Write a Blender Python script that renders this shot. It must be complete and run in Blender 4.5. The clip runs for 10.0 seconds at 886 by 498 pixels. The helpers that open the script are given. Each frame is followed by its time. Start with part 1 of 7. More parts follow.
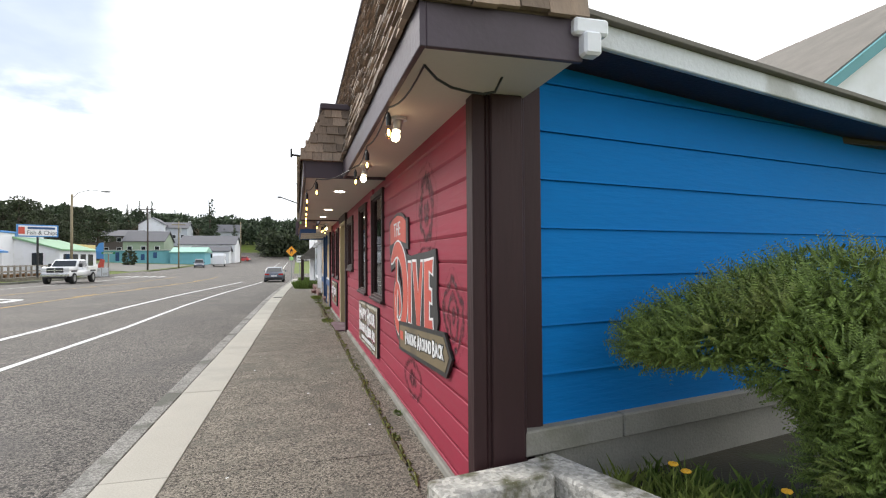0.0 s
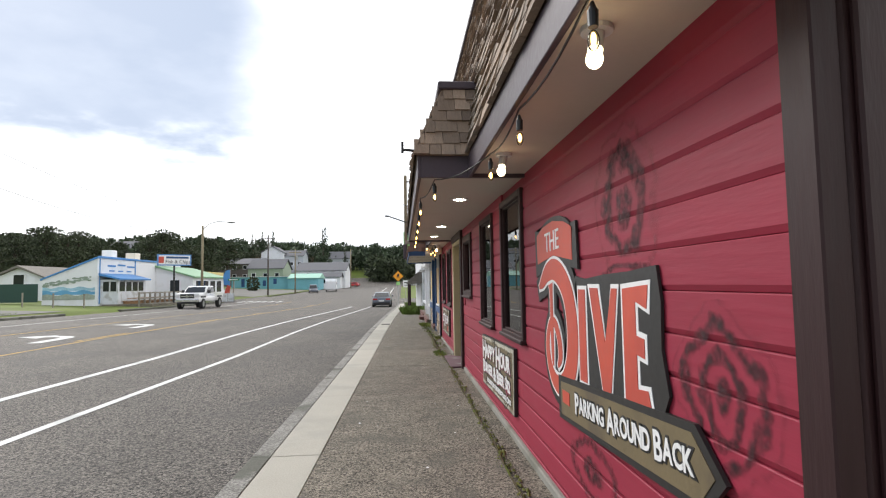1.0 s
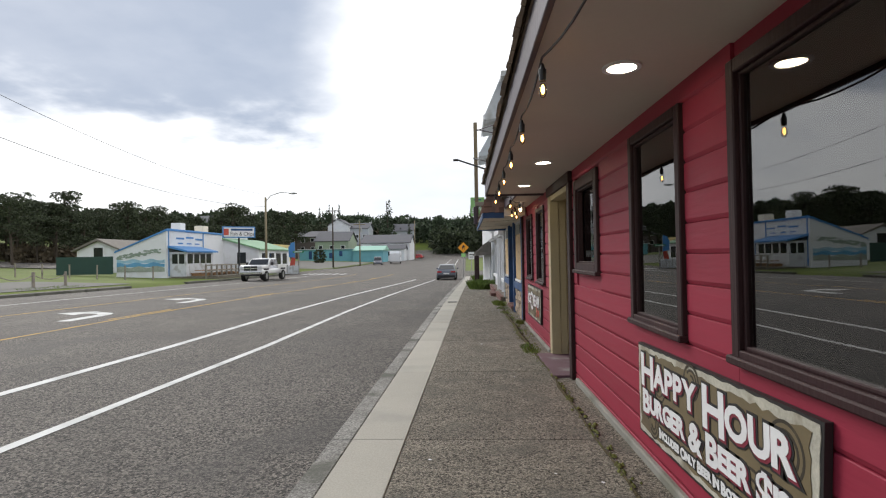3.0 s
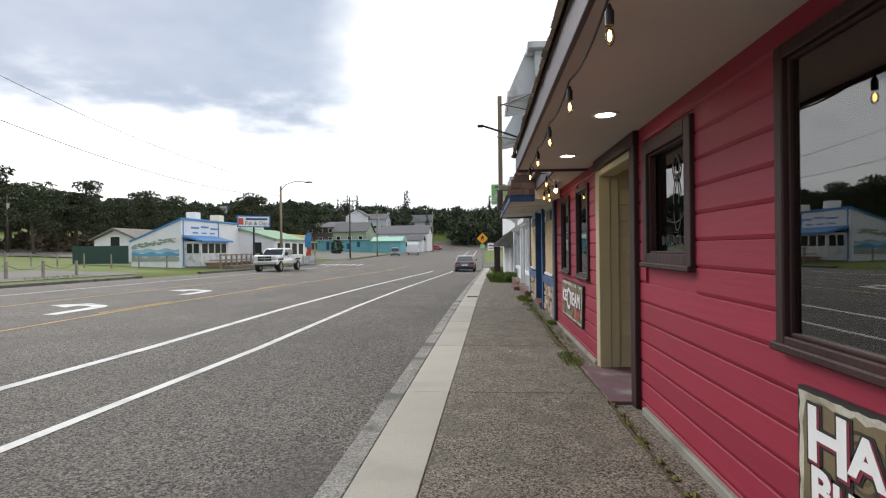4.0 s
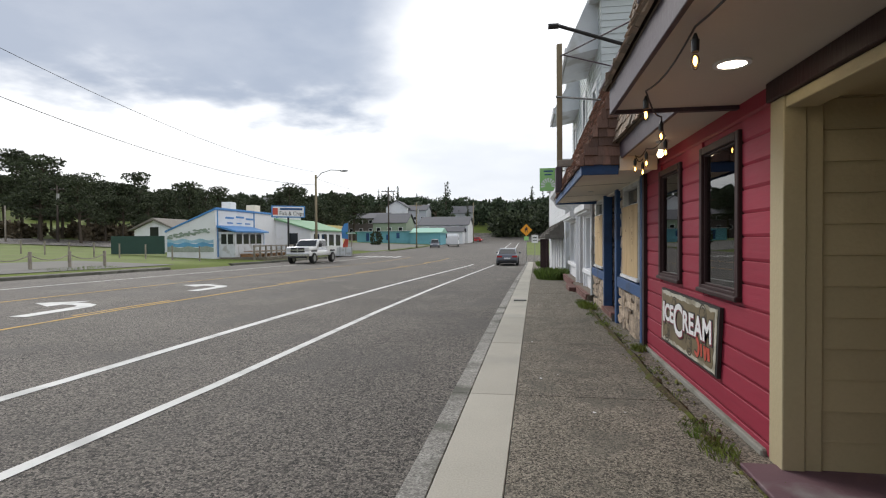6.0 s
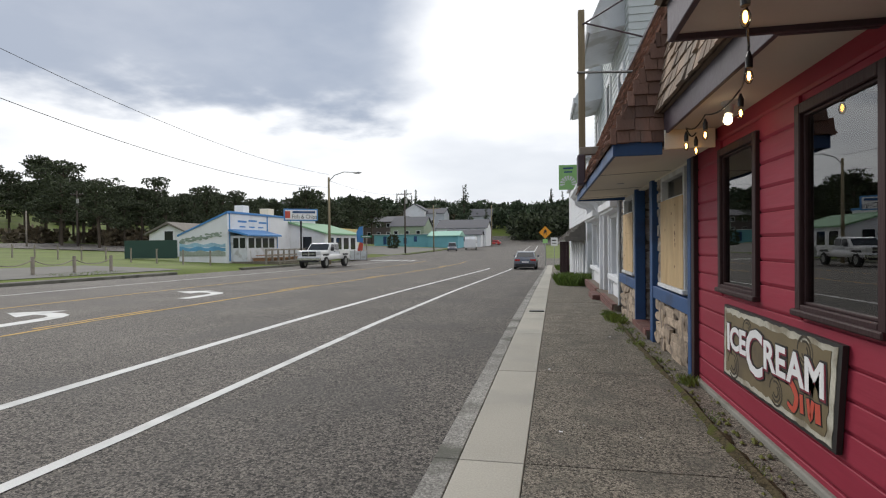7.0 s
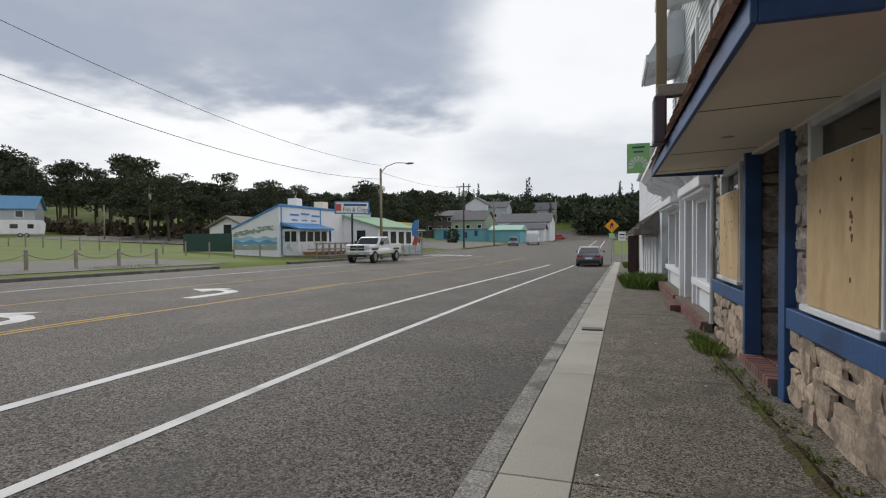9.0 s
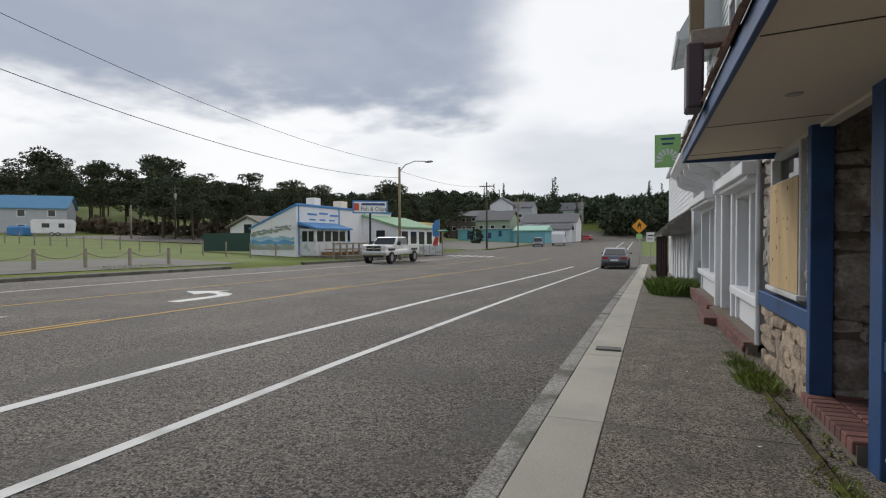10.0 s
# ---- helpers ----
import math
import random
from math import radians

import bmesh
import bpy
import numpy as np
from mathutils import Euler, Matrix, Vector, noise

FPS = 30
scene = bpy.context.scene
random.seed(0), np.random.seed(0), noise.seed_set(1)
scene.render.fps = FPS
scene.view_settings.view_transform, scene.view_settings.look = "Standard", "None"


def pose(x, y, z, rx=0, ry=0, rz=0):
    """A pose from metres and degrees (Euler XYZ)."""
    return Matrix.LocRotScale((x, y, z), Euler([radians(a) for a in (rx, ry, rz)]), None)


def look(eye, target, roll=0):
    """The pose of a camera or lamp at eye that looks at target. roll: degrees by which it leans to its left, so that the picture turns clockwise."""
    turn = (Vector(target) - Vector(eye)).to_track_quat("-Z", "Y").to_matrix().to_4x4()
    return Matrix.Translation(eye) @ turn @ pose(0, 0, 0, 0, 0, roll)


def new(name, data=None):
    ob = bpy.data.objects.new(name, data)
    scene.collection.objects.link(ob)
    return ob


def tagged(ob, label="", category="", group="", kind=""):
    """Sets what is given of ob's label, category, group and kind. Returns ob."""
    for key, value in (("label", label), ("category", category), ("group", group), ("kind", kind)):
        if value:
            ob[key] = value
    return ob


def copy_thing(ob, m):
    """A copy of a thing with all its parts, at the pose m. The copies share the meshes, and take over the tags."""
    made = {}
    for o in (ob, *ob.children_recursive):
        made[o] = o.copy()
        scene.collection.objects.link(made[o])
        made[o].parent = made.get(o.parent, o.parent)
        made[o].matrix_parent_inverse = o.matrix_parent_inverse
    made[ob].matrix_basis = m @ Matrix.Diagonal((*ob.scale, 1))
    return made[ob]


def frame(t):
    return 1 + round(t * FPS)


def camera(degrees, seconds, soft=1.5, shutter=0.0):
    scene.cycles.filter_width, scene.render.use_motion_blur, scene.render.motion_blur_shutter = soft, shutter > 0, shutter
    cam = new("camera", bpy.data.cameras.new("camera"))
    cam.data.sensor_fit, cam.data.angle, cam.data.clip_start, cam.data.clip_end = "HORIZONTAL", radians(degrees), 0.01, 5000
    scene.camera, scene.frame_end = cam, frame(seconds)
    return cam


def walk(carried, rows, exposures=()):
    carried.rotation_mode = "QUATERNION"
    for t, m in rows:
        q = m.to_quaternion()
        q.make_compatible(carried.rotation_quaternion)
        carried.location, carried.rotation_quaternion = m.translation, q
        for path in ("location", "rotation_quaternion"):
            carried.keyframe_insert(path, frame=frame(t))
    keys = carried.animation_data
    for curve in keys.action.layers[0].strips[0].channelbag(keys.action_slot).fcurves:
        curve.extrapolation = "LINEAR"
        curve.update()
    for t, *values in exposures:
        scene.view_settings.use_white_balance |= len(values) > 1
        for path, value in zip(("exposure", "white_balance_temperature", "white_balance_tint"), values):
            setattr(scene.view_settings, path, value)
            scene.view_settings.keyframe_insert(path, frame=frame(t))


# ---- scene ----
cam = camera(80.0, 10.0, soft=1.15)
EXPOSURE = [(0, 0.76), (1, 0.58), (1.5, 0.4), (2, 0.2), (2.7, 0.18), (4, 0.28), (5, 0.26), (5.5, 0.17), (7, -0.03), (8.5, -0.22), (10, -0.28)]
PATH = [
    (0, (-1.006, -1.751, 1.48), (-0.471, 0.176, 1.514), -0.4),
    (0.5, (-1.037, -0.906, 1.515), (-0.702, 1.063, 1.609), -0.9),
    (1, (-1.073, -0.112, 1.488), (-0.918, 1.878, 1.617), -0.9),
    (1.5, (-1.11, 0.616, 1.446), (-1.095, 2.612, 1.577), -1.0),
    (2, (-1.164, 1.417, 1.466), (-1.216, 3.414, 1.564), -1.0),
    (2.5, (-1.218, 2.192, 1.479), (-1.29, 4.19, 1.543), -1.0),
    (2.7, (-1.227, 2.498, 1.475), (-1.307, 4.496, 1.521), -1.0),
    (3.8, (-1.345, 4.15, 1.389), (-1.47, 6.146, 1.395), -0.9),
    (4, (-1.359, 4.435, 1.418), (-1.514, 6.429, 1.414), -0.7),
    (4.5, (-1.437, 5.141, 1.425), (-1.639, 7.13, 1.399), -0.8),
    (5, (-1.537, 5.832, 1.41), (-1.787, 7.816, 1.382), -0.6),
    (5.5, (-1.586, 6.52, 1.416), (-1.863, 8.501, 1.384), -0.6),
    (5.7, (-1.579, 6.795, 1.442), (-1.87, 8.773, 1.408), -0.5),
    (6.8, (-1.589, 8.3, 1.419), (-1.946, 10.268, 1.392), -0.5),
    (7, (-1.533, 8.667, 1.421), (-1.912, 10.631, 1.4), -0.6),
    (7.5, (-1.481, 9.427, 1.431), (-1.927, 11.377, 1.417), -0.6),
    (8, (-1.427, 10.144, 1.393), (-1.925, 12.081, 1.375), -0.6),
    (8.5, (-1.414, 10.844, 1.367), (-1.988, 12.76, 1.339), -0.5),
    (9, (-1.408, 11.495, 1.39), (-2.021, 13.398, 1.35), -0.4),
    (9.5, (-1.399, 12.146, 1.371), (-2.066, 14.031, 1.334), -0.2),
    (10, (-1.32, 12.896, 1.383), (-2.025, 14.767, 1.345), -0.2),
]
walk(cam, [(t, look(eye, target, roll)) for t, eye, target, roll in PATH], EXPOSURE)


# ---- world, sun ----
world = bpy.data.worlds.new("sky")
scene.world = world
world.use_nodes = True
wn, wl = world.node_tree.nodes, world.node_tree.links
wn.clear()


def wnode(kind, **kw):
    n = wn.new(kind)
    for k, v in kw.items():
        if k == "op":
            n.operation = v
        elif isinstance(k, str) and k.startswith("i"):
            n.inputs[int(k[1:])].default_value = v
    return n


def wmath(op, a, b=None, clamp=False):
    n = wn.new("ShaderNodeMath")
    n.operation, n.use_clamp = op, clamp
    for i, v in enumerate((a, b)):
        if v is None:
            continue
        if isinstance(v, (int, float)):
            n.inputs[i].default_value = v
        else:
            wl.new(v, n.inputs[i])
    return n.outputs[0]


def wsmooth(v, lo, hi):
    n = wn.new("ShaderNodeMapRange")
    n.interpolation_type = "SMOOTHSTEP"
    wl.new(v, n.inputs[0])
    n.inputs[1].default_value, n.inputs[2].default_value = lo, hi
    return n.outputs[0]


SUN_EL, SUN_AZ = radians(35), radians(-45)
tc = wn.new("ShaderNodeTexCoord")
sep = wn.new("ShaderNodeSeparateXYZ")
wl.new(tc.outputs["Generated"], sep.inputs[0])
dx, dy, dz = sep.outputs
up = wmath("MAXIMUM", dz, 0.03)
flat = wn.new("ShaderNodeCombineXYZ")
den = wmath("ADD", up, 0.16)
wl.new(wmath("DIVIDE", dx, den), flat.inputs[0])
wl.new(wmath("DIVIDE", dy, den), flat.inputs[1])
cn = wn.new("ShaderNodeTexNoise")
cn.inputs["Scale"].default_value, cn.inputs["Detail"].default_value, cn.inputs["Roughness"].default_value = 0.9, 7, 0.52
wl.new(flat.outputs[0], cn.inputs["Vector"])
cn2 = wn.new("ShaderNodeTexNoise")
cn2.inputs["Scale"].default_value, cn2.inputs["Detail"].default_value = 2.6, 6
wl.new(flat.outputs[0], cn2.inputs["Vector"])
warp = wmath("SUBTRACT", cn.outputs[0], 0.5)
warp2 = wmath("SUBTRACT", cn2.outputs[0], 0.5)
# one large grey-blue cloud bank over the far side of the street
side = wmath("ADD", wmath("ADD", wmath("MULTIPLY", dx, -1.0), wmath("MULTIPLY", dy, -0.17)), wmath("MULTIPLY", warp, 0.34))
bank = wmath("MULTIPLY", wsmooth(side, 0.0, 0.13), wsmooth(wmath("ADD", dz, wmath("MULTIPLY", warp2, 0.22)), 0.18, 0.27))
low = wmath("MULTIPLY", wsmooth(wmath("ADD", cn.outputs[0], wmath("MULTIPLY", dz, -0.35)), 0.42, 0.7), 0.4)
strip = wmath("MULTIPLY", wsmooth(wmath("ADD", dz, wmath("MULTIPLY", warp2, 0.12)), 0.24, 0.15), wsmooth(wmath("ADD", dx, wmath("MULTIPLY", warp, 0.3)), -0.34, -0.16))
strip = wmath("MULTIPLY", wmath("MULTIPLY", strip, wsmooth(dx, 0.45, 0.1)), 0.42)
dark = wmath("MAXIMUM", wmath("MAXIMUM", bank, low), strip, True)
tone = wn.new("ShaderNodeMix")
tone.data_type = "RGBA"
tone.inputs["A"].default_value, tone.inputs["B"].default_value = (1.12, 1.13, 1.15, 1), (0.39, 0.45, 0.56, 1)
wl.new(wmath("MULTIPLY", dark, wmath("ADD", 0.72, wmath("MULTIPLY", cn2.outputs[0], 0.5)), True), tone.inputs["Factor"])
sky = wn.new("ShaderNodeTexSky")
sky.sky_type, sky.sun_disc, sky.sun_elevation, sky.sun_rotation = "NISHITA", False, SUN_EL, SUN_AZ
clear = wn.new("ShaderNodeMix")
clear.data_type = "RGBA"
clear.inputs["Factor"].default_value = 0.93
skys = wn.new("ShaderNodeVectorMath")
skys.operation = "SCALE"
skys.inputs["Scale"].default_value = 0.1
wl.new(sky.outputs[0], skys.inputs[0])
wl.new(skys.outputs[0], clear.inputs["A"])
wl.new(tone.outputs["Result"], clear.inputs["B"])
bg = wn.new("ShaderNodeBackground")
bg.inputs["Strength"].default_value = 1.05
wl.new(clear.outputs["Result"], bg.inputs["Color"])
wout = wn.new("ShaderNodeOutputWorld")
wl.new(bg.outputs[0], wout.inputs[0])

sun_data = bpy.data.lights.new("sun", "SUN")
sun_data.energy, sun_data.angle, sun_data.color = 2.1, radians(30), (1.0, 0.96, 0.9)
sun = new("sun", sun_data)
sun.matrix_basis = look((math.sin(SUN_AZ) * 50, math.cos(SUN_AZ) * 50, 50 * math.tan(SUN_EL)), (0, 0, 0))


# ---- materials ----
def mat(name, col, rough=0.75, var=0.25, scale=1.5, fine=40.0, bump=0.15, metal=0.0, rnd=0.0, stain=None, amount=0.0,
        stretch=(1, 1, 1), speck=None, island=0.0, bscale=None, grain=None, cells=None, spec=0.5):
    """Paint, stone or wood: two scales of noise in the colour, a stain, fine relief."""
    m = bpy.data.materials.new(name)
    m.use_nodes = True
    nt = m.node_tree
    n, l = nt.nodes, nt.links
    p = n["Principled BSDF"]
    geo = n.new("ShaderNodeNewGeometry")
    mp = n.new("ShaderNodeMapping")
    mp.inputs["Scale"].default_value = stretch
    l.new(geo.outputs["Position"], mp.inputs[0])

    def tex(sc, det=4):
        t = n.new("ShaderNodeTexNoise")
        t.inputs["Scale"].default_value, t.inputs["Detail"].default_value = sc, det
        l.new(mp.outputs[0], t.inputs["Vector"])
        return t.outputs[0]

    def math2(op, a, b):
        k = n.new("ShaderNodeMath")
        k.operation = op
        for i, v in enumerate((a, b)):
            if isinstance(v, (int, float)):
                k.inputs[i].default_value = v
            else:
                l.new(v, k.inputs[i])
        return k.outputs[0]

    big, small = tex(scale), tex(fine, 3)
    f = math2("ADD", math2("MULTIPLY", math2("SUBTRACT", big, 0.5), var * 1.6), math2("MULTIPLY", math2("SUBTRACT", small, 0.5), var * 1.2 if grain is None else grain))
    f = math2("ADD", f, 1.0)
    if rnd:
        oi = n.new("ShaderNodeObjectInfo")
        f = math2("MULTIPLY", f, math2("ADD", 1 - rnd / 2, math2("MULTIPLY", oi.outputs["Random"], rnd)))
    if island:
        f = math2("MULTIPLY", f, math2("ADD", 1 - island / 2, math2("MULTIPLY", geo.outputs["Random Per Island"], island)))
    if cells:
        vo = n.new("ShaderNodeTexVoronoi")
        vo.inputs["Scale"].default_value = cells[0]
        l.new(geo.outputs["Position"], vo.inputs["Vector"])
        sc = n.new("ShaderNodeSeparateColor")
        l.new(vo.outputs["Color"], sc.inputs[0])
        f = math2("MULTIPLY", f, math2("ADD", 1 - cells[1] / 2, math2("MULTIPLY", sc.outputs[0], cells[1])))
    p.inputs["Specular IOR Level"].default_value = spec
    vm = n.new("ShaderNodeVectorMath")
    vm.operation = "SCALE"
    vm.inputs[0].default_value = col
    l.new(f, vm.inputs["Scale"])
    out = vm.outputs[0]
    for colour, amt, sc, lo in ((stain, amount, scale * 0.6 + 0.3, 0.5), (speck, 1.0, fine * 0.8, 0.62)):
        if colour is None or not amt:
            continue
        mr = n.new("ShaderNodeMapRange")
        mr.interpolation_type = "SMOOTHSTEP"
        l.new(tex(sc, 6), mr.inputs[0])
        mr.inputs[1].default_value, mr.inputs[2].default_value, mr.inputs[4].default_value = lo, lo + 0.16, amt
        mx = n.new("ShaderNodeMix")
        mx.data_type = "RGBA"
        l.new(mr.outputs[0], mx.inputs["Factor"])
        l.new(out, mx.inputs["A"])
        mx.inputs["B"].default_value = (*colour, 1)
        out = mx.outputs["Result"]
    l.new(out, p.inputs["Base Color"])
    l.new(math2("ADD", rough - 0.08, math2("MULTIPLY", small, 0.16)), p.inputs["Roughness"])
    p.inputs["Metallic"].default_value = metal
    if bump:
        b = n.new("ShaderNodeBump")
        b.inputs["Strength"].default_value = bump
        b.inputs["Distance"].default_value = 0.01
        l.new(tex(bscale, 5) if bscale else small, b.inputs["Height"])
        l.new(b.outputs[0], p.inputs["Normal"])
    return m


def glow(name, col, strength):
    m = bpy.data.materials.new(name)
    m.use_nodes = True
    p = m.node_tree.nodes["Principled BSDF"]
    p.inputs["Base Color"].default_value = (*col, 1)
    p.inputs["Emission Color"].default_value = (*col, 1)
    p.inputs["Emission Strength"].default_value = strength
    return m


def glass(name, tint=(0.75, 0.8, 0.8), rough=0.01, ior=2.6):
    """A thin pane: clear through, with a mirror gloss that grows at grazing angles."""
    m = bpy.data.materials.new(name)
    m.use_nodes = True
    n, l = m.node_tree.nodes, m.node_tree.links
    n.clear()
    fr = n.new("ShaderNodeFresnel")
    fr.inputs[0].default_value = ior
    tr, gl, mx, o = (n.new(k) for k in ("ShaderNodeBsdfTransparent", "ShaderNodeBsdfGlossy", "ShaderNodeMixShader", "ShaderNodeOutputMaterial"))
    tr.inputs[0].default_value = (*tint, 1)
    gl.inputs["Roughness"].default_value = rough
    l.new(fr.outputs[0], mx.inputs[0])
    l.new(tr.outputs[0], mx.inputs[1])
    l.new(gl.outputs[0], mx.inputs[2])
    l.new(mx.outputs[0], o.inputs[0])
    return m


M = {}
M["asphalt"] = mat("asphalt", (0.108, 0.096, 0.083), 0.82, 0.55, 0.5, 85, 1.2, stain=(0.08, 0.074, 0.068), amount=0.55, stretch=(1, 0.8, 1), speck=(0.32, 0.295, 0.255), grain=3.6, cells=(58, 1.9), spec=0.35)
M["line_white"] = mat("road_paint_white", (0.62, 0.62, 0.6), 0.8, 0.25, 2.0, 90, 0.3, stain=(0.32, 0.32, 0.31), amount=0.5)
M["line_yellow"] = mat("road_paint_yellow", (0.5, 0.3, 0.05), 0.8, 0.3, 2.0, 90, 0.3, stain=(0.2, 0.16, 0.09), amount=0.6)
M["walk"] = mat("old_concrete", (0.178, 0.158, 0.126), 0.92, 0.45, 3.2, 120, 0.8, rnd=0.14, stain=(0.12, 0.112, 0.092), amount=0.5, speck=(0.3, 0.28, 0.25), grain=3.0, cells=(85, 1.6), spec=0.25)
M["band"] = mat("pale_concrete", (0.39, 0.367, 0.31), 0.85, 0.16, 1.4, 80, 0.3, rnd=0.2, stain=(0.31, 0.3, 0.26), amount=0.6, grain=0.5)
M["kerb"] = mat("kerb_concrete", (0.27, 0.26, 0.235), 0.9, 0.5, 2.6, 60, 0.7, rnd=0.25, stain=(0.11, 0.11, 0.09), amount=0.85, grain=1.6, cells=(70, 0.7), spec=0.25)
# far kerb: the face's shade is put into a darker base, besides the stains
M["kerb_shaded"] = mat("shaded_stained_kerb_concrete", (0.15, 0.145, 0.13), 0.92, 0.5, 2.0, 50, 0.6, rnd=0.3, stain=(0.07, 0.07, 0.06), amount=0.8, spec=0.2)
M["strip"] = mat("mossy_dirt", (0.075, 0.06, 0.035), 0.95, 0.6, 7, 60, 0.9, stain=(0.085, 0.1, 0.02), amount=0.9, cells=(70, 0.9), spec=0.1)
M["joint"] = mat("joint_dirt", (0.06, 0.055, 0.045), 0.95, 0.4, 4, 60, 0.4, stain=(0.07, 0.09, 0.03), amount=0.6)
M["footing"] = mat("footing_concrete", (0.24, 0.23, 0.2), 0.9, 0.35, 2.0, 60, 0.5, stain=(0.13, 0.13, 0.09), amount=0.7)
M["red"] = mat("red_paint", (0.28, 0.025, 0.05), 0.55, 0.2, 1.2, 25, 0.25, rnd=0.16, stretch=(1, 0.12, 1), stain=(0.22, 0.02, 0.036), amount=0.35, spec=0.3)
M["blue"] = mat("blue_paint", (0.002, 0.15, 0.43), 0.72, 0.12, 1.5, 30, 0.5, rnd=0.08, stretch=(0.25, 0.25, 1.6), bscale=22, spec=0.12)
M["brown"] = mat("brown_trim_paint", (0.030, 0.0115, 0.0125), 0.55, 0.3, 2.0, 40, 0.3, stretch=(1, 1, 0.15), stain=(0.055, 0.026, 0.025), amount=0.5, spec=0.3)
M["plum"] = mat("plum_fascia_paint", (0.06, 0.042, 0.055), 0.55, 0.25, 2.0, 30, 0.2, stain=(0.035, 0.024, 0.026), amount=0.5)
M["fascia"] = mat("grey_lit_fascia_paint", (0.3, 0.28, 0.3), 0.55, 0.25, 2.0, 30, 0.2)
M["soffit"] = mat("soffit_paint", (0.55, 0.5, 0.44), 0.7, 0.08, 0.8, 30, 0.05, stain=(0.47, 0.42, 0.36), amount=0.4)
M["cream"] = mat("cream_soffit_paint", (0.7, 0.645, 0.54), 0.7, 0.08, 0.8, 30, 0.05, stain=(0.5, 0.45, 0.36), amount=0.4)
M["tan"] = mat("tan_paint", (0.43, 0.36, 0.22), 0.65, 0.12, 1.5, 40, 0.2, rnd=0.1)
M["purple"] = mat("purple_floor_paint", (0.14, 0.075, 0.09), 0.75, 0.3, 2.5, 60, 0.3, stain=(0.26, 0.25, 0.24), amount=0.9)
M["shingle"] = mat("cedar_shingle", (0.235, 0.172, 0.125), 0.85, 0.35, 3.0, 45, 0.6, island=0.85, rnd=0.4, stretch=(1, 1, 0.25), stain=(0.17, 0.15, 0.125), amount=0.6)
M["shingle_r"] = mat("weathered_red_shingle", (0.23, 0.13, 0.095), 0.85, 0.35, 3.0, 45, 0.6, island=0.8, rnd=0.4, stretch=(1, 1, 0.25), stain=(0.13, 0.105, 0.09), amount=0.6)
M["roof_grey"] = mat("grey_roof_shingle", (0.16, 0.145, 0.125), 0.9, 0.3, 2.0, 25, 0.5, island=0.4)
M["white"] = mat("white_paint", (0.74, 0.75, 0.77), 0.55, 0.07, 1.2, 30, 0.1, stain=(0.6, 0.6, 0.58), amount=0.4)
M["white_old"] = mat("weathered_white_paint", (0.6, 0.62, 0.64), 0.7, 0.2, 2.0, 40, 0.3, stain=(0.3, 0.29, 0.25), amount=0.6)
M["pale"] = mat("pale_green_grey_siding", (0.52, 0.56, 0.56), 0.65, 0.1, 1.0, 30, 0.1, rnd=0.06)
M["navy"] = mat("blue_trim_paint", (0.02, 0.07, 0.19), 0.55, 0.3, 2.0, 30, 0.25, stain=(0.012, 0.03, 0.08), amount=0.6)
M["stone"] = mat("tan_ledge_stone", (0.34, 0.265, 0.195), 0.88, 0.7, 8.0, 34, 1.0, rnd=0.6, stain=(0.15, 0.115, 0.09), amount=0.9, bscale=15, grain=1.5)
M["stone_g"] = mat("grey_ledge_stone", (0.31, 0.28, 0.25), 0.88, 0.7, 8.0, 34, 1.0, rnd=0.6, stain=(0.16, 0.12, 0.1), amount=0.9, bscale=15, grain=1.5)
M["mortar"] = mat("dark_mortar", (0.16, 0.13, 0.1), 0.95, 0.3, 4, 50, 0.4)
M["ply"] = mat("plywood", (0.5, 0.355, 0.185), 0.7, 0.3, 3.5, 22, 0.12, stretch=(1, 1.6, 0.5), stain=(0.38, 0.245, 0.11), amount=0.6)
M["knot"] = mat("plywood_knot", (0.1, 0.05, 0.02), 0.8, 0.3, 8, 60, 0.1)
M["brick"] = mat("red_brick", (0.17, 0.075, 0.062), 0.85, 0.4, 4, 50, 0.5, rnd=0.5, stain=(0.16, 0.1, 0.08), amount=0.6)
# the gloom of unlit rooms is put into the next two base colours
M["dark_in"] = mat("interior_dimmed_in_colour", (0.05, 0.04, 0.035), 0.8, 0.4, 0.8, 20, 0.1)
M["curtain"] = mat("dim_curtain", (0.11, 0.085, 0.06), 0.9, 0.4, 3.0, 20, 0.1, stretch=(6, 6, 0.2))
M["glass"] = glass("window_glass", (0.6, 0.63, 0.62))
M["bulb_glass"] = glow("warm_bulb", (1.0, 0.5, 0.13), 13.0)
M["lamp_white"] = glow("white_bulb", (1.0, 0.8, 0.5), 7.0)
M["down"] = glow("downlight", (1.0, 0.86, 0.64), 22.0)
M["black"] = mat("black_plastic", (0.012, 0.012, 0.013), 0.45, 0.2, 3, 40, 0.05)
M["lid"] = mat("worn_iron", (0.12, 0.12, 0.11), 0.7, 0.3, 6, 50, 0.3)
M["metal"] = mat("galvanised_metal", (0.36, 0.36, 0.35), 0.45, 0.2, 3, 40, 0.05, metal=0.8)
M["wood_grey"] = mat("weathered_wood", (0.27, 0.24, 0.2), 0.9, 0.4, 3, 40, 0.6, stretch=(1, 1, 1), stain=(0.13, 0.12, 0.09), amount=0.6)
M["wood_pole"] = mat("pole_wood", (0.23, 0.19, 0.12), 0.9, 0.3, 2, 30, 0.4, stretch=(1, 1, 0.1))
M["wood_dark"] = mat("dark_pole_wood", (0.075, 0.06, 0.05), 0.9, 0.3, 2, 30, 0.4, stretch=(1, 1, 0.1))
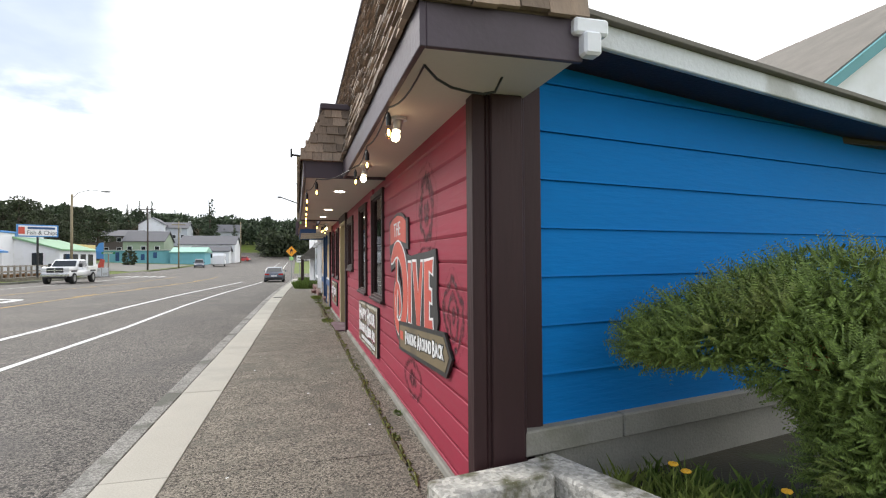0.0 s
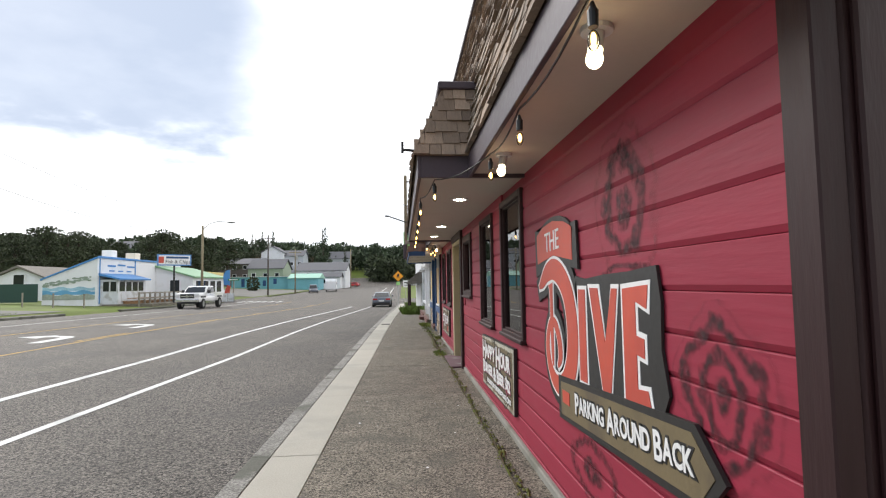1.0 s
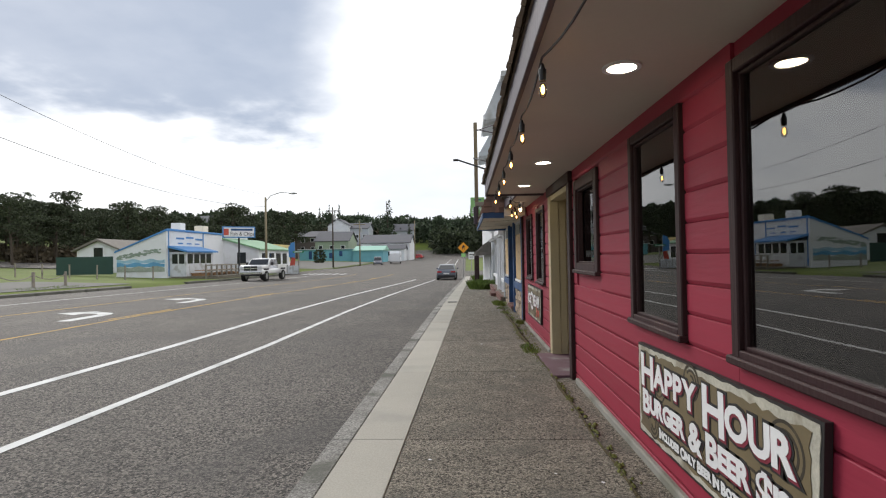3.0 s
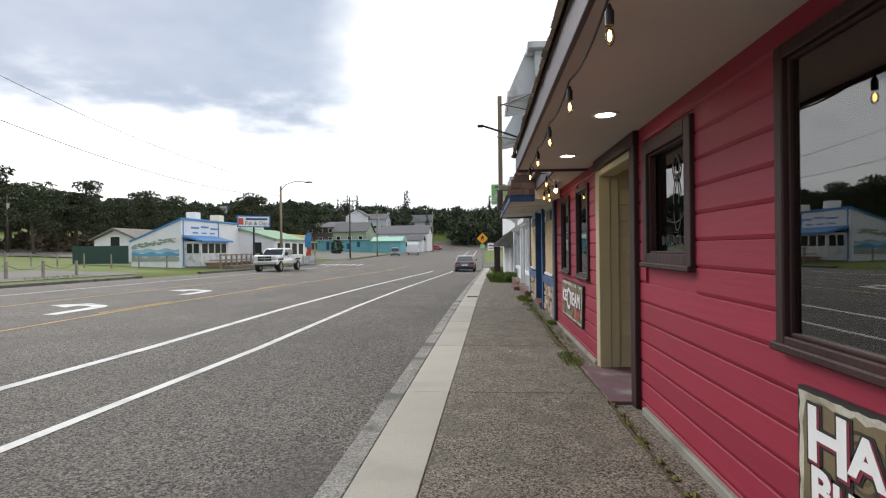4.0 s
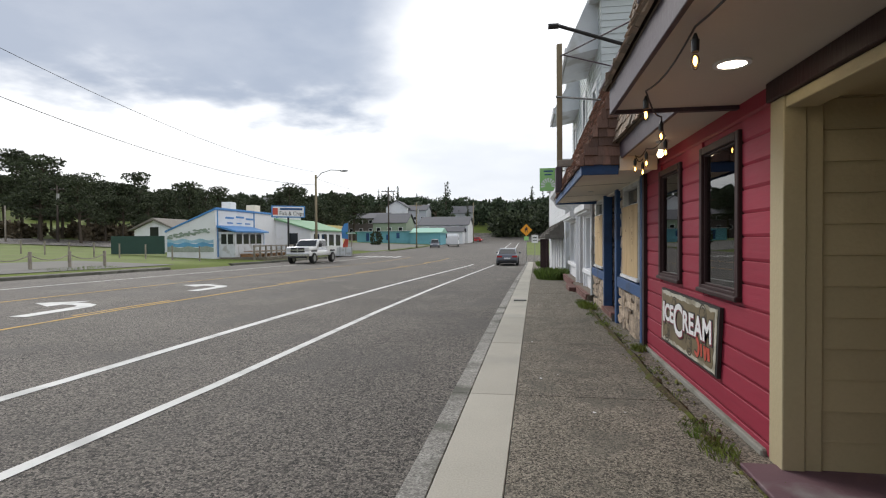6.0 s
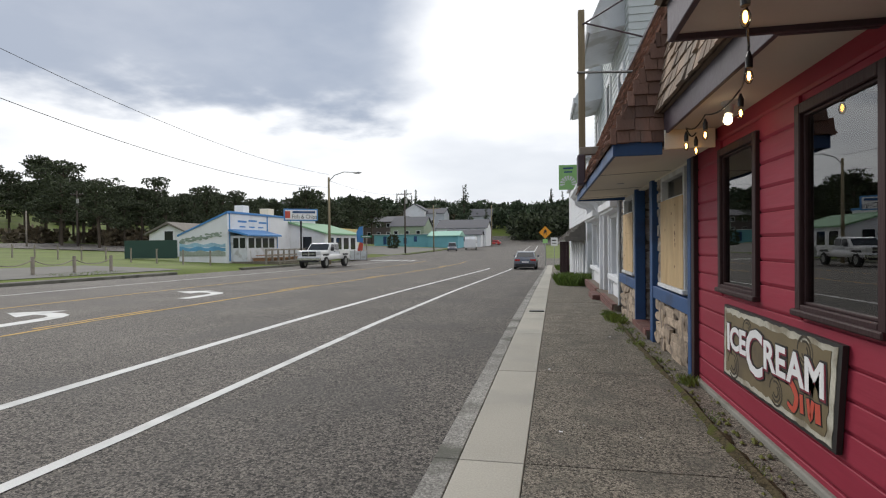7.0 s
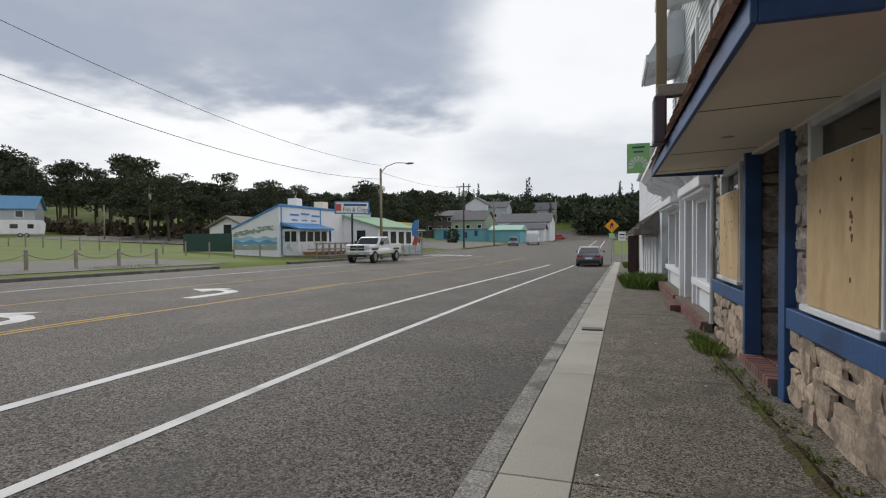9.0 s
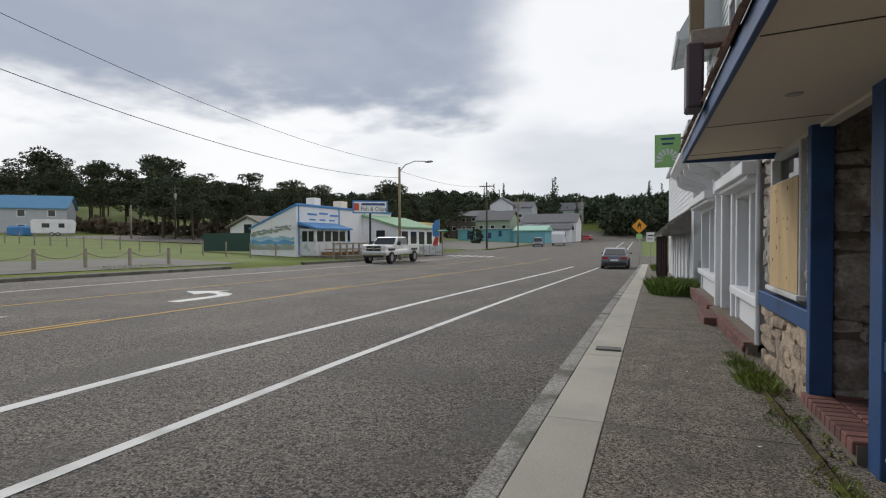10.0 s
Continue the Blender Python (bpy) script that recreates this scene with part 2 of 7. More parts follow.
M["lichen"] = mat("lichened_timber", (0.4, 0.38, 0.34), 0.95, 0.6, 9, 60, 0.9, stain=(0.1, 0.095, 0.05), amount=1.0, speck=(0.5, 0.5, 0.46), cells=(40, 0.6))
M["soil"] = mat("garden_soil", (0.05, 0.045, 0.028), 0.95, 0.5, 3, 40, 0.9, stain=(0.06, 0.09, 0.03), amount=0.7)
M["grass"] = mat("field_grass", (0.098, 0.135, 0.012), 0.95, 0.7, 0.22, 6, 0.8, stain=(0.13, 0.125, 0.045), amount=0.45)
M["chalk"] = mat("thin_grey_chalk", (0.055, 0.057, 0.057), 0.9, 0.3)
M["blade"] = mat("grass_blade", (0.12, 0.18, 0.03), 0.8, 0.3, 2, 20, 0, island=0.7)
M["weed"] = mat("weed_leaf", (0.16, 0.2, 0.035), 0.8, 0.3, 2, 20, 0, island=0.8)
M["moss"] = mat("moss_leaf", (0.12, 0.125, 0.03), 0.95, 0.4, 6, 60, 0.5, island=0.6)
M["gravel"] = mat("gravel_lot", (0.145, 0.138, 0.122), 0.95, 0.3, 0.3, 12, 0.4, stain=(0.17, 0.165, 0.15), amount=0.5)
M["juniper"] = mat("juniper_leaf", (0.125, 0.18, 0.034), 0.75, 0.3, 2.5, 20, 0, island=0.9, stain=(0.2, 0.13, 0.04), amount=0.22)
M["rust_leaf"] = mat("rust_leaf", (0.26, 0.11, 0.035), 0.85, 0.3, 2.5, 20, 0, island=0.8)
M["bark"] = mat("bark", (0.07, 0.055, 0.04), 0.95, 0.4, 3, 20, 0.6, stretch=(1, 1, 0.2))
M["pine"] = mat("pine_needles", (0.042, 0.055, 0.024), 0.85, 0.3, 0.4, 4, 0, island=0.9)
M["fir"] = mat("fir_needles", (0.042, 0.062, 0.03), 0.85, 0.3, 0.4, 4, 0, island=0.8)
M["scrub"] = mat("scrub_leaf", (0.12, 0.095, 0.06), 0.9, 0.4, 0.15, 3, 0, island=0.9)
M["yellow"] = mat("yellow_petal", (0.75, 0.4, 0.02), 0.6, 0.15, 5, 40, 0)
M["olive"] = mat("olive_sign_paint", (0.15, 0.115, 0.06), 0.6, 0.3, 4, 50, 0.1, stain=(0.08, 0.06, 0.04), amount=0.7)
M["sign_red"] = mat("sign_red_paint", (0.5, 0.075, 0.045), 0.5, 0.2, 2, 30, 0.05, stain=(0.36, 0.05, 0.04), amount=0.5)
M["sign_black"] = mat("sign_black_paint", (0.018, 0.017, 0.017), 0.5, 0.2, 2, 30, 0.05)
M["sign_white"] = mat("sign_white_paint", (0.72, 0.72, 0.72), 0.5, 0.1, 3, 40, 0.05)
M["sign_pale"] = mat("peeling_pale_paint", (0.42, 0.4, 0.33), 0.8, 0.5, 6, 50, 0.3, stain=(0.16, 0.13, 0.08), amount=0.8)
M["umber"] = mat("dark_umber_paint", (0.035, 0.026, 0.016), 0.7, 0.4, 6, 50, 0.1, stain=(0.12, 0.095, 0.05), amount=0.8)
M["maroon"] = mat("maroon_shadow_paint", (0.2, 0.02, 0.04), 0.5, 0.2, 3, 40, 0.05)
M["amber"] = mat("sign_amber", (0.75, 0.3, 0.01), 0.45, 0.1, 3, 40, 0.02)
M["green_sign"] = mat("green_sign_panel", (0.3, 0.56, 0.2), 0.5, 0.15, 3, 30, 0.02)


# ---- building tools ----
def part(name, bm, material, parent=None, label=""):
    """Links a bmesh as one mesh object, under a thing or a part where one is given."""
    me = bpy.data.meshes.new(name)
    bm.normal_update()
    bm.to_mesh(me)
    bm.free()
    me.materials.append(material)
    ob = new(name, me)
    if parent is not None:
        ob.parent = parent
        if parent.parent is None:
            ob.matrix_parent_inverse = parent.matrix_basis.inverted()
    if label:
        tagged(ob, label)
    return ob


def smooth(ob):
    for p in ob.data.polygons:
        p.use_smooth = True
    return ob


def thing(name, label, category, x=0, y=0, z=0, group="", kind=""):
    ob = new(name)
    ob.empty_display_size = 0.1
    ob.matrix_basis = pose(x, y, z)
    return tagged(ob, label, category, group, kind)


def box(bm, x0, x1, y0, y1, z0, z1, bev=0.0, m=None):
    r = bmesh.ops.create_cube(bm, size=1.0)
    vs = r["verts"]
    for v in vs:
        v.co = Vector((x0 + (v.co.x + 0.5) * (x1 - x0), y0 + (v.co.y + 0.5) * (y1 - y0), z0 + (v.co.z + 0.5) * (z1 - z0)))
        if m is not None:
            v.co = m @ v.co
    if bev:
        es = {e for v in vs for e in v.link_edges}
        bmesh.ops.bevel(bm, geom=list(es), offset=bev, segments=1, affect="EDGES", profile=0.5)
    return bm


def boxes(*rows, bev=0.0):
    bm = bmesh.new()
    for r in rows:
        box(bm, *r, bev=bev)
    return bm


def prism(bm, pts, axis, a, b, shrink=None):
    """Extrudes a polygon along an axis from a to b; pts lie in the other two axes."""
    def at(p, c):
        return {"x": (c, p[0], p[1]), "y": (p[0], c, p[1]), "z": (p[0], p[1], c)}[axis]
    far = shrink or pts
    va, vb = [bm.verts.new(at(p, a)) for p in pts], [bm.verts.new(at(p, b)) for p in far]
    n = len(pts)
    fs = [bm.faces.new(va[::-1]), bm.faces.new(vb)]
    for i in range(n):
        fs.append(bm.faces.new((va[i], va[(i + 1) % n], vb[(i + 1) % n], vb[i])))
    bmesh.ops.recalc_face_normals(bm, faces=fs)
    return bm


def tube(bm, a, b, r0, r1=None, n=10):
    a, b = Vector(a), Vector(b)
    r1 = r0 if r1 is None else r1
    q = (b - a).to_track_quat("Z", "Y").to_matrix()
    rings = []
    for c, r in ((a, r0), (b, r1)):
        rings.append([bm.verts.new(c + q @ Vector((r * math.cos(k * 2 * math.pi / n), r * math.sin(k * 2 * math.pi / n), 0))) for k in range(n)])
    for k in range(n):
        bm.faces.new((rings[0][k], rings[0][(k + 1) % n], rings[1][(k + 1) % n], rings[1][k]))
    bm.faces.new(rings[0][::-1])
    bm.faces.new(rings[1])
    return bm


def ball(bm, c, rx, ry, rz, seg=12, ring=8):
    r = bmesh.ops.create_uvsphere(bm, u_segments=seg, v_segments=ring, radius=1.0)
    for v in r["verts"]:
        v.co = Vector((c[0] + v.co.x * rx, c[1] + v.co.y * ry, c[2] + v.co.z * rz))
    return bm


def raw(name, verts, faces, material, parent=None, label=""):
    me = bpy.data.meshes.new(name)
    me.from_pydata(verts, [], faces)
    me.materials.append(material)
    ob = new(name, me)
    if parent is not None:
        ob.parent = parent
        if parent.parent is None:
            ob.matrix_parent_inverse = parent.matrix_basis.inverted()
    if label:
        tagged(ob, label)
    return ob


def share(name, me, parent, m):
    """One more object on a mesh, at the world pose m."""
    ob = new(name, me)
    ob.parent = parent
    if parent.parent is None:
        ob.matrix_parent_inverse = parent.matrix_basis.inverted()
    ob.matrix_basis = m
    return ob


def wire(name, pts, r, material, parent=None, label=""):
    """A thin cable through the points, as a mesh."""
    bm = bmesh.new()
    pts = [Vector(q) for q in pts]
    rings = []
    for i, q in enumerate(pts):
        d = (pts[min(i + 1, len(pts) - 1)] - pts[max(i - 1, 0)]).normalized()
        u = d.cross(Vector((0, 0, 1)) if abs(d.z) < 0.95 else Vector((1, 0, 0))).normalized()
        v = d.cross(u)
        rings.append([bm.verts.new(q + (u * math.cos(k * 1.0472) + v * math.sin(k * 1.0472)) * r) for k in range(6)])
    for a, b in zip(rings, rings[1:]):
        for k in range(6):
            bm.faces.new((a[k], a[(k + 1) % 6], b[(k + 1) % 6], b[k]))
    bm.faces.new(rings[0][::-1])
    bm.faces.new(rings[-1])
    return part(name, bm, material, parent, label)


def lettering(name, text, size, material, parent, m, squeeze=1.0, depth=0.004, label="", spacing=1.0, split=True):
    """Raised letters in the built-in font, each a mesh. Local x runs along the line, y up, z out."""
    cu = bpy.data.curves.new(name, "FONT")
    cu.body, cu.size, cu.extrude, cu.align_x, cu.align_y, cu.space_character = text, size, depth, "CENTER", "CENTER", spacing
    cu.resolution_u = 3
    tmp = bpy.data.objects.new(name, cu)
    me = bpy.data.meshes.new_from_object(tmp)
    bpy.data.objects.remove(tmp)
    me.transform(m @ Matrix.Diagonal((squeeze, 1, 1, 1)))
    bm = bmesh.new()
    bm.from_mesh(me)
    bmesh.ops.remove_doubles(bm, verts=bm.verts, dist=1e-5)
    bm.verts.ensure_lookup_table()
    bm.verts.index_update()
    if not split:
        return tagged(part(name, bm, material, parent, label), kind="stuff")
    left = set(bm.verts)
    while left:
        stack, isle = [left.pop()], []
        while stack:
            v = stack.pop()
            isle.append(v)
            for e in v.link_edges:
                o = e.other_vert(v)
                if o in left:
                    left.remove(o)
                    stack.append(o)
        ids = {v.index: k for k, v in enumerate(isle)}
        fs = {f for v in isle for f in v.link_faces}
        raw(name, [tuple(v.co) for v in isle], [[ids[v.index] for v in f.verts] for f in fs], material, parent, label)
    bm.free()


def on_wall(y, z, x=-0.03, tilt=0.0):
    """A frame on the street wall: local x runs towards -y, local y up, local z out to the street."""
    return Matrix(((0, 0, -1, x), (-1, 0, 0, y), (0, 1, 0, z), (0, 0, 0, 1))) @ pose(0, 0, 0, 0, 0, tilt)


def interp(v, table):
    for (a, fa), (b, fb) in zip(table, table[1:]):
        if v <= b:
            k = max(0.0, (v - a) / (b - a))
            return fa + (fb - fa) * k
    return table[-1][1]


GRADE = [(-100, 0), (18, 0), (26, -0.1), (35, -0.28), (50, -0.58), (62, -0.65), (90, -0.3), (140, 0.45), (190, 1.2), (300, 2.6), (700, 8)]


def walk_z(y):
    return interp(y, GRADE)


def road_z(x, y):
    k = min(1.0, max(0.0, (-x - 4) / 16))
    g = walk_z(y)
    return (g * (1 - 0.5 * k) if g < 0 else g) - 0.12


def land_z(x, y):
    """The open land: field, lots and wooded hills."""
    if x > -23.6:
        base = road_z(max(x, -23.6), y) - 0.1
    else:
        base = road_z(-23.6, y) + 0.1 + min(0.036 * (-23.6 - x), 1.6 + 0.01 * (-23.6 - x))
    d = math.hypot(x * 1.0, (y - 20) * 0.8)
    k = min(1.0, max(0.0, (d - 95) / 150))
    if y > 60 or x < -70:
        base += (k * k * (3 - 2 * k)) * (14 + 7 * noise.noise(Vector((x * 0.008, y * 0.008, 3.0)))) * (1.0 if x > -400 else 1.0)
        if -75 < x < 18 and y < 215:
            base -= (k * k * (3 - 2 * k)) * 14 * min(1.0, max(0.0, (215 - y) / 30))
    return base


# ---- ground, road, pavement ----
SHEAR = 0.018


def kx(x, y):
    """The road runs a degree off the shop wall."""
    return x + SHEAR * (min(y, 60) - 9.4) if x < -0.4 else x


def sheet(name, xs, ys, height, material, label, category, kind="structure"):
    verts = [((kx(x, y) if name in ("road", "pavement") else x), y, height(x, y)) for y in ys for x in xs]
    w = len(xs)
    faces = [(j * w + i, j * w + i + 1, (j + 1) * w + i + 1, (j + 1) * w + i) for j in range(len(ys) - 1) for i in range(w - 1)]
    ob = raw(name, verts, faces, material)
    return tagged(smooth(ob), label, category, kind=kind)


gx = [-900, -600, -420, -320] + list(range(-260, -24, 8)) + [-23.7, -23.5, -12, -2.2, 4, 20, 40, 80, 140, 220, 400, 800]
gy = [-300, -120, -60] + list(range(-30, 340, 8)) + [380, 440, 520, 650, 900, 1300]
sheet("ground", gx, gy, land_z, M["grass"], "open land of short green grass rising to wooded hills", "ground")
ys = [-60, -30] + list(range(-10, 210, 4))
sheet("road", [-23.4, -20, -16, -12, -8, -5, -2.29], ys, road_z, M["asphalt"], "grey worn asphalt of a wide main road", "road")
sheet("road", [-90, -60, -40, -23.3], list(range(66, 88, 3)), lambda x, y: land_z(x, y) + 0.08 if x < -30 else road_z(x, y) + 0.01, M["asphalt"], "asphalt side street joining the main road", "road")
sheet("road", [-2.4, 5, 20, 60], list(range(58, 78, 3)), lambda x, y: road_z(-4, y) + 0.01, M["asphalt"], "asphalt side street beside the shops", "road")
sheet("road", [-110, -70, -40, -24, -10, 2, 20, 60], list(range(168, 206, 6)), lambda x, y: max(land_z(x, y), road_z(x, y)) + 0.05, M["asphalt"], "asphalt cross road at the end of the main road", "road")
sheet("gravel_lot", [-44, -36, -30, -25, -23.45], list(range(84, 132, 4)), lambda x, y: max(land_z(x, y), road_z(x, y)) + 0.05, M["gravel"], "pale gravel lot beside the road", "ground")
sheet("gravel_path", [-33, -31, -29, -27, -25.3], list(range(-8, 42, 3)), lambda x, y: land_z(x, y) + 0.03, M["gravel"], "grey gravel track behind a rope fence", "ground")


def stripe(name, pts, width, material, label):
    """A painted line 4 mm above the asphalt."""
    verts, faces = [], []
    for i, (x, y) in enumerate(pts):
        for s in (-0.5, 0.5):
            verts.append((kx(x, y) - 0.04 * max(0.0, 12.5 - max(y, 2.0)) + s * width, y, road_z(x, y) + 0.006))
        if i:
            k = 2 * i
            faces.append((k - 2, k - 1, k + 1, k))
    return tagged(raw(name, verts, faces, material), label, "road marking", kind="structure")


def run(x, y0, y1, step=3.0):
    n = max(2, int((y1 - y0) / step))
    return [(x, y0 + (y1 - y0) * i / n) for i in range(n + 1)]


stripe("lane_line", run(-4.95, -12, 52), 0.13, M["line_white"], "solid white edge line on the asphalt")
stripe("lane_line", run(-6.75, -12, 52), 0.17, M["line_white"], "solid white lane line on the asphalt")
stripe("centre_line", run(-10.95, -12, 66), 0.11, M["line_yellow"], "worn solid yellow centre line")
for k in range(8):
    stripe("centre_line", run(-11.2, -10 + k * 9.0, -7 + k * 9.0), 0.1, M["line_yellow"], "worn broken yellow centre line")
stripe("centre_line", run(-15.4, -12, 66), 0.11, M["line_yellow"], "worn solid yellow centre line of the far side")
stripe("lane_line", run(-19.3, -12, 66), 0.13, M["line_white"], "solid white lane line of the far side")
stripe("lane_line", run(-4.3, 84, 150), 0.14, M["line_white"], "solid white edge line on the asphalt")
stripe("lane_line", run(-6.3, 84, 150), 0.14, M["line_white"], "solid white lane line on the asphalt")
for k in range(6):
    stripe("crossing_bar", [(-21.5 + k * 0.9, 64.5), (-21.5 + k * 0.9, 67.5)], 0.4, M["line_white"], "worn white bar of a crossing")


def turn_arrow(x, y):
    """A left-turn arrow: shaft along the lane, bend and head to the far side."""
    pts = []
    shaft = [(0.0, -1.2), (0.0, 0.1), (-0.05, 0.5), (-0.25, 0.85), (-0.6, 1.05), (-1.0, 1.1)]
    verts, faces = [], []
    for i, (px, py) in enumerate(shaft):
        a = Vector(shaft[max(0, i - 1)])
        b = Vector(shaft[min(len(shaft) - 1, i + 1)])
        t = (b - a).normalized()
        nrm = Vector((-t.y, t.x)) * 0.2
        for s in (1, -1):
            q = Vector((px, py)) + nrm * s
            verts.append((x + q.x, y + q.y, road_z(x + q.x, y + q.y) + 0.007))
        if i:
            k = 2 * i
            faces.append((k - 2, k - 1, k + 1, k))
    k = len(verts)
    for q in ((-0.98, 1.75), (-0.98, 0.45), (-2.0, 1.1)):
        verts.append((x + q[0], y + q[1], road_z(x + q[0], y + q[1]) + 0.007))
    faces.append((k, k + 1, k + 2))
    ob = raw("turn_arrow", verts, faces, M["line_white"])
    return tagged(ob, "white left-turn arrow painted on the asphalt", "road marking", "turn arrows", "structure")


turn_arrow(-12.1, 17.9)
turn_arrow(-12.25, 24.0)

# pavement: kerb stones, pale band and slabs, each a piece over a dark bed
random.seed(5)
YS = list(range(-12, 60, 2))
sheet("pavement", [-2.28, -1.0, 0.6], YS, lambda x, y: walk_z(y) - 0.045, M["joint"], "old concrete pavement with weedy joints beside the shops", "pavement")
pavement = bpy.data.objects["pavement"]


def slab(name, x0, x1, y0, y1, material, thick=0.05, lift=0.0, drop=0.0):
    g = 0.003
    bm = bmesh.new()
    za, zb = walk_z(y0) + lift, walk_z(y1) + lift
    b = 0.005
    a0, a1, b0, b1 = kx(x0, y0), kx(x1, y0), kx(x0, y1), kx(x1, y1)
    low = [bm.verts.new(p) for p in ((a0 + g, y0 + g, za - thick - drop), (a1 - g, y0 + g, za - thick), (b1 - g, y1 - g, zb - thick), (b0 + g, y1 - g, zb - thick - drop))]
    mid = [bm.verts.new(p) for p in ((a0 + g, y0 + g, za - b), (a1 - g, y0 + g, za - b), (b1 - g, y1 - g, zb - b), (b0 + g, y1 - g, zb - b))]
    top = [bm.verts.new(p) for p in ((a0 + g + b, y0 + g + b, za), (a1 - g - b, y0 + g + b, za), (b1 - g - b, y1 - g - b, zb), (b0 + g + b, y1 - g - b, zb))]
    for a, c in ((low, mid), (mid, top)):
        for i in range(4):
            bm.faces.new((a[i], a[(i + 1) % 4], c[(i + 1) % 4], c[i]))
    bm.faces.new(top)
    return part(name, bm, material, pavement)


J = 2.46
for k in range(-4, 23):
    y0 = -0.22 + k * J
    cuts = [y0, y0 + J]
    slab("slab", -1.72, -0.25, y0, y0 + J, M["walk"], lift=random.uniform(-0.002, 0.002))
    for a, b in zip(cuts, cuts[1:]):
        slab("band_slab", -2.15, -1.72, a, b, M["band"], lift=random.uniform(0.0, 0.003))
    slab("kerb_stone", -2.32, -2.15, y0, y0 + J, M["kerb"], thick=0.1, drop=0.09, lift=0.002)
    slab("edge_slab", -0.25, 0.06 if y0 < 14 else 0.2, y0, y0 + J, M["walk"], lift=-0.012 + random.uniform(-0.004, 0.002))


def kerb_row(name, x0, x1, ya, yb, zf, label):
    top = tagged(new(name), label, "kerb", kind="structure")
    n = max(1, round((yb - ya) / 3.0))
    for i in range(n):
        a, b = ya + (yb - ya) * i / n + 0.01, ya + (yb - ya) * (i + 1) / n - 0.01
        bm = bmesh.new()
        prism(bm, [(x0, -0.15), (x1, -0.15), (x1, 0.11), (x1 - 0.03, 0.13), (x0, 0.13)], "y", a, b)
        for v in bm.verts:
            v.co.z += zf(v.co.y)
        # face kept dark by its base colour, which holds the shade
        part("kerb_stone", bm, M["kerb_shaded"], top)
    return top


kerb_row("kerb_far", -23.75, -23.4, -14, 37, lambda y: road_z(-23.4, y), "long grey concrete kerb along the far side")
kerb_row("kerb_far", -23.75, -23.4, 44, 66, lambda y: road_z(-23.4, y), "grey concrete kerb beside the eatery")
sheet("verge", [-25.0, -23.75], list(range(-14, 39, 3)), lambda x, y: road_z(-23.4, y) + 0.125, M["walk"], "narrow concrete walk beside the far kerb", "pavement")

# a drain lid in the band
lid = tagged(part("drain_cover", boxes((-1.86, -1.56, 19.75, 19.93, -0.03, 0.004), bev=0.001), M["lid"]), "small worn metal drain cover set in the pavement", "drain cover")


# ---- the tavern ----
WALL_T = 0.16
SOF = 2.43
Y0, Y1 = 1.22, 14.52
OPEN = [(4.47, 5.47, 0.94, 2.33), (6.03, 6.97, 0.94, 2.31), (7.96, 9.0, 1.245, 2.27), (9.33, 10.7, -0.1, 2.3), (11.37, 12.26, 0.965, 2.24), (12.87, 13.73, 0.975, 2.22)]


def holed_wall(bm, x0, x1, ya, yb, za, zb, holes):
    """Boxes that fill a wall around its openings."""
    cuts = sorted({ya, yb, *[h[0] for h in holes], *[h[1] for h in holes]})
    for a, b in zip(cuts, cuts[1:]):
        hs = [h for h in holes if h[0] <= a + 1e-6 and h[1] >= b - 1e-6]
        z = za
        for h in sorted(hs, key=lambda q: q[2]):
            if h[2] > z:
                box(bm, x0, x1, a, b, z, h[2])
            z = h[3]
        if z < zb:
            box(bm, x0, x1, a, b, z, zb)
    return bm


wall = tagged(part("wall_tavern_street", holed_wall(bmesh.new(), 0.02, 0.02 + WALL_T, Y0 + 0.03, Y1, -0.06, SOF + 0.1, OPEN), M["red"]),
              "crimson painted wooden lap-sided wall of a tavern", "wall", kind="structure")
BLUE_DIR = Vector((math.sin(radians(79)), math.cos(radians(79)), 0))


def board(y0, y1, z0, z1, parent, material, name="board", x=0.0):
    """A siding board with a bevelled lower groove, on the street wall."""
    bm = bmesh.new()
    t = 0.02
    h = z1 - z0
    prof = [(x + t, z0 + 0.002), (x + 0.011, z0 + 0.004), (x, z0 + 0.026), (x, z1 - 0.004), (x + 0.004, z1), (x + t, z1)]
    prism(bm, prof, "y", y0, y1)
    return part(name, bm, material, parent)


BH = 0.172
z = 0.066 - BH
while z < SOF - 0.01:
    zt = min(z + BH, SOF + 0.02)
    zl = max(z, -0.03)
    spans = [(Y0 + 0.021, Y1)]
    for h in OPEN:
        if z < h[3] - 0.01 and zt > h[2] + 0.01:
            new_spans = []
            for a, b in spans:
                if h[0] > a and h[1] < b:
                    new_spans += [(a, h[0] - 0.005), (h[1] + 0.005, b)]
                else:
                    new_spans.append((a, b))
            spans = new_spans
    for a, b in spans:
        if b - a > 5:
            c = a + (b - a) * random.uniform(0.4, 0.6)
            board(a, c - 0.0015, zl, zt, wall, M["red"])
            board(c + 0.0015, b, zl, zt, wall, M["red"])
        else:
            board(a, b, zl, zt, wall, M["red"])
    z += BH
foot = tagged(part("footing", boxes((-0.035, 0.05, Y0 + 0.1, 9.05, -0.08, 0.045), (-0.035, 0.05, 10.95, Y1, -0.08, 0.03), bev=0.012), M["footing"]),
              "mossy rough concrete footing under the wall", "footing", kind="structure")

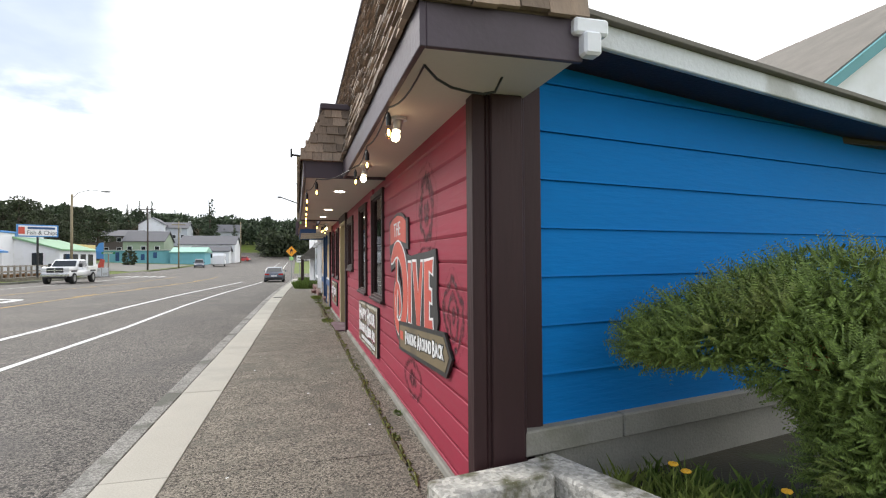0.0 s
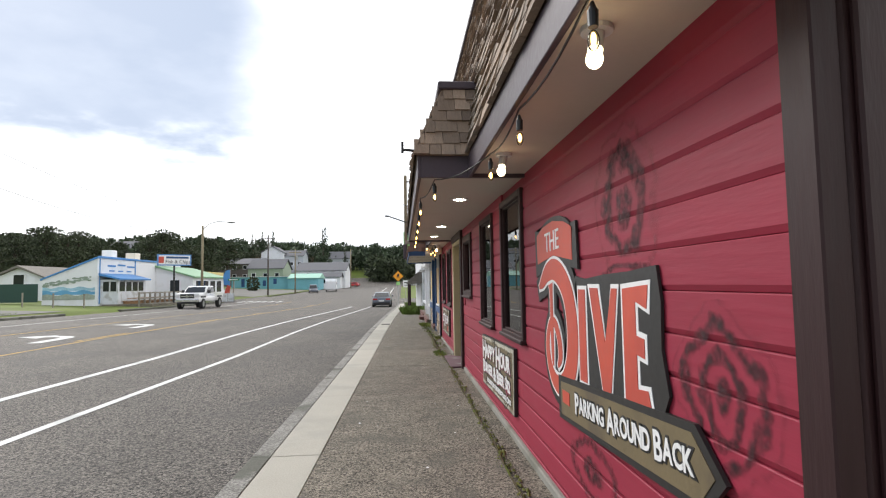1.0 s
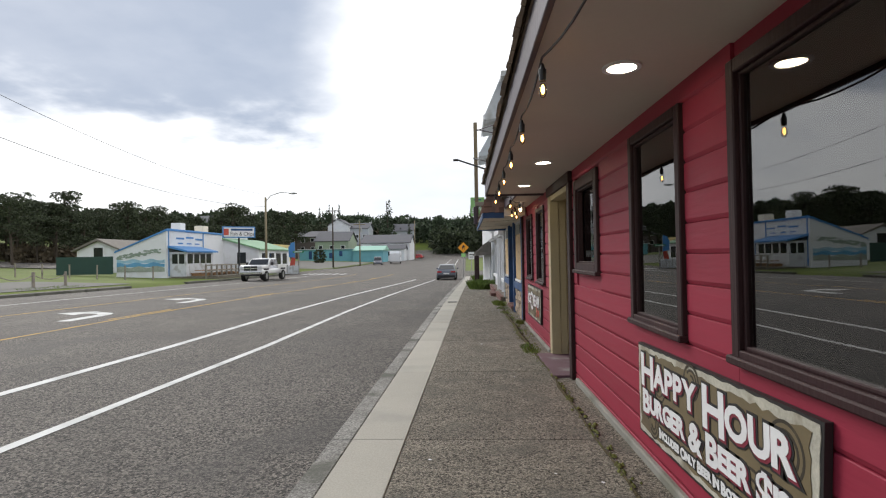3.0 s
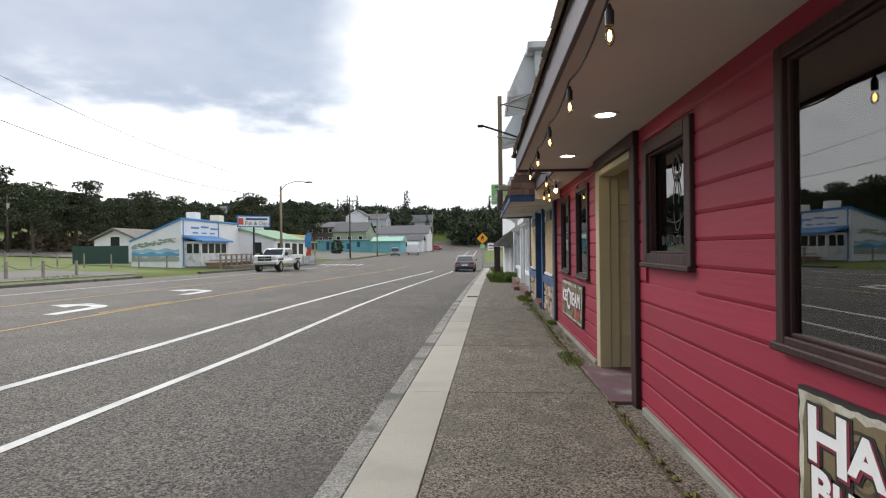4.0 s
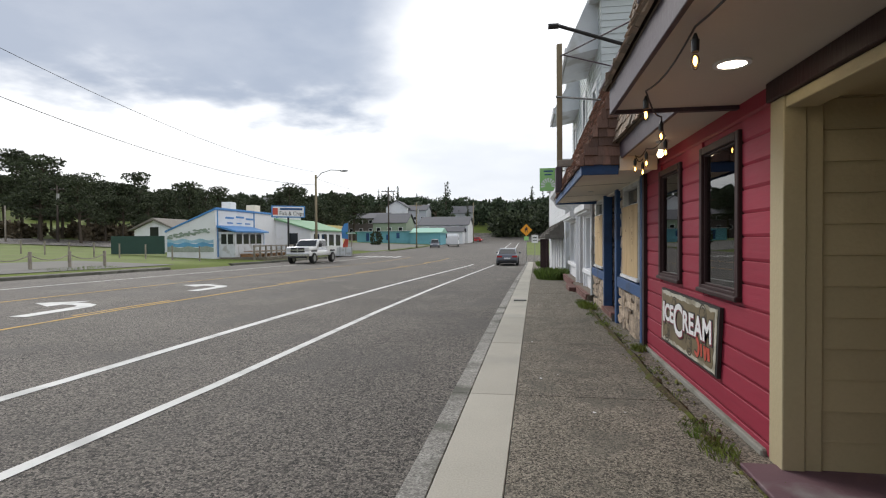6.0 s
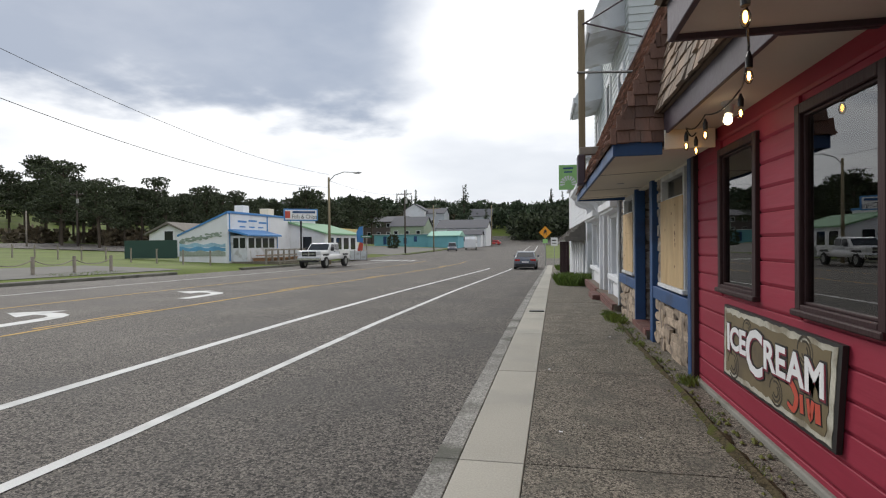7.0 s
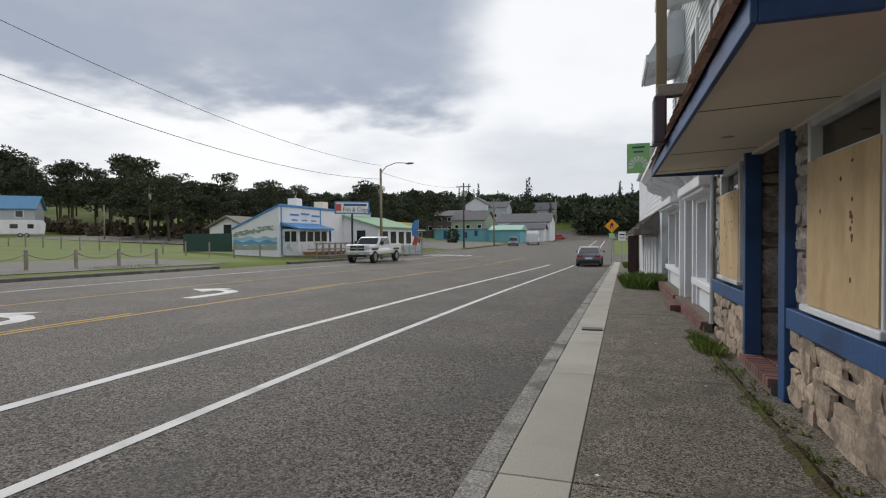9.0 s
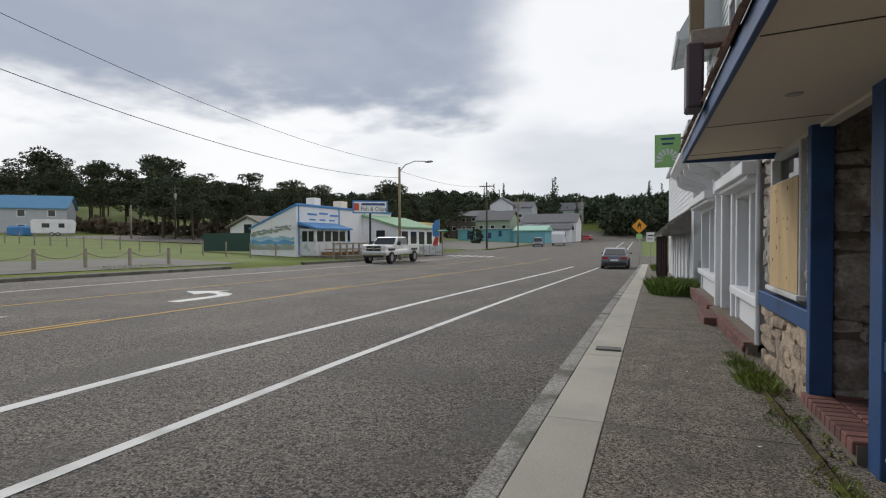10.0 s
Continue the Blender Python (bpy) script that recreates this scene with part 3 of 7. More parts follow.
# closed body added to keep the interior dark: back walls, floor, flat roof
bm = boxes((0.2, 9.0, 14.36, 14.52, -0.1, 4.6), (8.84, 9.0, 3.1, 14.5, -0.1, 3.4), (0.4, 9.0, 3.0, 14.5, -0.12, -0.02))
tagged(part("wall_tavern_back", bm, M["dark_in"]), "unseen rear walls added to close the tavern, coloured dark", "wall", kind="structure")
tagged(part("ceiling_tavern", boxes((0.18, 9.0, 3.2, 14.5, 2.5, 2.6), (0.18, 4.5, 1.9, 3.2, 2.5, 2.6)), M["dark_in"]), "plain ceiling inside the tavern, coloured dark as an unlit room", "ceiling", kind="structure")
tagged(part("partition_tavern", boxes((2.6, 2.7, 3.2, 9.2, 0.0, 2.5), (2.6, 2.7, 10.9, 14.3, 0.0, 2.5)), M["curtain"]), "brown inner wall added behind the windows, coloured dark as an unlit room", "wall", kind="structure")


def window(index, y0, y1, z0, z1, label, wide=0.065, pane_in=0.012):
    top = tagged(new("window_%d" % index), label, "window", kind="structure")
    x0, x1 = -0.03, 0.1
    f = bmesh.new()
    for r in ((x0, x1, y0, y0 + wide, z0, z1), (x0, x1, y1 - wide, y1, z0, z1), (x0, x1, y0 + wide, y1 - wide, z1 - wide, z1), (x0, x1, y0 + wide, y1 - wide, z0 + 0.02, z0 + wide)):
        box(f, *r, bev=0.006)
    part("window_frame", f, M["brown"], top)
    s = bmesh.new()
    w2 = wide + 0.018
    for r in ((-0.005, 0.05, y0 + wide, y0 + w2, z0 + wide, z1 - wide), (-0.005, 0.05, y1 - w2, y1 - wide, z0 + wide, z1 - wide),
              (-0.005, 0.05, y0 + w2, y1 - w2, z1 - w2, z1 - wide), (-0.005, 0.05, y0 + w2, y1 - w2, z0 + wide, z0 + w2)):
        box(s, *r, bev=0.004)
    part("sash", s, M["brown"], top)
    part("window_sill", boxes((-0.055, 0.03, y0 - 0.01, y1 + 0.01, z0 - 0.005, z0 + 0.035), bev=0.008), M["brown"], top)
    p = part("pane", boxes((pane_in, pane_in + 0.006, y0 + wide, y1 - wide, z0 + wide, z1 - wide)), M["glass"], top)
    p.visible_shadow = False
    return top


WL = "dark brown framed shop window reflecting the street"
for i, h in enumerate(OPEN):
    if i == 2:
        window(3, *h, "deep-set dark brown framed window with white painted drawing", 0.11, 0.055)
    elif i != 3:
        window(i + 1, *h, WL)

# doorway alcove in tan boards
al = tagged(new("door_alcove"), "open doorway recess lined with tan lap boards", "doorway", kind="structure")
DY0, DY1 = 9.33, 10.7


def flat_boards(parent, p0, p1, z0, z1, h, material, normal, name="board", t=0.016):
    """Lap boards between two plan points; normal points out of the wall."""
    p0, p1, nrm = Vector((*p0, 0)), Vector((*p1, 0)), Vector((*normal, 0)).normalized()
    z = z0
    while z < z1 - 0.02:
        zt = min(z + h, z1)
        bm = bmesh.new()
        vs = []
        for q in (p0, p1):
            vs.append([bm.verts.new(q + nrm * o + Vector((0, 0, zz))) for o, zz in ((0, z), (t, z), (t * 0.85, z + 0.012), (t * 0.25, zt - 0.004), (0, zt))])
        for k in range(5):
            bm.faces.new((vs[0][k], vs[0][(k + 1) % 5], vs[1][(k + 1) % 5], vs[1][k]))
        bm.faces.new(vs[0][::-1])
        bm.faces.new(vs[1])
        bmesh.ops.recalc_face_normals(bm, faces=bm.faces)
        part(name, bm, material, parent)
        z = zt
    return parent


part("side_wall", boxes((0.1, 1.75, DY1 + 0.012, DY1 + 0.1, -0.1, 2.45), (0.1, 1.75, DY0 - 0.1, DY0 - 0.012, -0.1, 2.45), (1.65, 1.75, DY0, DY1, -0.1, 2.45)), M["tan"], al)
flat_boards(al, (0.1, DY1 + 0.012), (1.65, DY1 + 0.012), 0.0, 2.4, 0.19, M["tan"], (0, -1))
flat_boards(al, (0.1, DY0 - 0.012), (1.65, DY0 - 0.012), 0.0, 2.4, 0.19, M["tan"], (0, 1))
part("alcove_ceiling", boxes((0.172, 1.66, DY0, DY1, 2.29, 2.42)), M["tan"], al)
part("corner_board", boxes((-0.03, 0.1, DY1 - 0.03, DY1 + 0.15, 0.0, 2.3), (0.1, 0.2, DY1 - 0.018, DY1 + 0.01, 0.0, 2.3), bev=0.006), M["tan"], al, "tan painted corner board")
part("door_post", boxes((-0.045, 0.17, DY0 - 0.15, DY0, -0.02, 2.3), bev=0.008), M["brown"], al, "dark brown door post")
part("header", boxes((-0.05, 0.17, DY0 - 0.15, DY1 + 0.17, 2.3, SOF - 0.002), bev=0.006), M["brown"], al, "dark brown header beam")
part("lintel_trim", boxes((-0.02, 0.16, DY0 + 0.002, DY1 - 0.032, 2.225, 2.297), bev=0.005), M["tan"], al, "tan painted lintel trim")
part("door_leaf", boxes((1.58, 1.645, DY0 + 0.2, DY1 - 0.25, 0.06, 2.1), bev=0.006), M["brown"], al, "dark brown closed door")
tagged(part("threshold", boxes((-0.24, 1.7, DY0 - 0.02, DY1 + 0.06, -0.03, 0.012), bev=0.006), M["purple"]), "worn purple painted concrete doorstep", "doorstep", kind="structure")

# near corner in dark brown boards, and the cobalt side wall
corner = tagged(new("corner_trim"), "dark brown boxed corner boards of the tavern", "trim", kind="structure")
part("corner_board", boxes((-0.03, 0.05, Y0 - 0.1, Y0 + 0.02, -0.02, SOF), bev=0.006), M["brown"], corner)
part("pilaster", boxes((0.05, 0.3, Y0 - 0.1, Y0 + 0.1, -0.1, SOF), bev=0.012), M["brown"], corner)
part("pilaster_edge", boxes((0.075, 0.275, Y0 - 0.125, Y0 - 0.1, -0.1, SOF), bev=0.008), M["brown"], corner)
part("side_board", boxes((0.3, 0.44, Y0 - 0.02, Y0 + 0.13, 0.24, 2.56), bev=0.006), M["brown"], corner)
P0 = Vector((0.42, Y0 + 0.03, 0))
P1 = P0 + BLUE_DIR * 7.0
BN = Vector((BLUE_DIR.y, -BLUE_DIR.x, 0))
blue_wall = bmesh.new()
ang = math.atan2(BLUE_DIR.y, BLUE_DIR.x)
MB = Matrix.Translation(P0) @ Matrix.Rotation(ang, 4, "Z")
box(blue_wall, 0, 7.0, 0.0, 0.14, -0.2, 2.9, m=MB)
bw = tagged(part("wall_tavern_side", blue_wall, M["blue"]), "cobalt blue painted lap-sided side wall", "wall", kind="structure")
for k in range(8):
    flat_boards(bw, P0[:2], P1[:2], 0.448 + 0.3035 * k, 0.448 + 0.3035 * (k + 1), 0.31, M["blue"], BN[:2], t=0.024)
bm = bmesh.new()
box(bm, -0.22, 0.62, -0.1, 0.02, 0.3, 0.452, bev=0.01, m=MB)
box(bm, 0.63, 3.2, -0.1, 0.02, 0.3, 0.452, bev=0.01, m=MB)
box(bm, 3.21, 7.0, -0.1, 0.02, 0.3, 0.452, bev=0.01, m=MB)
box(bm, -0.05, 7.0, -0.05, 0.02, -0.2, 0.3, m=MB)
tagged(part("footing", bm, M["footing"]), "stained concrete ledge under the blue wall", "footing", kind="structure")
bm = bmesh.new()
MT = MB @ Matrix.Translation((0, 0, -0.165)) @ Matrix.Rotation(radians(2.3), 4, "Y")
box(bm, -0.1, 7.0, -0.38, -0.34, 2.86, 3.0, bev=0.006, m=MT)
ef = tagged(part("eave_side", bm, M["white_old"]), "peeling white eave board above the blue wall", "eave", kind="structure")
bm = bmesh.new()
box(bm, -0.1, 7.0, -0.43, 0.15, 3.0, 3.035, bev=0.004, m=MT)
part("drip_edge", bm, M["roof_grey"], ef, "mossy dark roof edge")
bm = bmesh.new()
box(bm, -0.1, 7.0, -0.34, 0.14, 2.86, 2.89, m=MT)
part("eave_soffit", bm, M["brown"], ef)
bm = bmesh.new()
box(bm, 0.0, 7.0, 0.14, 2.5, 2.9, 2.96, m=MT)
part("roof_deck", bm, M["roof_grey"], ef)


# canopies and mansards
def canopy(name, y0, y1, xf, soffit, zs, fascia_h, label, front, side_m, x_back=0.02):
    top = tagged(new(name), label, "canopy", kind="structure")
    part("soffit", boxes((xf + 0.03, x_back, y0 + 0.03, y1 - 0.03, zs, zs + 0.03)), soffit, top)
    part("fascia", boxes((xf, xf + 0.03, y0, y1, zs - 0.03, zs + fascia_h), bev=0.004), front, top)
    part("fascia", boxes((xf + 0.03, x_back, y0, y0 + 0.03, zs - 0.03, zs + fascia_h), bev=0.004), side_m, top)
    part("fascia", boxes((xf + 0.03, x_back, y1 - 0.03, y1, zs - 0.03, zs + fascia_h), bev=0.004), side_m, top)
    return top


ca = canopy("canopy_near", 0.46, 4.4, -0.49, M["soffit"], SOF, 0.17, "narrow plum-edged canopy over the tavern wall", M["plum"], M["plum"], 0.3)
cb = canopy("canopy_middle", 4.4, 11.45, -0.93, M["soffit"], SOF, 0.17, "deep plum-edged canopy over the tavern wall", M["plum"], M["plum"], 0.02)
cc = canopy("canopy_far", 11.45, 14.5, -0.45, M["soffit"], SOF, 0.17, "narrow plum-edged canopy at the far end of the tavern", M["plum"], M["plum"], 0.02)

SH = [0]


def shingles(parent, a, b, up, out, rows, exposure, material, limit=300, ends=None):
    """Courses of wooden shingles between a and b, climbing along up; out is the outward normal. ends(k) trims a course."""
    a, b, up, out = Vector(a), Vector(b), Vector(up).normalized(), Vector(out).normalized()
    u = (b - a).normalized()
    length = (b - a).length
    rnd = random.Random(len(parent.children) + int(length * 100))
    verts, faces = [], []
    for k in range(rows):
        s = 0.0
        e0, e1 = ends(k / max(1, rows - 1)) if ends else (0, length)
        s = e0 - rnd.uniform(0, 0.08)
        while s < e1:
            w = rnd.uniform(0.09, 0.2)
            s0, s1 = max(s, e0), min(s + w - 0.005, e1)
            s += w
            if s1 - s0 < 0.02:
                continue
            lift = rnd.uniform(0.015, 0.038)
            sag = rnd.uniform(-0.01, 0.006)
            base = a + up * (k * exposure + sag)
            q = []
            for ss in (s0, s1):
                p = base + u * ss
                q += [p, p + out * lift, p + up * (exposure * 1.35) + out * 0.006, p + up * (exposure * 1.35)]
            n = len(verts)
            verts += [tuple(v) for v in q]
            faces += [(n, n + 1, n + 5, n + 4), (n + 1, n + 2, n + 6, n + 5), (n, n + 3, n + 2, n + 1), (n + 4, n + 5, n + 6, n + 7), (n + 2, n + 3, n + 7, n + 6)]
    ob = raw("shingles", verts, faces, material, parent)
    return tagged(ob, "weathered split cedar shingles in courses", kind="stuff")


def mansard(name, x0, z0, x1, z1, ya, yb, inset, material, label, exposure=0.135, near_end=True, far_end=False, back=1.2):
    """A steep shingled roof from the canopy edge (x0, z0) up to (x1, z1), hipped at its ends."""
    top = tagged(new(name), label, "roof", kind="structure")
    n0, n1 = (ya + (inset if near_end else 0)), (yb - (inset if far_end else 0))
    bm = bmesh.new()
    lo = [bm.verts.new(p) for p in ((x0 + 0.02, ya + 0.02, z0), (x1 + back, ya + 0.02, z0), (x1 + back, yb - 0.02, z0), (x0 + 0.02, yb - 0.02, z0))]
    hi = [bm.verts.new(p) for p in ((x1, n0, z1), (x1 + back, n0, z1), (x1 + back, n1, z1), (x1, n1, z1))]
    for i in range(4):
        bm.faces.new((lo[i], lo[(i + 1) % 4], hi[(i + 1) % 4], hi[i]))
    bm.faces.new(lo[::-1])
    bm.faces.new(hi)
    part("roof_deck", bm, material, top)
    slope = math.hypot(x1 - x0, z1 - z0)
    rows = int(slope / exposure)
    up = (x1 - x0, 0, z1 - z0)
    i0, i1 = (inset if near_end else 0), (inset if far_end else 0)
    L = yb - ya
    shingles(top, (x0, ya, z0), (x0, yb, z0), up, (-(z1 - z0), 0, x1 - x0), rows, exposure, material, ends=lambda k: (i0 * k, L - i1 * k))
    for flag, yy, sgn in ((near_end, ya, 1), (far_end, yb, -1)):
        if flag:
            sl = math.hypot(inset, z1 - z0)
            W = x1 + back - 0.02 - x0
            shingles(top, (x0, yy, z0), (x0 + W, yy, z0), (0, sgn * inset, z1 - z0), (0, -sgn * (z1 - z0), inset), int(sl / exposure), exposure, material,
                     ends=lambda k: ((x1 - x0) * k, W))
    part("ridge_cap", boxes((x1 - 0.05, x1 + back + 0.02, n0 - 0.04, n1 + 0.04, z1 - 0.02, z1 + 0.05), bev=0.01), M["plum"], top)
    return top


mansard("roof_mansard_main", -0.5, 2.6, -0.02, 5.3, 0.44, 14.45, 0.4, M["shingle"], "steep brown cedar-shingled mansard above the tavern", back=0.36)
mansard("roof_mansard_middle", -0.96, 2.59, -0.69, 3.23, 4.37, 11.47, 0.12, M["shingle"], "low cedar-shingled skirt roof over the deep canopy", exposure=0.106, far_end=True, back=0.42)


# ---- the boarded stone shop ----
SY0, SY1 = 14.52, 20.05
SOPEN = [(14.95, 16.15, 0.84, 2.26), (16.82, 17.95, -0.1, 2.3), (18.4, 19.55, 0.84, 2.26)]
sw = tagged(part("wall_stone_shop", holed_wall(bmesh.new(), 0.05, 0.25, SY0, SY1, -0.1, 2.5, SOPEN), M["mortar"]),
            "rubble stone shop front with blue trim, boarded up", "wall", kind="structure")


def stone_field(parent, ya, yb, za, zb, material, size=0.2, x=0.05, plane="x", seed=1, proud=0.05):
    """Uneven rounded stones, each with its own edges, set in a rough grid on a wall."""
    rnd = random.Random(seed)
    rows = max(1, round((zb - za) / (size * 0.8)))
    rh = (zb - za) / rows
    for r in range(rows):
        y = ya
        while y < yb - 0.03:
            w = min(rnd.uniform(0.9, 2.5) * size, yb - y)
            if yb - y - w < 0.06:
                w = yb - y
            cy, cz = y + w / 2, za + (r + 0.5 + rnd.uniform(-0.22, 0.22)) * rh
            n = 8
            ph = rnd.uniform(0, 6)
            d = rnd.uniform(0.5, 1.0) * proud
            ring0, ring1 = [], []
            bm = bmesh.new()
            for k in range(n):
                a = ph + k * 2 * math.pi / n
                rr = rnd.uniform(0.8, 1.24)
                c, s = math.cos(a), math.sin(a)
                hh3 = 1.0 + 0.35 * math.sin(y * 37.0 + r * 5)
                p = (abs(c) ** 0.45) * math.copysign(1, c) * w / 2 * rr * 1.12, (abs(s) ** 0.45) * math.copysign(1, s) * rh / 2 * rr * 1.16 * hh3
                q0 = (0.0, p[0], p[1])
                q1 = (-d * rnd.uniform(0.6, 1.0), p[0] * rnd.uniform(0.84, 0.97), p[1] * rnd.uniform(0.82, 0.97))
                ring0.append(q0)
                ring1.append(q1)
            def put(q):
                if plane == "x":
                    return (x + q[0], min(max(cy + q[1], ya - 0.01), yb + 0.01), min(max(cz + q[2], za - 0.01), zb + 0.01))
                return (min(max(cy + q[1], ya - 0.01), yb + 0.01), x + q[0], min(max(cz + q[2], za - 0.01), zb + 0.01))
            v0, v1 = [bm.verts.new(put(q)) for q in ring0], [bm.verts.new(put(q)) for q in ring1]
            tip = bm.verts.new(put((-d * rnd.uniform(0.7, 1.05), rnd.uniform(-0.2, 0.2) * w, rnd.uniform(-0.2, 0.2) * rh)))
            for k in range(n):
                bm.faces.new((v0[k], v0[(k + 1) % n], v1[(k + 1) % n], v1[k]))
                bm.faces.new((v1[k], v1[(k + 1) % n], tip))
            bmesh.ops.recalc_face_normals(bm, faces=bm.faces)
            part("stone", bm, material, parent)
            y += w


stone_field(sw, 14.62, 16.55, -0.02, 0.62, M["stone"], 0.21, 0.03, seed=2, proud=0.06)
stone_field(sw, 17.98, 20.03, -0.05, 0.6, M["stone"], 0.21, 0.03, seed=3, proud=0.06)
for k, (a, b) in enumerate(((14.62, 14.9), (16.2, 16.5), (18.0, 18.33), (19.62, 20.04))):
    stone_field(sw, a, b, 0.86, 2.36, M["stone_g"], 0.15, 0.05, seed=10 + k, proud=0.05)
stone_field(sw, 0.1, 1.15, 0.05, 2.34, M["stone_g"], 0.17, 17.95, plane="y", seed=20, proud=0.05)


def trim(name, rows, label, material=None, bev=0.006):
    return tagged(part(name, boxes(*rows, bev=bev), material or M["navy"]), label, "trim", kind="structure")


trim("band_trim", [(-0.03, 0.06, 14.7, 16.6, 0.62, 0.79)], "blue painted board under the boarded window")
trim("band_trim", [(-0.03, 0.06, 18.0, 20.04, 0.6, 0.77)], "blue painted board under the far boarded window")
trim("corner_trim_blue", [(-0.05, 0.06, 14.54, 14.66, -0.02, 2.4)], "narrow blue corner board beside the red wall")
trim("corner_trim_brown", [(-0.045, 0.06, 14.43, 14.537, -0.02, 2.42)], "dark brown end board of the red wall", M["brown"])
trim("door_trim", [(-0.04, 0.12, 16.58, 16.76, -0.02, 2.32)], "tall blue post beside the stone doorway")
trim("door_trim", [(-0.06, 0.1, 17.88, 17.97, 0.02, 2.36)], "broad navy jamb in the stone doorway")
bs = tagged(new("doorway_stone"), "recessed stone doorway with brick step", "doorway", kind="structure")
part("side_wall", boxes((0.25, 1.3, 17.96, 18.1, -0.1, 2.4), (0.25, 1.3, 16.7, 16.82, -0.1, 2.4), (1.2, 1.3, 16.82, 17.96, -0.1, 2.4)), M["mortar"], bs)
part("door_leaf", boxes((1.14, 1.19, 16.95, 17.85, 0.2, 2.15), bev=0.01), M["navy"], bs, "closed blue door")
part("step_core", boxes((-0.08, 1.2, 16.8, 17.95, -0.06, 0.1)), M["mortar"], bs)
for j in range(3):
    for k in range(11):
        ya = 16.82 + k * 0.104
        part("brick", boxes((-0.1 + j * 0.215, 0.1 + j * 0.215, ya, ya + 0.095, 0.04, 0.125 + random.uniform(-0.003, 0.004)), bev=0.006), M["brick"], bs)
part("upper_step", boxes((0.5, 1.2, 16.84, 17.94, 0.1, 0.27), bev=0.01), M["brick"], bs)


def boarded(index, y0, y1, z0, z1, ply_top, label):
    top = tagged(new("window_%d" % index), label, "window", kind="structure")
    f = bmesh.new()
    w = 0.06
    for r in ((-0.01, 0.1, y0, y0 + w, z0, z1), (-0.01, 0.1, y1 - w, y1, z0, z1), (-0.01, 0.1, y0 + w, y1 - w, z1 - w, z1), (-0.045, 0.1, y0 - 0.05, y1 + 0.05, z0 - 0.02, z0 + 0.03), (0.03, 0.09, y0 + w, y1 - w, ply_top - 0.05, ply_top + 0.03)):
        box(f, *r, bev=0.006)
    part("window_frame", f, M["white_old"], top)
    p = part("pane", boxes((0.07, 0.076, y0 + w, y1 - w, ply_top, z1 - w)), M["glass"], top)
    p.visible_shadow = False
    part("plywood_sheet", boxes((-0.02, 0.0, y0 + 0.03, y1 - 0.03, z0 + 0.035, ply_top), bev=0.002), M["ply"], top, "bare knotty plywood sheet")
    rnd = random.Random(index)
    for k in range(12):
        yy, zz = rnd.choice((y0 + 0.38, y0 + 0.4, y1 - 0.35, y1 - 0.3, rnd.uniform(y0 + 0.1, y1 - 0.1))), rnd.uniform(z0 + 0.1, ply_top - 0.05)
        kb = bmesh.new()
        ball(kb, (-0.0205, yy, zz), 0.0015, rnd.uniform(0.012, 0.02), rnd.uniform(0.012, 0.024), 10, 6)
        part("knot", kb, M["knot"], top)
    return top


boarded(11, 14.95, 16.15, 0.84, 2.26, 1.94, "shop window boarded with bare plywood under a narrow pane")
boarded(12, 18.4, 19.55, 0.84, 2.26, 1.94, "far shop window boarded with bare plywood")
# unseen closing walls, in the colour darkened for unlit rooms
tagged(part("wall_stone_shop_back", boxes((6.0, 6.2, SY0, SY1, -0.1, 5.0), (0.25, 6.0, 19.9, 20.05, -0.1, 4.9), (0.25, 6.0, 14.53, 14.6, 2.5, 4.8)), M["dark_in"]), "unseen rear walls added to close the stone shop, coloured dark", "wall", kind="structure")
tagged(part("header_stone_shop", boxes((0.0, 0.1, 14.6, 20.05, 2.26, 2.4), bev=0.004), M["cream"]), "cream painted header above the boarded windows", "trim", kind="structure")
cd = tagged(new("canopy_stone_shop"), "cream canopy soffit with a blue fascia", "canopy", kind="structure")
CF, CA, CB = -0.9, 13.84, 19.4


def slope_z(x):
    """The soffit rises from the street edge to the wall."""
    return 2.245 + 0.04 * (x - CF) / 0.92


bm = bmesh.new()
prism(bm, [(CF + 0.03, slope_z(CF + 0.03)), (0.02, slope_z(0.02)), (0.02, slope_z(0.02) + 0.03), (CF + 0.03, slope_z(CF + 0.03) + 0.03)], "y", 14.53, CB - 0.03)
prism(bm, [(CF + 0.03, slope_z(CF + 0.03)), (-0.03, slope_z(-0.03)), (-0.03, slope_z(-0.03) + 0.03), (CF + 0.03, slope_z(CF + 0.03) + 0.03)], "y", CA + 0.03, 14.53)
part("soffit", bm, M["cream"], cd)
part("fascia", boxes((CF, CF + 0.03, CA, CB, 2.22, 2.34), bev=0.004), M["navy"], cd)
part("fascia", boxes((CF + 0.03, -0.46, CA, CA + 0.03, 2.22, 2.36), bev=0.004), M["navy"], cd)
part("fascia", boxes((CF + 0.03, 0.02, CB - 0.03, CB, 2.22, 2.4), bev=0.004), M["navy"], cd)
part("closure_board", boxes((-0.46, -0.032, CA - 0.085, CA - 0.06, 2.255, SOF - 0.003), bev=0.003), M["cream"], cd)
for yy in (15.5, 17.5, 19.0):
    bm = bmesh.new()
    prism(bm, [(CF + 0.05, slope_z(CF + 0.05) - 0.003), (-0.02, slope_z(-0.02) - 0.003), (-0.02, slope_z(-0.02) + 0.004), (CF + 0.05, slope_z(CF + 0.05) + 0.004)], "y", yy, yy + 0.012)
    part("panel_joint", bm, M["joint"], cd)
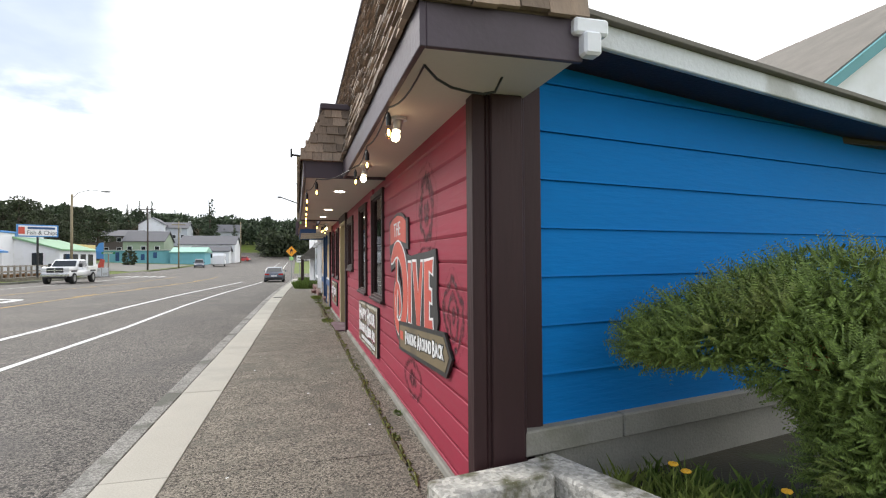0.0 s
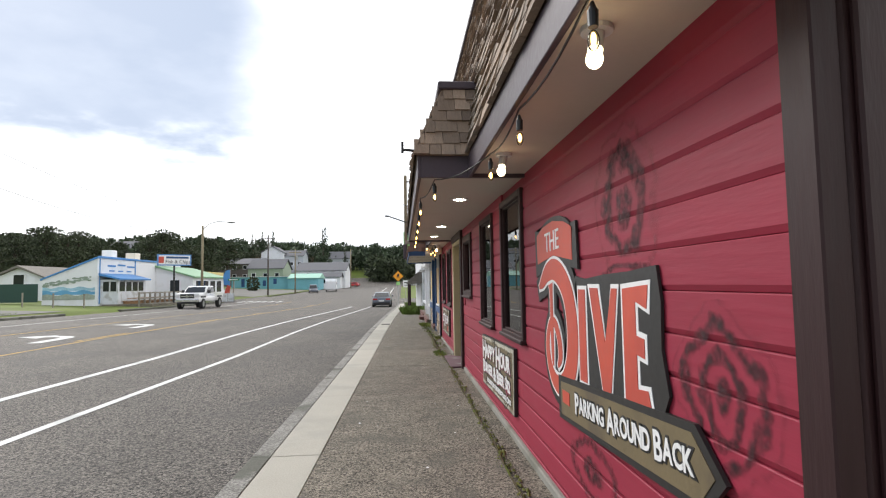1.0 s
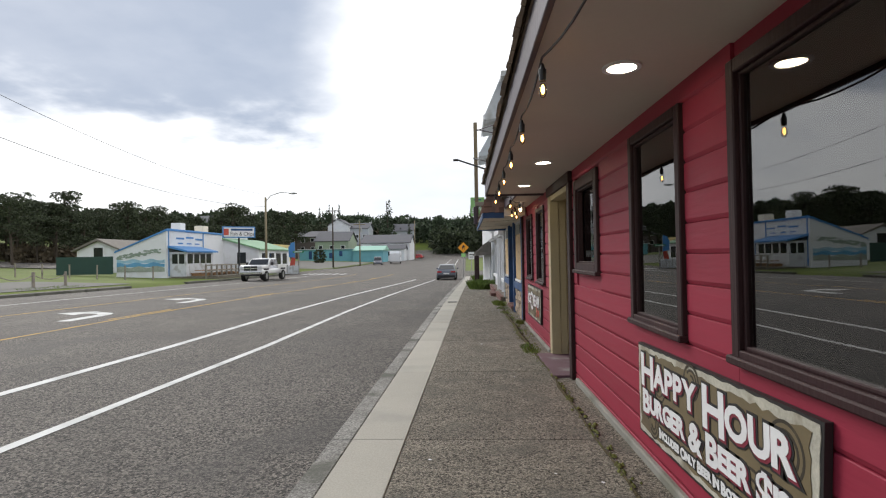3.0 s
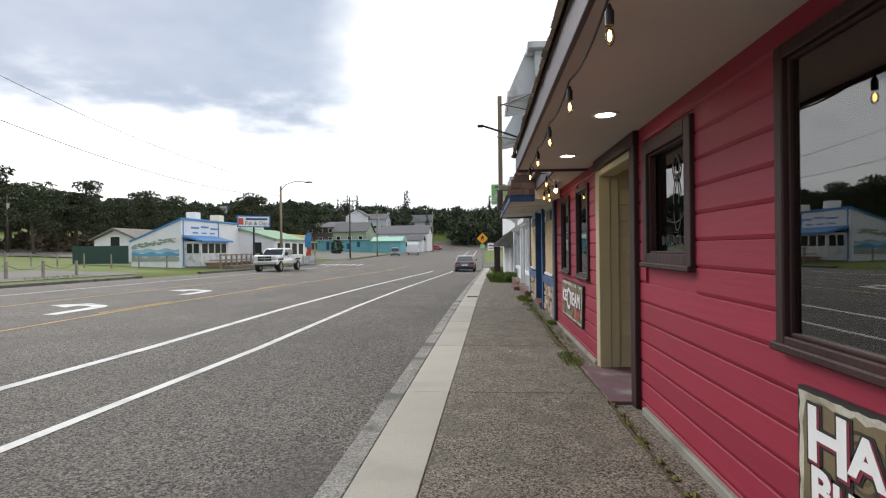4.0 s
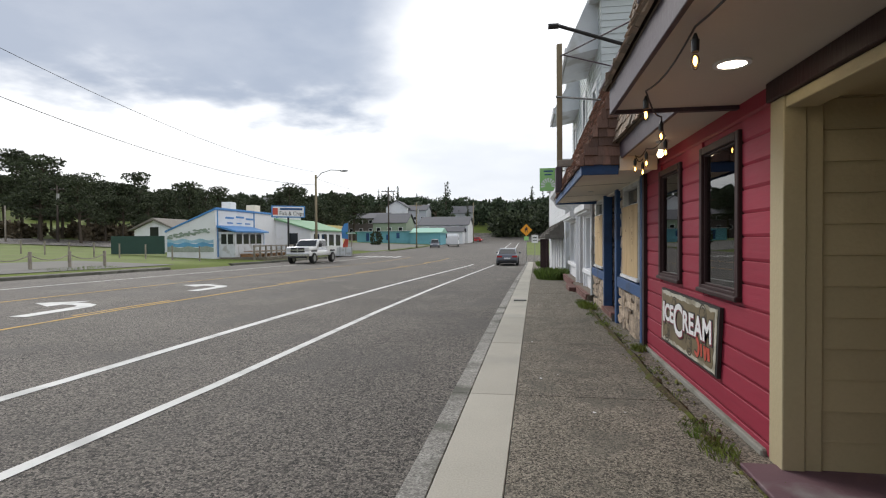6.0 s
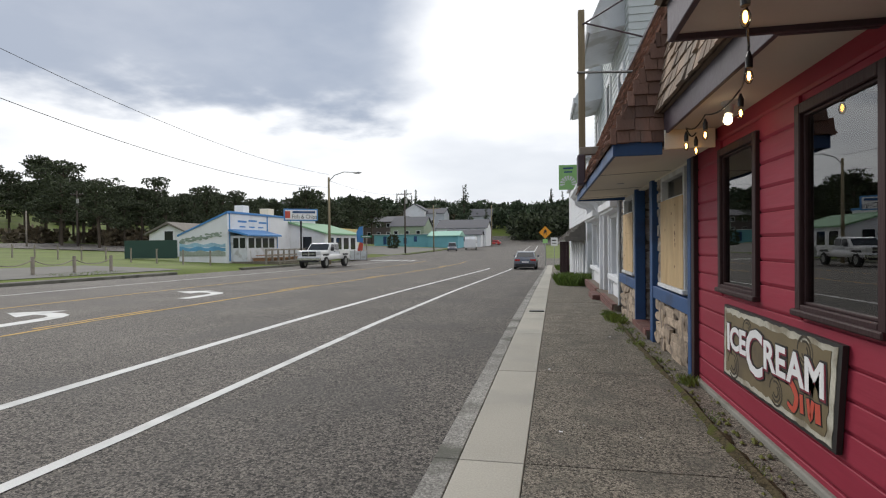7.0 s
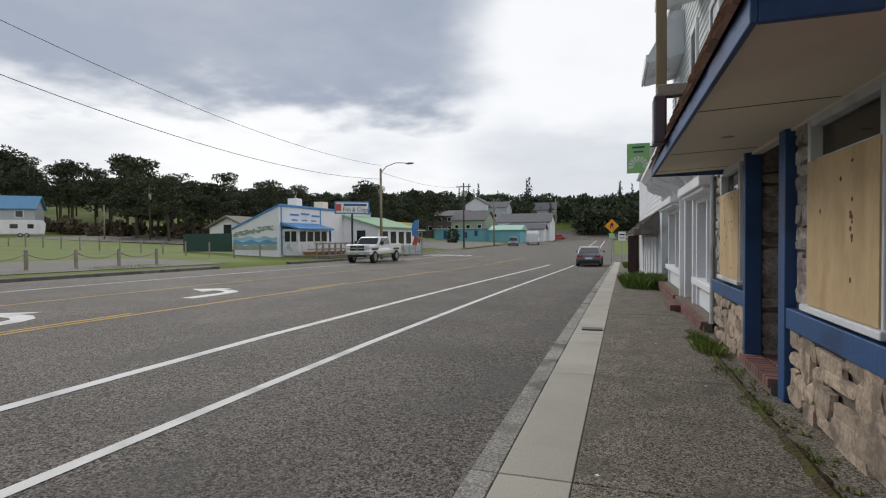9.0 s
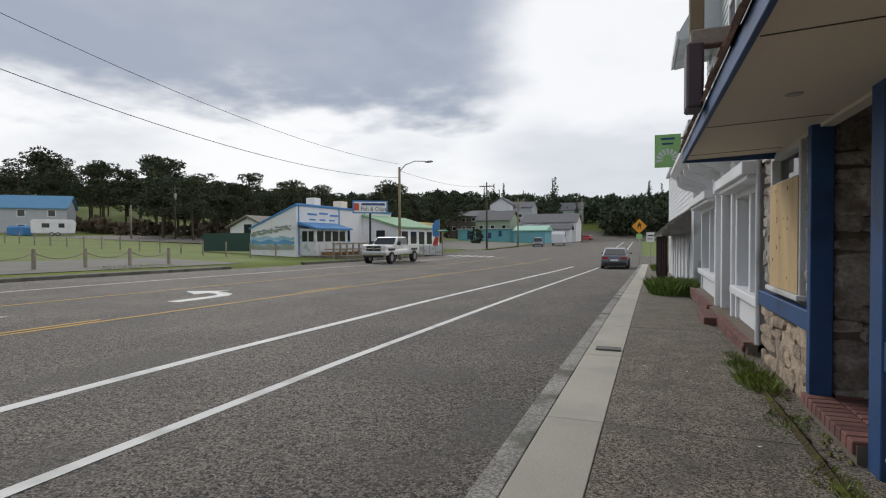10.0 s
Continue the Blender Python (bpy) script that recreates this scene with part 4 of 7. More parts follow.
mansard("roof_mansard_stone_shop", CF - 0.02, 2.335, 0.1, 4.7, CA - 0.02, CB, 0.35, M["shingle_r"], "steep weathered red-brown shingled mansard over the stone shop", exposure=0.115)
bm = bmesh.new()
tube(bm, (-0.45, 16.7, slope_z(-0.45) + 0.01), (-0.45, 16.7, slope_z(-0.45) - 0.006), 0.05, 0.05, 14)
tagged(part("recessed_lamp", bm, M["metal"]), "small unlit round lamp in the cream soffit", "lamp")

# the weathered sign post with braces and a box at the shop's far corner
sp = thing("sign_post", "tall weathered timber sign post with iron braces on the canopy edge", "post", -0.88, 17.3, 2.5)
part("post", boxes((-0.99, -0.89, 17.28, 17.38, 2.5, 5.08), bev=0.01), M["wood_pole"], sp)
bm = bmesh.new()
tube(bm, (-0.94, 17.33, 4.85), (0.02, 15.6, 4.75), 0.014)
tube(bm, (-0.94, 17.33, 4.9), (0.1, 17.9, 4.8), 0.014)
part("brace", bm, M["plum"], sp, "rusty iron brace")
bm = bmesh.new()
tube(bm, (-1.0, 17.3, 4.1), (-0.32, 16.3, 3.75), 0.018)
part("brace", bm, M["black"], sp, "black iron stay")
part("cross_block", boxes((-0.99, -0.6, 17.16, 17.275, 2.78, 2.9), bev=0.01), M["wood_grey"], sp)
part("junction_box", boxes((-1.03, -0.92, 17.0, 17.26, 2.3, 2.76), bev=0.015), M["plum"], sp, "dark metal box")
bm = bmesh.new()
tube(bm, (-0.93, 10.9, 2.75), (-1.35, 10.9, 2.9), 0.012)
tube(bm, (-1.35, 10.9, 2.9), (-1.42, 10.9, 2.9), 0.018)
tagged(part("flag_bracket", bm, M["black"]), "thin black flag bracket on the canopy edge", "bracket")
bm = bmesh.new()
tube(bm, (-0.93, 4.5, 2.66), (-1.06, 4.5, 2.67), 0.012)
tube(bm, (-1.06, 4.5, 2.64), (-1.06, 4.5, 2.74), 0.011)
tagged(part("flag_bracket", bm, M["black"]), "small black pole holder on the canopy corner", "bracket")


# ---- white shop with a cornice, and the tall house above it ----
WY0, WY1 = 20.1, 28.2
ww = tagged(part("wall_white_shop", boxes((0.3, 0.5, WY0, WY1, -0.3, 3.4), (0.3, 6, WY1 - 0.2, WY1, -0.3, 7.4), (5.8, 6.0, WY0, WY1, -0.3, 7.4)), M["white"]),
            "white painted Victorian shop front with bracketed cornice", "wall", kind="structure")
for k, (a, b, zt) in enumerate(((20.2, 22.6, 2.15), (24.3, 27.9, 2.15))):
    win = tagged(new("window_%d" % (21 + k)), "white framed shop window with panelled base", "window", kind="structure")
    f = bmesh.new()
    for r in ((0.1, 0.3, a, a + 0.12, -0.1, zt), (0.1, 0.3, b - 0.12, b, -0.1, zt), (0.1, 0.3, (a + b) / 2 - 0.05, (a + b) / 2 + 0.05, 0.62, zt), (0.08, 0.3, a + 0.12, b - 0.12, zt - 0.15, zt), (0.02, 0.3, a, b, 0.5, 0.62), (-0.2, 0.3, a - 0.08, b + 0.08, zt, zt + 0.16), (-0.14, 0.3, a - 0.04, b + 0.04, zt - 0.06, zt)):
        box(f, *r, bev=0.01)
    part("window_frame", f, M["white"], win)
    part("base_panel", boxes((0.16, 0.3, a + 0.12, b - 0.12, 0.0, 0.5), (0.13, 0.16, a + 0.25, b - 0.25, 0.1, 0.42), bev=0.01), M["white"], win)
    for c0, c1 in ((a + 0.12, (a + b) / 2 - 0.05), ((a + b) / 2 + 0.05, b - 0.12)):
        part("pane", boxes((0.28, 0.286, c0, c1, 0.62, zt - 0.15)), M["glass"], win)
    part("blind", boxes((0.29, 0.298, a + 0.12, b - 0.12, 0.62, zt - 0.15)), M["white_old"], win, "drawn white blind")
d1 = tagged(new("door_21"), "grey recessed shop door in a white surround", "door", kind="structure")
part("door_leaf", boxes((0.24, 0.298, 22.75, 23.75, 0.16, 2.15), bev=0.008), M["curtain"], d1)
part("door_frame", boxes((0.05, 0.3, 22.62, 22.75, 0.0, 2.35), (0.05, 0.3, 23.75, 23.9, 0.0, 2.35), (0.05, 0.3, 22.75, 23.75, 2.15, 2.35), bev=0.01), M["white"], d1)
for yy in (20.15, 24.05):
    bm = boxes((-0.02, 0.1, yy, yy + 0.16, 0.0, 2.3), (-0.05, 0.12, yy - 0.03, yy + 0.19, 2.2, 2.42), bev=0.012)
    tagged(part("column", bm, M["white"]), "square white column of the shop front", "column", kind="structure")
bmp = bmesh.new()
tube(bmp, (-0.02, 20.12, 0.1), (-0.02, 20.12, 2.35), 0.03)
tagged(part("drain_pipe", bmp, M["white_old"]), "thin white drain pipe beside the stone shop", "pipe")
co = tagged(new("cornice"), "white moulded cornice on scrolled brackets", "cornice", kind="structure")
bm = bmesh.new()
prism(bm, [(0.3, 2.45), (0.1, 2.45), (0.06, 2.62), (-0.1, 2.68), (-0.14, 2.8), (-0.5, 2.9), (-0.62, 3.02), (-0.62, 3.12), (0.3, 3.2)], "y", WY0 + 0.2, WY1)
part("moulding", bm, M["white"], co)
for k in range(7):
    yy = WY0 + 0.5 + k * 1.2
    bm = bmesh.new()
    prism(bm, [(0.1, 2.36), (0.02, 2.4), (-0.05, 2.52), (-0.14, 2.58), (-0.3, 2.62), (-0.46, 2.72), (-0.5, 2.9), (0.1, 2.85)], "y", yy, yy + 0.14)
    part("bracket", bm, M["white"], co)
stp = tagged(new("brick_step"), "low red brick ledge and step at the white shop", "step", kind="structure")
part("step_core", boxes((-0.12, 0.3, 20.15, 27.9, -0.2, 0.1)), M["mortar"], stp)
for k in range(36):
    yy = 20.17 + k * 0.214
    if 22.6 < yy < 23.9:
        continue
    for zz in (-0.1, -0.025, 0.05):
        off = 0.1 if abs(zz + 0.025) < 0.01 else 0
        part("brick", boxes((-0.16, -0.06, yy + off, yy + off + 0.203, zz + 0.004, zz + 0.068), bev=0.005), M["brick"], stp)
part("red_step", boxes((-0.35, 0.1, 22.65, 23.85, -0.15, 0.06), bev=0.012), M["brick"], stp)

up_h = tagged(part("wall_upper_house", boxes((0.25, 5.8, WY0 + 0.3, WY1, 3.2, 7.3)), M["pale"]), "pale clapboard upper storeys of a tall house", "wall", kind="structure")
zz = 3.2
while zz < 7.2:
    flat_boards(up_h, (0.25, WY1), (0.25, WY0 + 0.3), zz, min(zz + 0.16, 7.3), 0.17, M["pale"], (-1, 0), t=0.02)
    zz += 0.16
flat_boards(up_h, (0.25, WY0 + 0.3), (4.5, WY0 + 0.3), 4.6, 7.3, 0.16, M["pale"], (0, -1), t=0.02)
for k, (ya, z0) in enumerate(((20.9, 3.9), (23.3, 4.3), (26.4, 4.0))):
    wtop = tagged(new("window_%d" % (31 + k)), "white trimmed window in the pale upper wall", "window", kind="structure")
    f = bmesh.new()
    for r in ((0.19, 0.26, ya, ya + 0.1, z0, z0 + 1.4), (0.19, 0.26, ya + 0.8, ya + 0.9, z0, z0 + 1.4), (0.19, 0.26, ya, ya + 0.9, z0 + 1.4, z0 + 1.52), (0.17, 0.26, ya - 0.04, ya + 0.94, z0 - 0.08, z0)):
        box(f, *r, bev=0.006)
    part("window_frame", f, M["white"], wtop)
    part("pane", boxes((0.215, 0.224, ya + 0.1, ya + 0.8, z0, z0 + 1.4)), M["glass"], wtop)
    part("blind", boxes((0.224, 0.228, ya + 0.1, ya + 0.8, z0, z0 + 1.4)), M["white"], wtop)
for k, (zb, ztp, pr, ya, yb) in enumerate(((6.05, 7.45, -0.5, 20.9, 23.4), (5.7, 6.9, -0.55, 25.6, 27.8))):
    hood = tagged(new("balcony_hood"), "projecting white box bay with a dark underside", "bay", kind="structure")
    bm = bmesh.new()
    prism(bm, [(0.26, zb + 0.15), (pr, zb), (pr - 0.05, zb + 0.1), (pr - 0.05, zb + 0.16), (0.0, ztp), (0.26, ztp)], "y", ya, yb)
    part("hood_body", bm, M["white_old"], hood)
    part("hood_edge", boxes((pr - 0.08, pr - 0.03, ya - 0.04, yb + 0.04, zb + 0.02, zb + 0.2), bev=0.008), M["white"], hood)
tagged(part("roof_upper_house", boxes((0.0, 6.2, WY0 + 0.1, WY1 + 0.3, 7.3, 7.5), bev=0.02), M["white_old"]), "flat projecting white roof edge of the tall house", "roof", kind="structure")

# the clapboard shop past it, with a shingled awning and a green sign
CY0, CY1 = 29.4, 44.0
cw = tagged(part("wall_clapboard_shop", boxes((0.05, 0.25, CY0, CY1, -0.8, 4.6), (0.25, 7, CY0, CY0 + 0.2, -0.8, 4.6), (0.25, 7, CY1 - 0.2, CY1, -0.8, 4.6)), M["white_old"]), "white clapboard false-front shop", "wall", kind="structure")
flat_boards(cw, (0.05, CY0), (7, CY0), 2.3, 4.6, 0.16, M["white"], (0, -1), t=0.02)
flat_boards(cw, (0.05, CY1), (0.05, CY0), 2.3, 4.6, 0.16, M["white"], (-1, 0), t=0.02)
trim("parapet_cap", [(-0.12, 0.4, CY0 - 0.1, CY1, 4.6, 4.72)], "white cap board on the clapboard front", M["white"])
aw = tagged(new("awning"), "small grey shingled awning on dark posts", "awning", kind="structure")
bm = bmesh.new()
prism(bm, [(0.05, 2.25), (0.05, 1.5), (-0.75, 1.45), (-0.75, 1.52)], "y", 30.2, 42.0)
part("awning_deck", bm, M["roof_grey"], aw)
shingles(aw, (-0.76, 30.2, 1.52), (-0.76, 42.0, 1.52), (0.8, 0, 0.74), (-0.74, 0, 0.8), 8, 0.13, M["roof_grey"])
shingles(aw, (0.05, 30.19, 1.5), (-0.75, 30.19, 1.5), (0.0, 0.02, 1), (0, -1, 0.02), 5, 0.13, M["roof_grey"], ends=lambda k: (0, 0.8 - 0.75 * k))
for k in range(7):
    yy = 30.4 + k * 1.6
    part("post", boxes((-0.68, -0.58, yy, yy + 0.1, walk_z(yy) - 0.1, 1.45), bev=0.008), M["brown"], aw)
for k in range(6):
    yy = 30.75 + k * 1.6
    part("panel", boxes((-0.02, 0.04, yy, yy + 0.9, walk_z(yy) + 0.1, 1.4), bev=0.01), M["white"], aw)
gs = thing("projecting_sign", "green projecting sign with a pale rayed emblem", "sign", -0.2, 29.7, 3.5)
part("panel", boxes((-0.98, -0.28, 29.6, 29.68, 3.45, 4.4), bev=0.01), M["green_sign"], gs)
part("arm", boxes((-0.28, 0.05, 29.62, 29.66, 4.25, 4.29)), M["black"], gs)
part("arm", boxes((-0.28, 0.05, 29.62, 29.66, 3.55, 3.59)), M["black"], gs)
for k in range(9):
    a = radians(-10 + k * 25)
    bm = bmesh.new()
    c = Vector((-0.63, 29.597, 3.68))
    q = c + Vector((math.cos(a) * 0.13, 0, math.sin(a) * 0.13))
    e = c + Vector((math.cos(a) * 0.3, 0, math.sin(a) * 0.3))
    sd = Vector((-math.sin(a), 0, math.cos(a)))
    vs = [bm.verts.new(p) for p in (q + sd * 0.015, q - sd * 0.015, e - sd * 0.045, e + sd * 0.045)]
    bm.faces.new(vs)
    part("ray", bm, M["sign_white"], gs)
part("text_bar", boxes((-0.82, -0.44, 29.592, 29.6, 4.24, 4.3), (-0.78, -0.48, 29.592, 29.6, 4.1, 4.15)), M["navy"], gs)


# ---- tavern signs, lamps and string lights ----
def outline_board(name, pts, x0, x1, material, parent, label=""):
    bm = bmesh.new()
    prism(bm, [(y, z) for y, z in pts], "x", x0, x1)
    return part(name, bm, material, parent, label)


dv = thing("tavern_sign", "large cut-out tavern sign in red, white and black", "sign", -0.02, 3.0, 0.6)


def arc(cy, cz, ry, rz, a0, a1, n=14):
    return [(cy + ry * math.cos(radians(a0 + (a1 - a0) * k / n)), cz + rz * math.sin(radians(a0 + (a1 - a0) * k / n))) for k in range(n + 1)]


def ring_bm(cy, cz, ry, rz, w, x0, x1, a0=0, a1=360, n=24):
    bm = bmesh.new()
    vs = []
    for k in range(n + 1):
        a = radians(a0 + (a1 - a0) * k / n)
        c, s = math.cos(a), math.sin(a)
        vs.append([bm.verts.new((xx, cy + (ry - o) * c, cz + (rz - o) * s)) for xx, o in ((x1, 0), (x0, 0), (x0, w), (x1, w))])
    for a, b in zip(vs, vs[1:]):
        for i in range(4):
            bm.faces.new((a[i], a[(i + 1) % 4], b[(i + 1) % 4], b[i]))
    bmesh.ops.recalc_face_normals(bm, faces=bm.faces)
    return bm


# black backing plates
outline_board("backing", [(3.06, 0.84), (3.06, 1.52), (3.0, 1.51), (2.9, 1.5), (2.6, 1.52), (2.3, 1.53), (2.02, 1.55), (1.99, 1.4), (2.0, 1.2), (1.95, 1.02), (2.02, 0.9), (2.5, 0.84)], -0.017, -0.003, M["sign_black"], dv)
outline_board("banner", [(3.98, 1.52), (3.99, 1.88)] + arc(3.5, 1.72, 0.48, 0.22, 158, 20, 8)[0:] + [(3.02, 1.86), (3.0, 1.56), (3.5, 1.62)], -0.02, -0.004, M["sign_black"], dv)
outline_board("banner_field", [(3.92, 1.62), (3.93, 1.84), (3.75, 1.89), (3.5, 1.91), (3.25, 1.88), (3.09, 1.83), (3.09, 1.62), (3.5, 1.67)], -0.023, -0.02, M["sign_red"], dv)
lettering("letter", "THE", 0.2, M["sign_white"], dv, on_wall(3.52, 1.765, -0.025, 2.0), 0.95, 0.002)


def ribbon(pts, grow, x0, x1):
    """A flat band along smoothed points (y, z, half width), widened by grow."""
    q = []
    for i in range(len(pts) - 1):
        p = [pts[max(0, i - 1)], pts[i], pts[i + 1], pts[min(len(pts) - 1, i + 2)]]
        for k in range(4):
            t = k / 4
            q.append([0.5 * (2 * b + (c - a) * t + (2 * a - 5 * b + 4 * c - d) * t * t + (3 * b - a - 3 * c + d) * t ** 3) for a, b, c, d in zip(*p)])
    q.append(list(pts[-1]))
    bm = bmesh.new()
    rings = []
    for i, (y, z, w) in enumerate(q):
        a, b = q[max(0, i - 1)], q[min(len(q) - 1, i + 1)]
        d = Vector((b[0] - a[0], b[1] - a[1])).normalized()
        e = (0, -1, 1)[(i == 0) + 2 * (i == len(q) - 1)] * grow
        cy, cz, n = y + d.x * e, z + d.y * e, Vector((-d.y, d.x)) * (w + grow)
        rings.append([bm.verts.new(c) for c in ((x1, cy + n.x, cz + n.y), (x0, cy + n.x, cz + n.y), (x0, cy - n.x, cz - n.y), (x1, cy - n.x, cz - n.y))])
    for a, b in zip(rings, rings[1:]):
        for i in range(4):
            bm.faces.new((a[i], a[(i + 1) % 4], b[(i + 1) % 4], b[i]))
    bm.faces.new(rings[0])
    bm.faces.new(rings[-1][::-1])
    bmesh.ops.recalc_face_normals(bm, faces=bm.faces)
    return bm


# red shapes with white rims: a looping emblem with a stem, a bar, a wedge and a block
LOOP = [(3.89, 1.44, 0.012), (3.8, 1.48, 0.045), (3.66, 1.55, 0.065), (3.48, 1.57, 0.075), (3.3, 1.5, 0.085), (3.17, 1.36, 0.095), (3.12, 1.15, 0.1), (3.17, 0.95, 0.095), (3.31, 0.82, 0.075),
        (3.48, 0.79, 0.06), (3.62, 0.86, 0.05), (3.69, 1.0, 0.042), (3.66, 1.13, 0.035), (3.57, 1.21, 0.032), (3.47, 1.18, 0.036), (3.4, 1.08, 0.042), (3.39, 0.98, 0.038), (3.45, 0.91, 0.012)]
STEM = [(3.58, 1.47, 0.05), (3.57, 1.4, 0.032), (3.57, 1.2, 0.032), (3.565, 1.0, 0.028), (3.56, 0.9, 0.012)]
for pts, lift in ((LOOP, 0.0), (STEM, 0.0006)):
    part("backing", ribbon(pts, 0.075, -0.017 - lift, -0.002), M["sign_black"], dv)
    part("emblem_rim", ribbon(pts, 0.02, -0.021 - lift, -0.014), M["sign_white"], dv)
    part("emblem", ribbon(pts, 0.0, -0.0245 - lift, -0.019), M["sign_red"], dv)
for nm, k, mt, a, b in (("shape_rim", 0.0, "sign_white", -0.02, -0.016), ("shape", 0.022, "sign_red", -0.023, -0.019)):
    part(nm, boxes((a, b, 2.86 + k, 3.02 - k, 0.88 + k, 1.46 - k)), M[mt], dv)
    outline_board(nm, [(2.84 - k * 1.6, 1.47 - k), (2.66 + k, 1.47 - k), (2.585 + k * 0.4, 1.16), (2.5 - k * 0.4, 1.47 - k), (2.4 + k, 1.47 - k), (2.53 + k * 0.3, 0.88 + k), (2.65 - k * 0.3, 0.88 + k)], a, b, M[mt], dv)
    outline_board(nm, [(2.38 - k, 0.87 + k), (2.38 - k, 1.47 - k), (2.07 + k, 1.49 - k), (2.09 + k, 1.34 + k), (2.2 + k, 1.37 + k), (2.2 + k, 1.26 - k), (2.12 + k, 1.25 - k), (2.12 + k, 1.12 + k), (2.2 + k, 1.13 + k), (2.2 + k, 1.02 - k), (2.1 + k, 1.03 - k), (2.06 + k, 0.87 + k)], a, b, M[mt], dv)
pk = thing("parking_sign", "olive arrow board with white lettering under the tavern sign", "sign", -0.02, 2.5, 0.6)
outline_board("arrow_rim", [(3.44, 0.58), (3.44, 0.86), (1.76, 0.965), (1.58, 0.81), (1.72, 0.66)], -0.026, -0.008, M["sign_black"], pk)
outline_board("arrow_panel", [(3.38, 0.615), (3.38, 0.825), (1.78, 0.93), (1.64, 0.81), (1.74, 0.695)], -0.029, -0.025, M["olive"], pk)


def display_line(text, size, width, parent, m, layers, tall=1.4):
    """Sign lettering with tall initials, set letter by letter to fill a width; layers are (material, swell, shift, depth)."""
    glyphs, x = [], 0.0
    first = True
    for ch in text:
        if ch == " ":
            x += size * 0.3
            first = True
            continue
        sz = size * (tall if first else 1.0)
        first = False
        cu = bpy.data.curves.new("letter", "FONT")
        cu.body, cu.size, cu.resolution_u = ch, sz, 3
        tmp = bpy.data.objects.new("letter", cu)
        me = bpy.data.meshes.new_from_object(tmp)
        xs = [v.co.x for v in me.vertices]
        bpy.data.objects.remove(tmp)
        glyphs.append((ch, sz, x - min(xs), sz - size))
        x += max(xs) - min(xs) + size * 0.1
        bpy.data.meshes.remove(me)
    k = width / x
    for material, swell, shift, depth in layers:
        for ch, sz, gx, drop in glyphs:
            cu = bpy.data.curves.new("letter", "FONT")
            cu.body, cu.size, cu.resolution_u, cu.offset, cu.extrude = ch, sz, 3, swell, 0.001
            tmp = bpy.data.objects.new("letter", cu)
            me = bpy.data.meshes.new_from_object(tmp)
            bpy.data.objects.remove(tmp)
            me.transform(m @ Matrix.Translation((gx * k - width / 2 + shift, -size * 0.35 - drop * 0.35 - shift, depth)) @ Matrix.Diagonal((k, 1, 1, 1)))
            me.materials.append(material)
            ob = new("letter" if material is M["sign_white"] else "letter_shadow", me)
            ob.parent = parent
            ob.matrix_parent_inverse = parent.matrix_basis.inverted()


def ragged(corners, seed, amount=0.012, step=0.05):
    """A panel outline with a worn, uneven edge."""
    r, out = random.Random(seed), []
    for (ya, za), (yb, zb) in zip(corners, corners[1:] + corners[:1]):
        n = max(2, int(math.hypot(yb - ya, zb - za) / step))
        out += [(ya + (yb - ya) * k / n + r.uniform(-amount, amount), za + (zb - za) * k / n + r.uniform(-amount, amount)) for k in range(n)]
    return out


WHITE_ONLY = [(M["sign_black"], 0.014, 0.0, 0.0), (M["sign_white"], 0.004, 0.0, 0.003)]
FULL = [(M["sign_black"], 0.026, 0.006, 0.0), (M["maroon"], 0.012, 0.009, 0.002), (M["sign_white"], 0.008, 0.0, 0.004)]
display_line("PARKING AROUND BACK", 0.13, 1.32, pk, on_wall(2.42, 0.785, -0.0305, 3.4), WHITE_ONLY, 1.3)
part("red_script_bar", boxes((-0.032, -0.028, 3.2, 3.34, 0.7, 0.78)), M["sign_red"], pk)

hh = thing("happy_hour_sign", "weathered olive sign board with white happy hour lettering", "sign", -0.02, 5.8, 0.3)
outline_board("panel_edge", [(6.79, 0.2), (6.79, 0.82), (4.83, 0.86), (4.87, 0.22)], -0.035, -0.005, M["sign_black"], hh)
outline_board("panel_rim", ragged([(6.775, 0.215), (6.775, 0.805), (4.85, 0.845), (4.885, 0.235)], 1, 0.006), -0.038, -0.034, M["sign_pale"], hh, "peeling pale edge")
outline_board("panel", ragged([(6.74, 0.25), (6.74, 0.775), (4.9, 0.805), (4.93, 0.27)], 2), -0.041, -0.037, M["olive"], hh)
for cy, cz, r0 in ((6.4, 0.62, 0.13), (5.3, 0.36, 0.16), (5.9, 0.74, 0.1), (6.5, 0.33, 0.1), (5.05, 0.68, 0.12)):
    for k in range(3):
        part("faded_scroll", ring_bm(cy, cz, r0 * (1 - 0.28 * k), r0 * (1 - 0.28 * k), 0.014, -0.0418, -0.04, 40 * k, 300 + 20 * k), M["umber"], hh)
display_line("HAPPY HOUR", 0.21, 1.72, hh, on_wall(5.83, 0.665, -0.043, 0.6), FULL, 1.45)
display_line("BURGER & BEER $12", 0.15, 1.68, hh, on_wall(5.83, 0.455, -0.043, 0.6), FULL, 1.4)
display_line("INCLUDES ONLY BEER IN BOTTLES & CANS", 0.062, 1.4, hh, on_wall(5.68, 0.315, -0.043, 0.6), WHITE_ONLY, 1.3)
ic = thing("ice_cream_sign", "weathered olive sign board with white ice cream lettering", "sign", -0.02, 12.6, 0.3)
outline_board("panel_edge", [(13.56, 0.285), (13.53, 0.88), (11.71, 0.875), (11.78, 0.285)], -0.035, -0.005, M["sign_black"], ic)
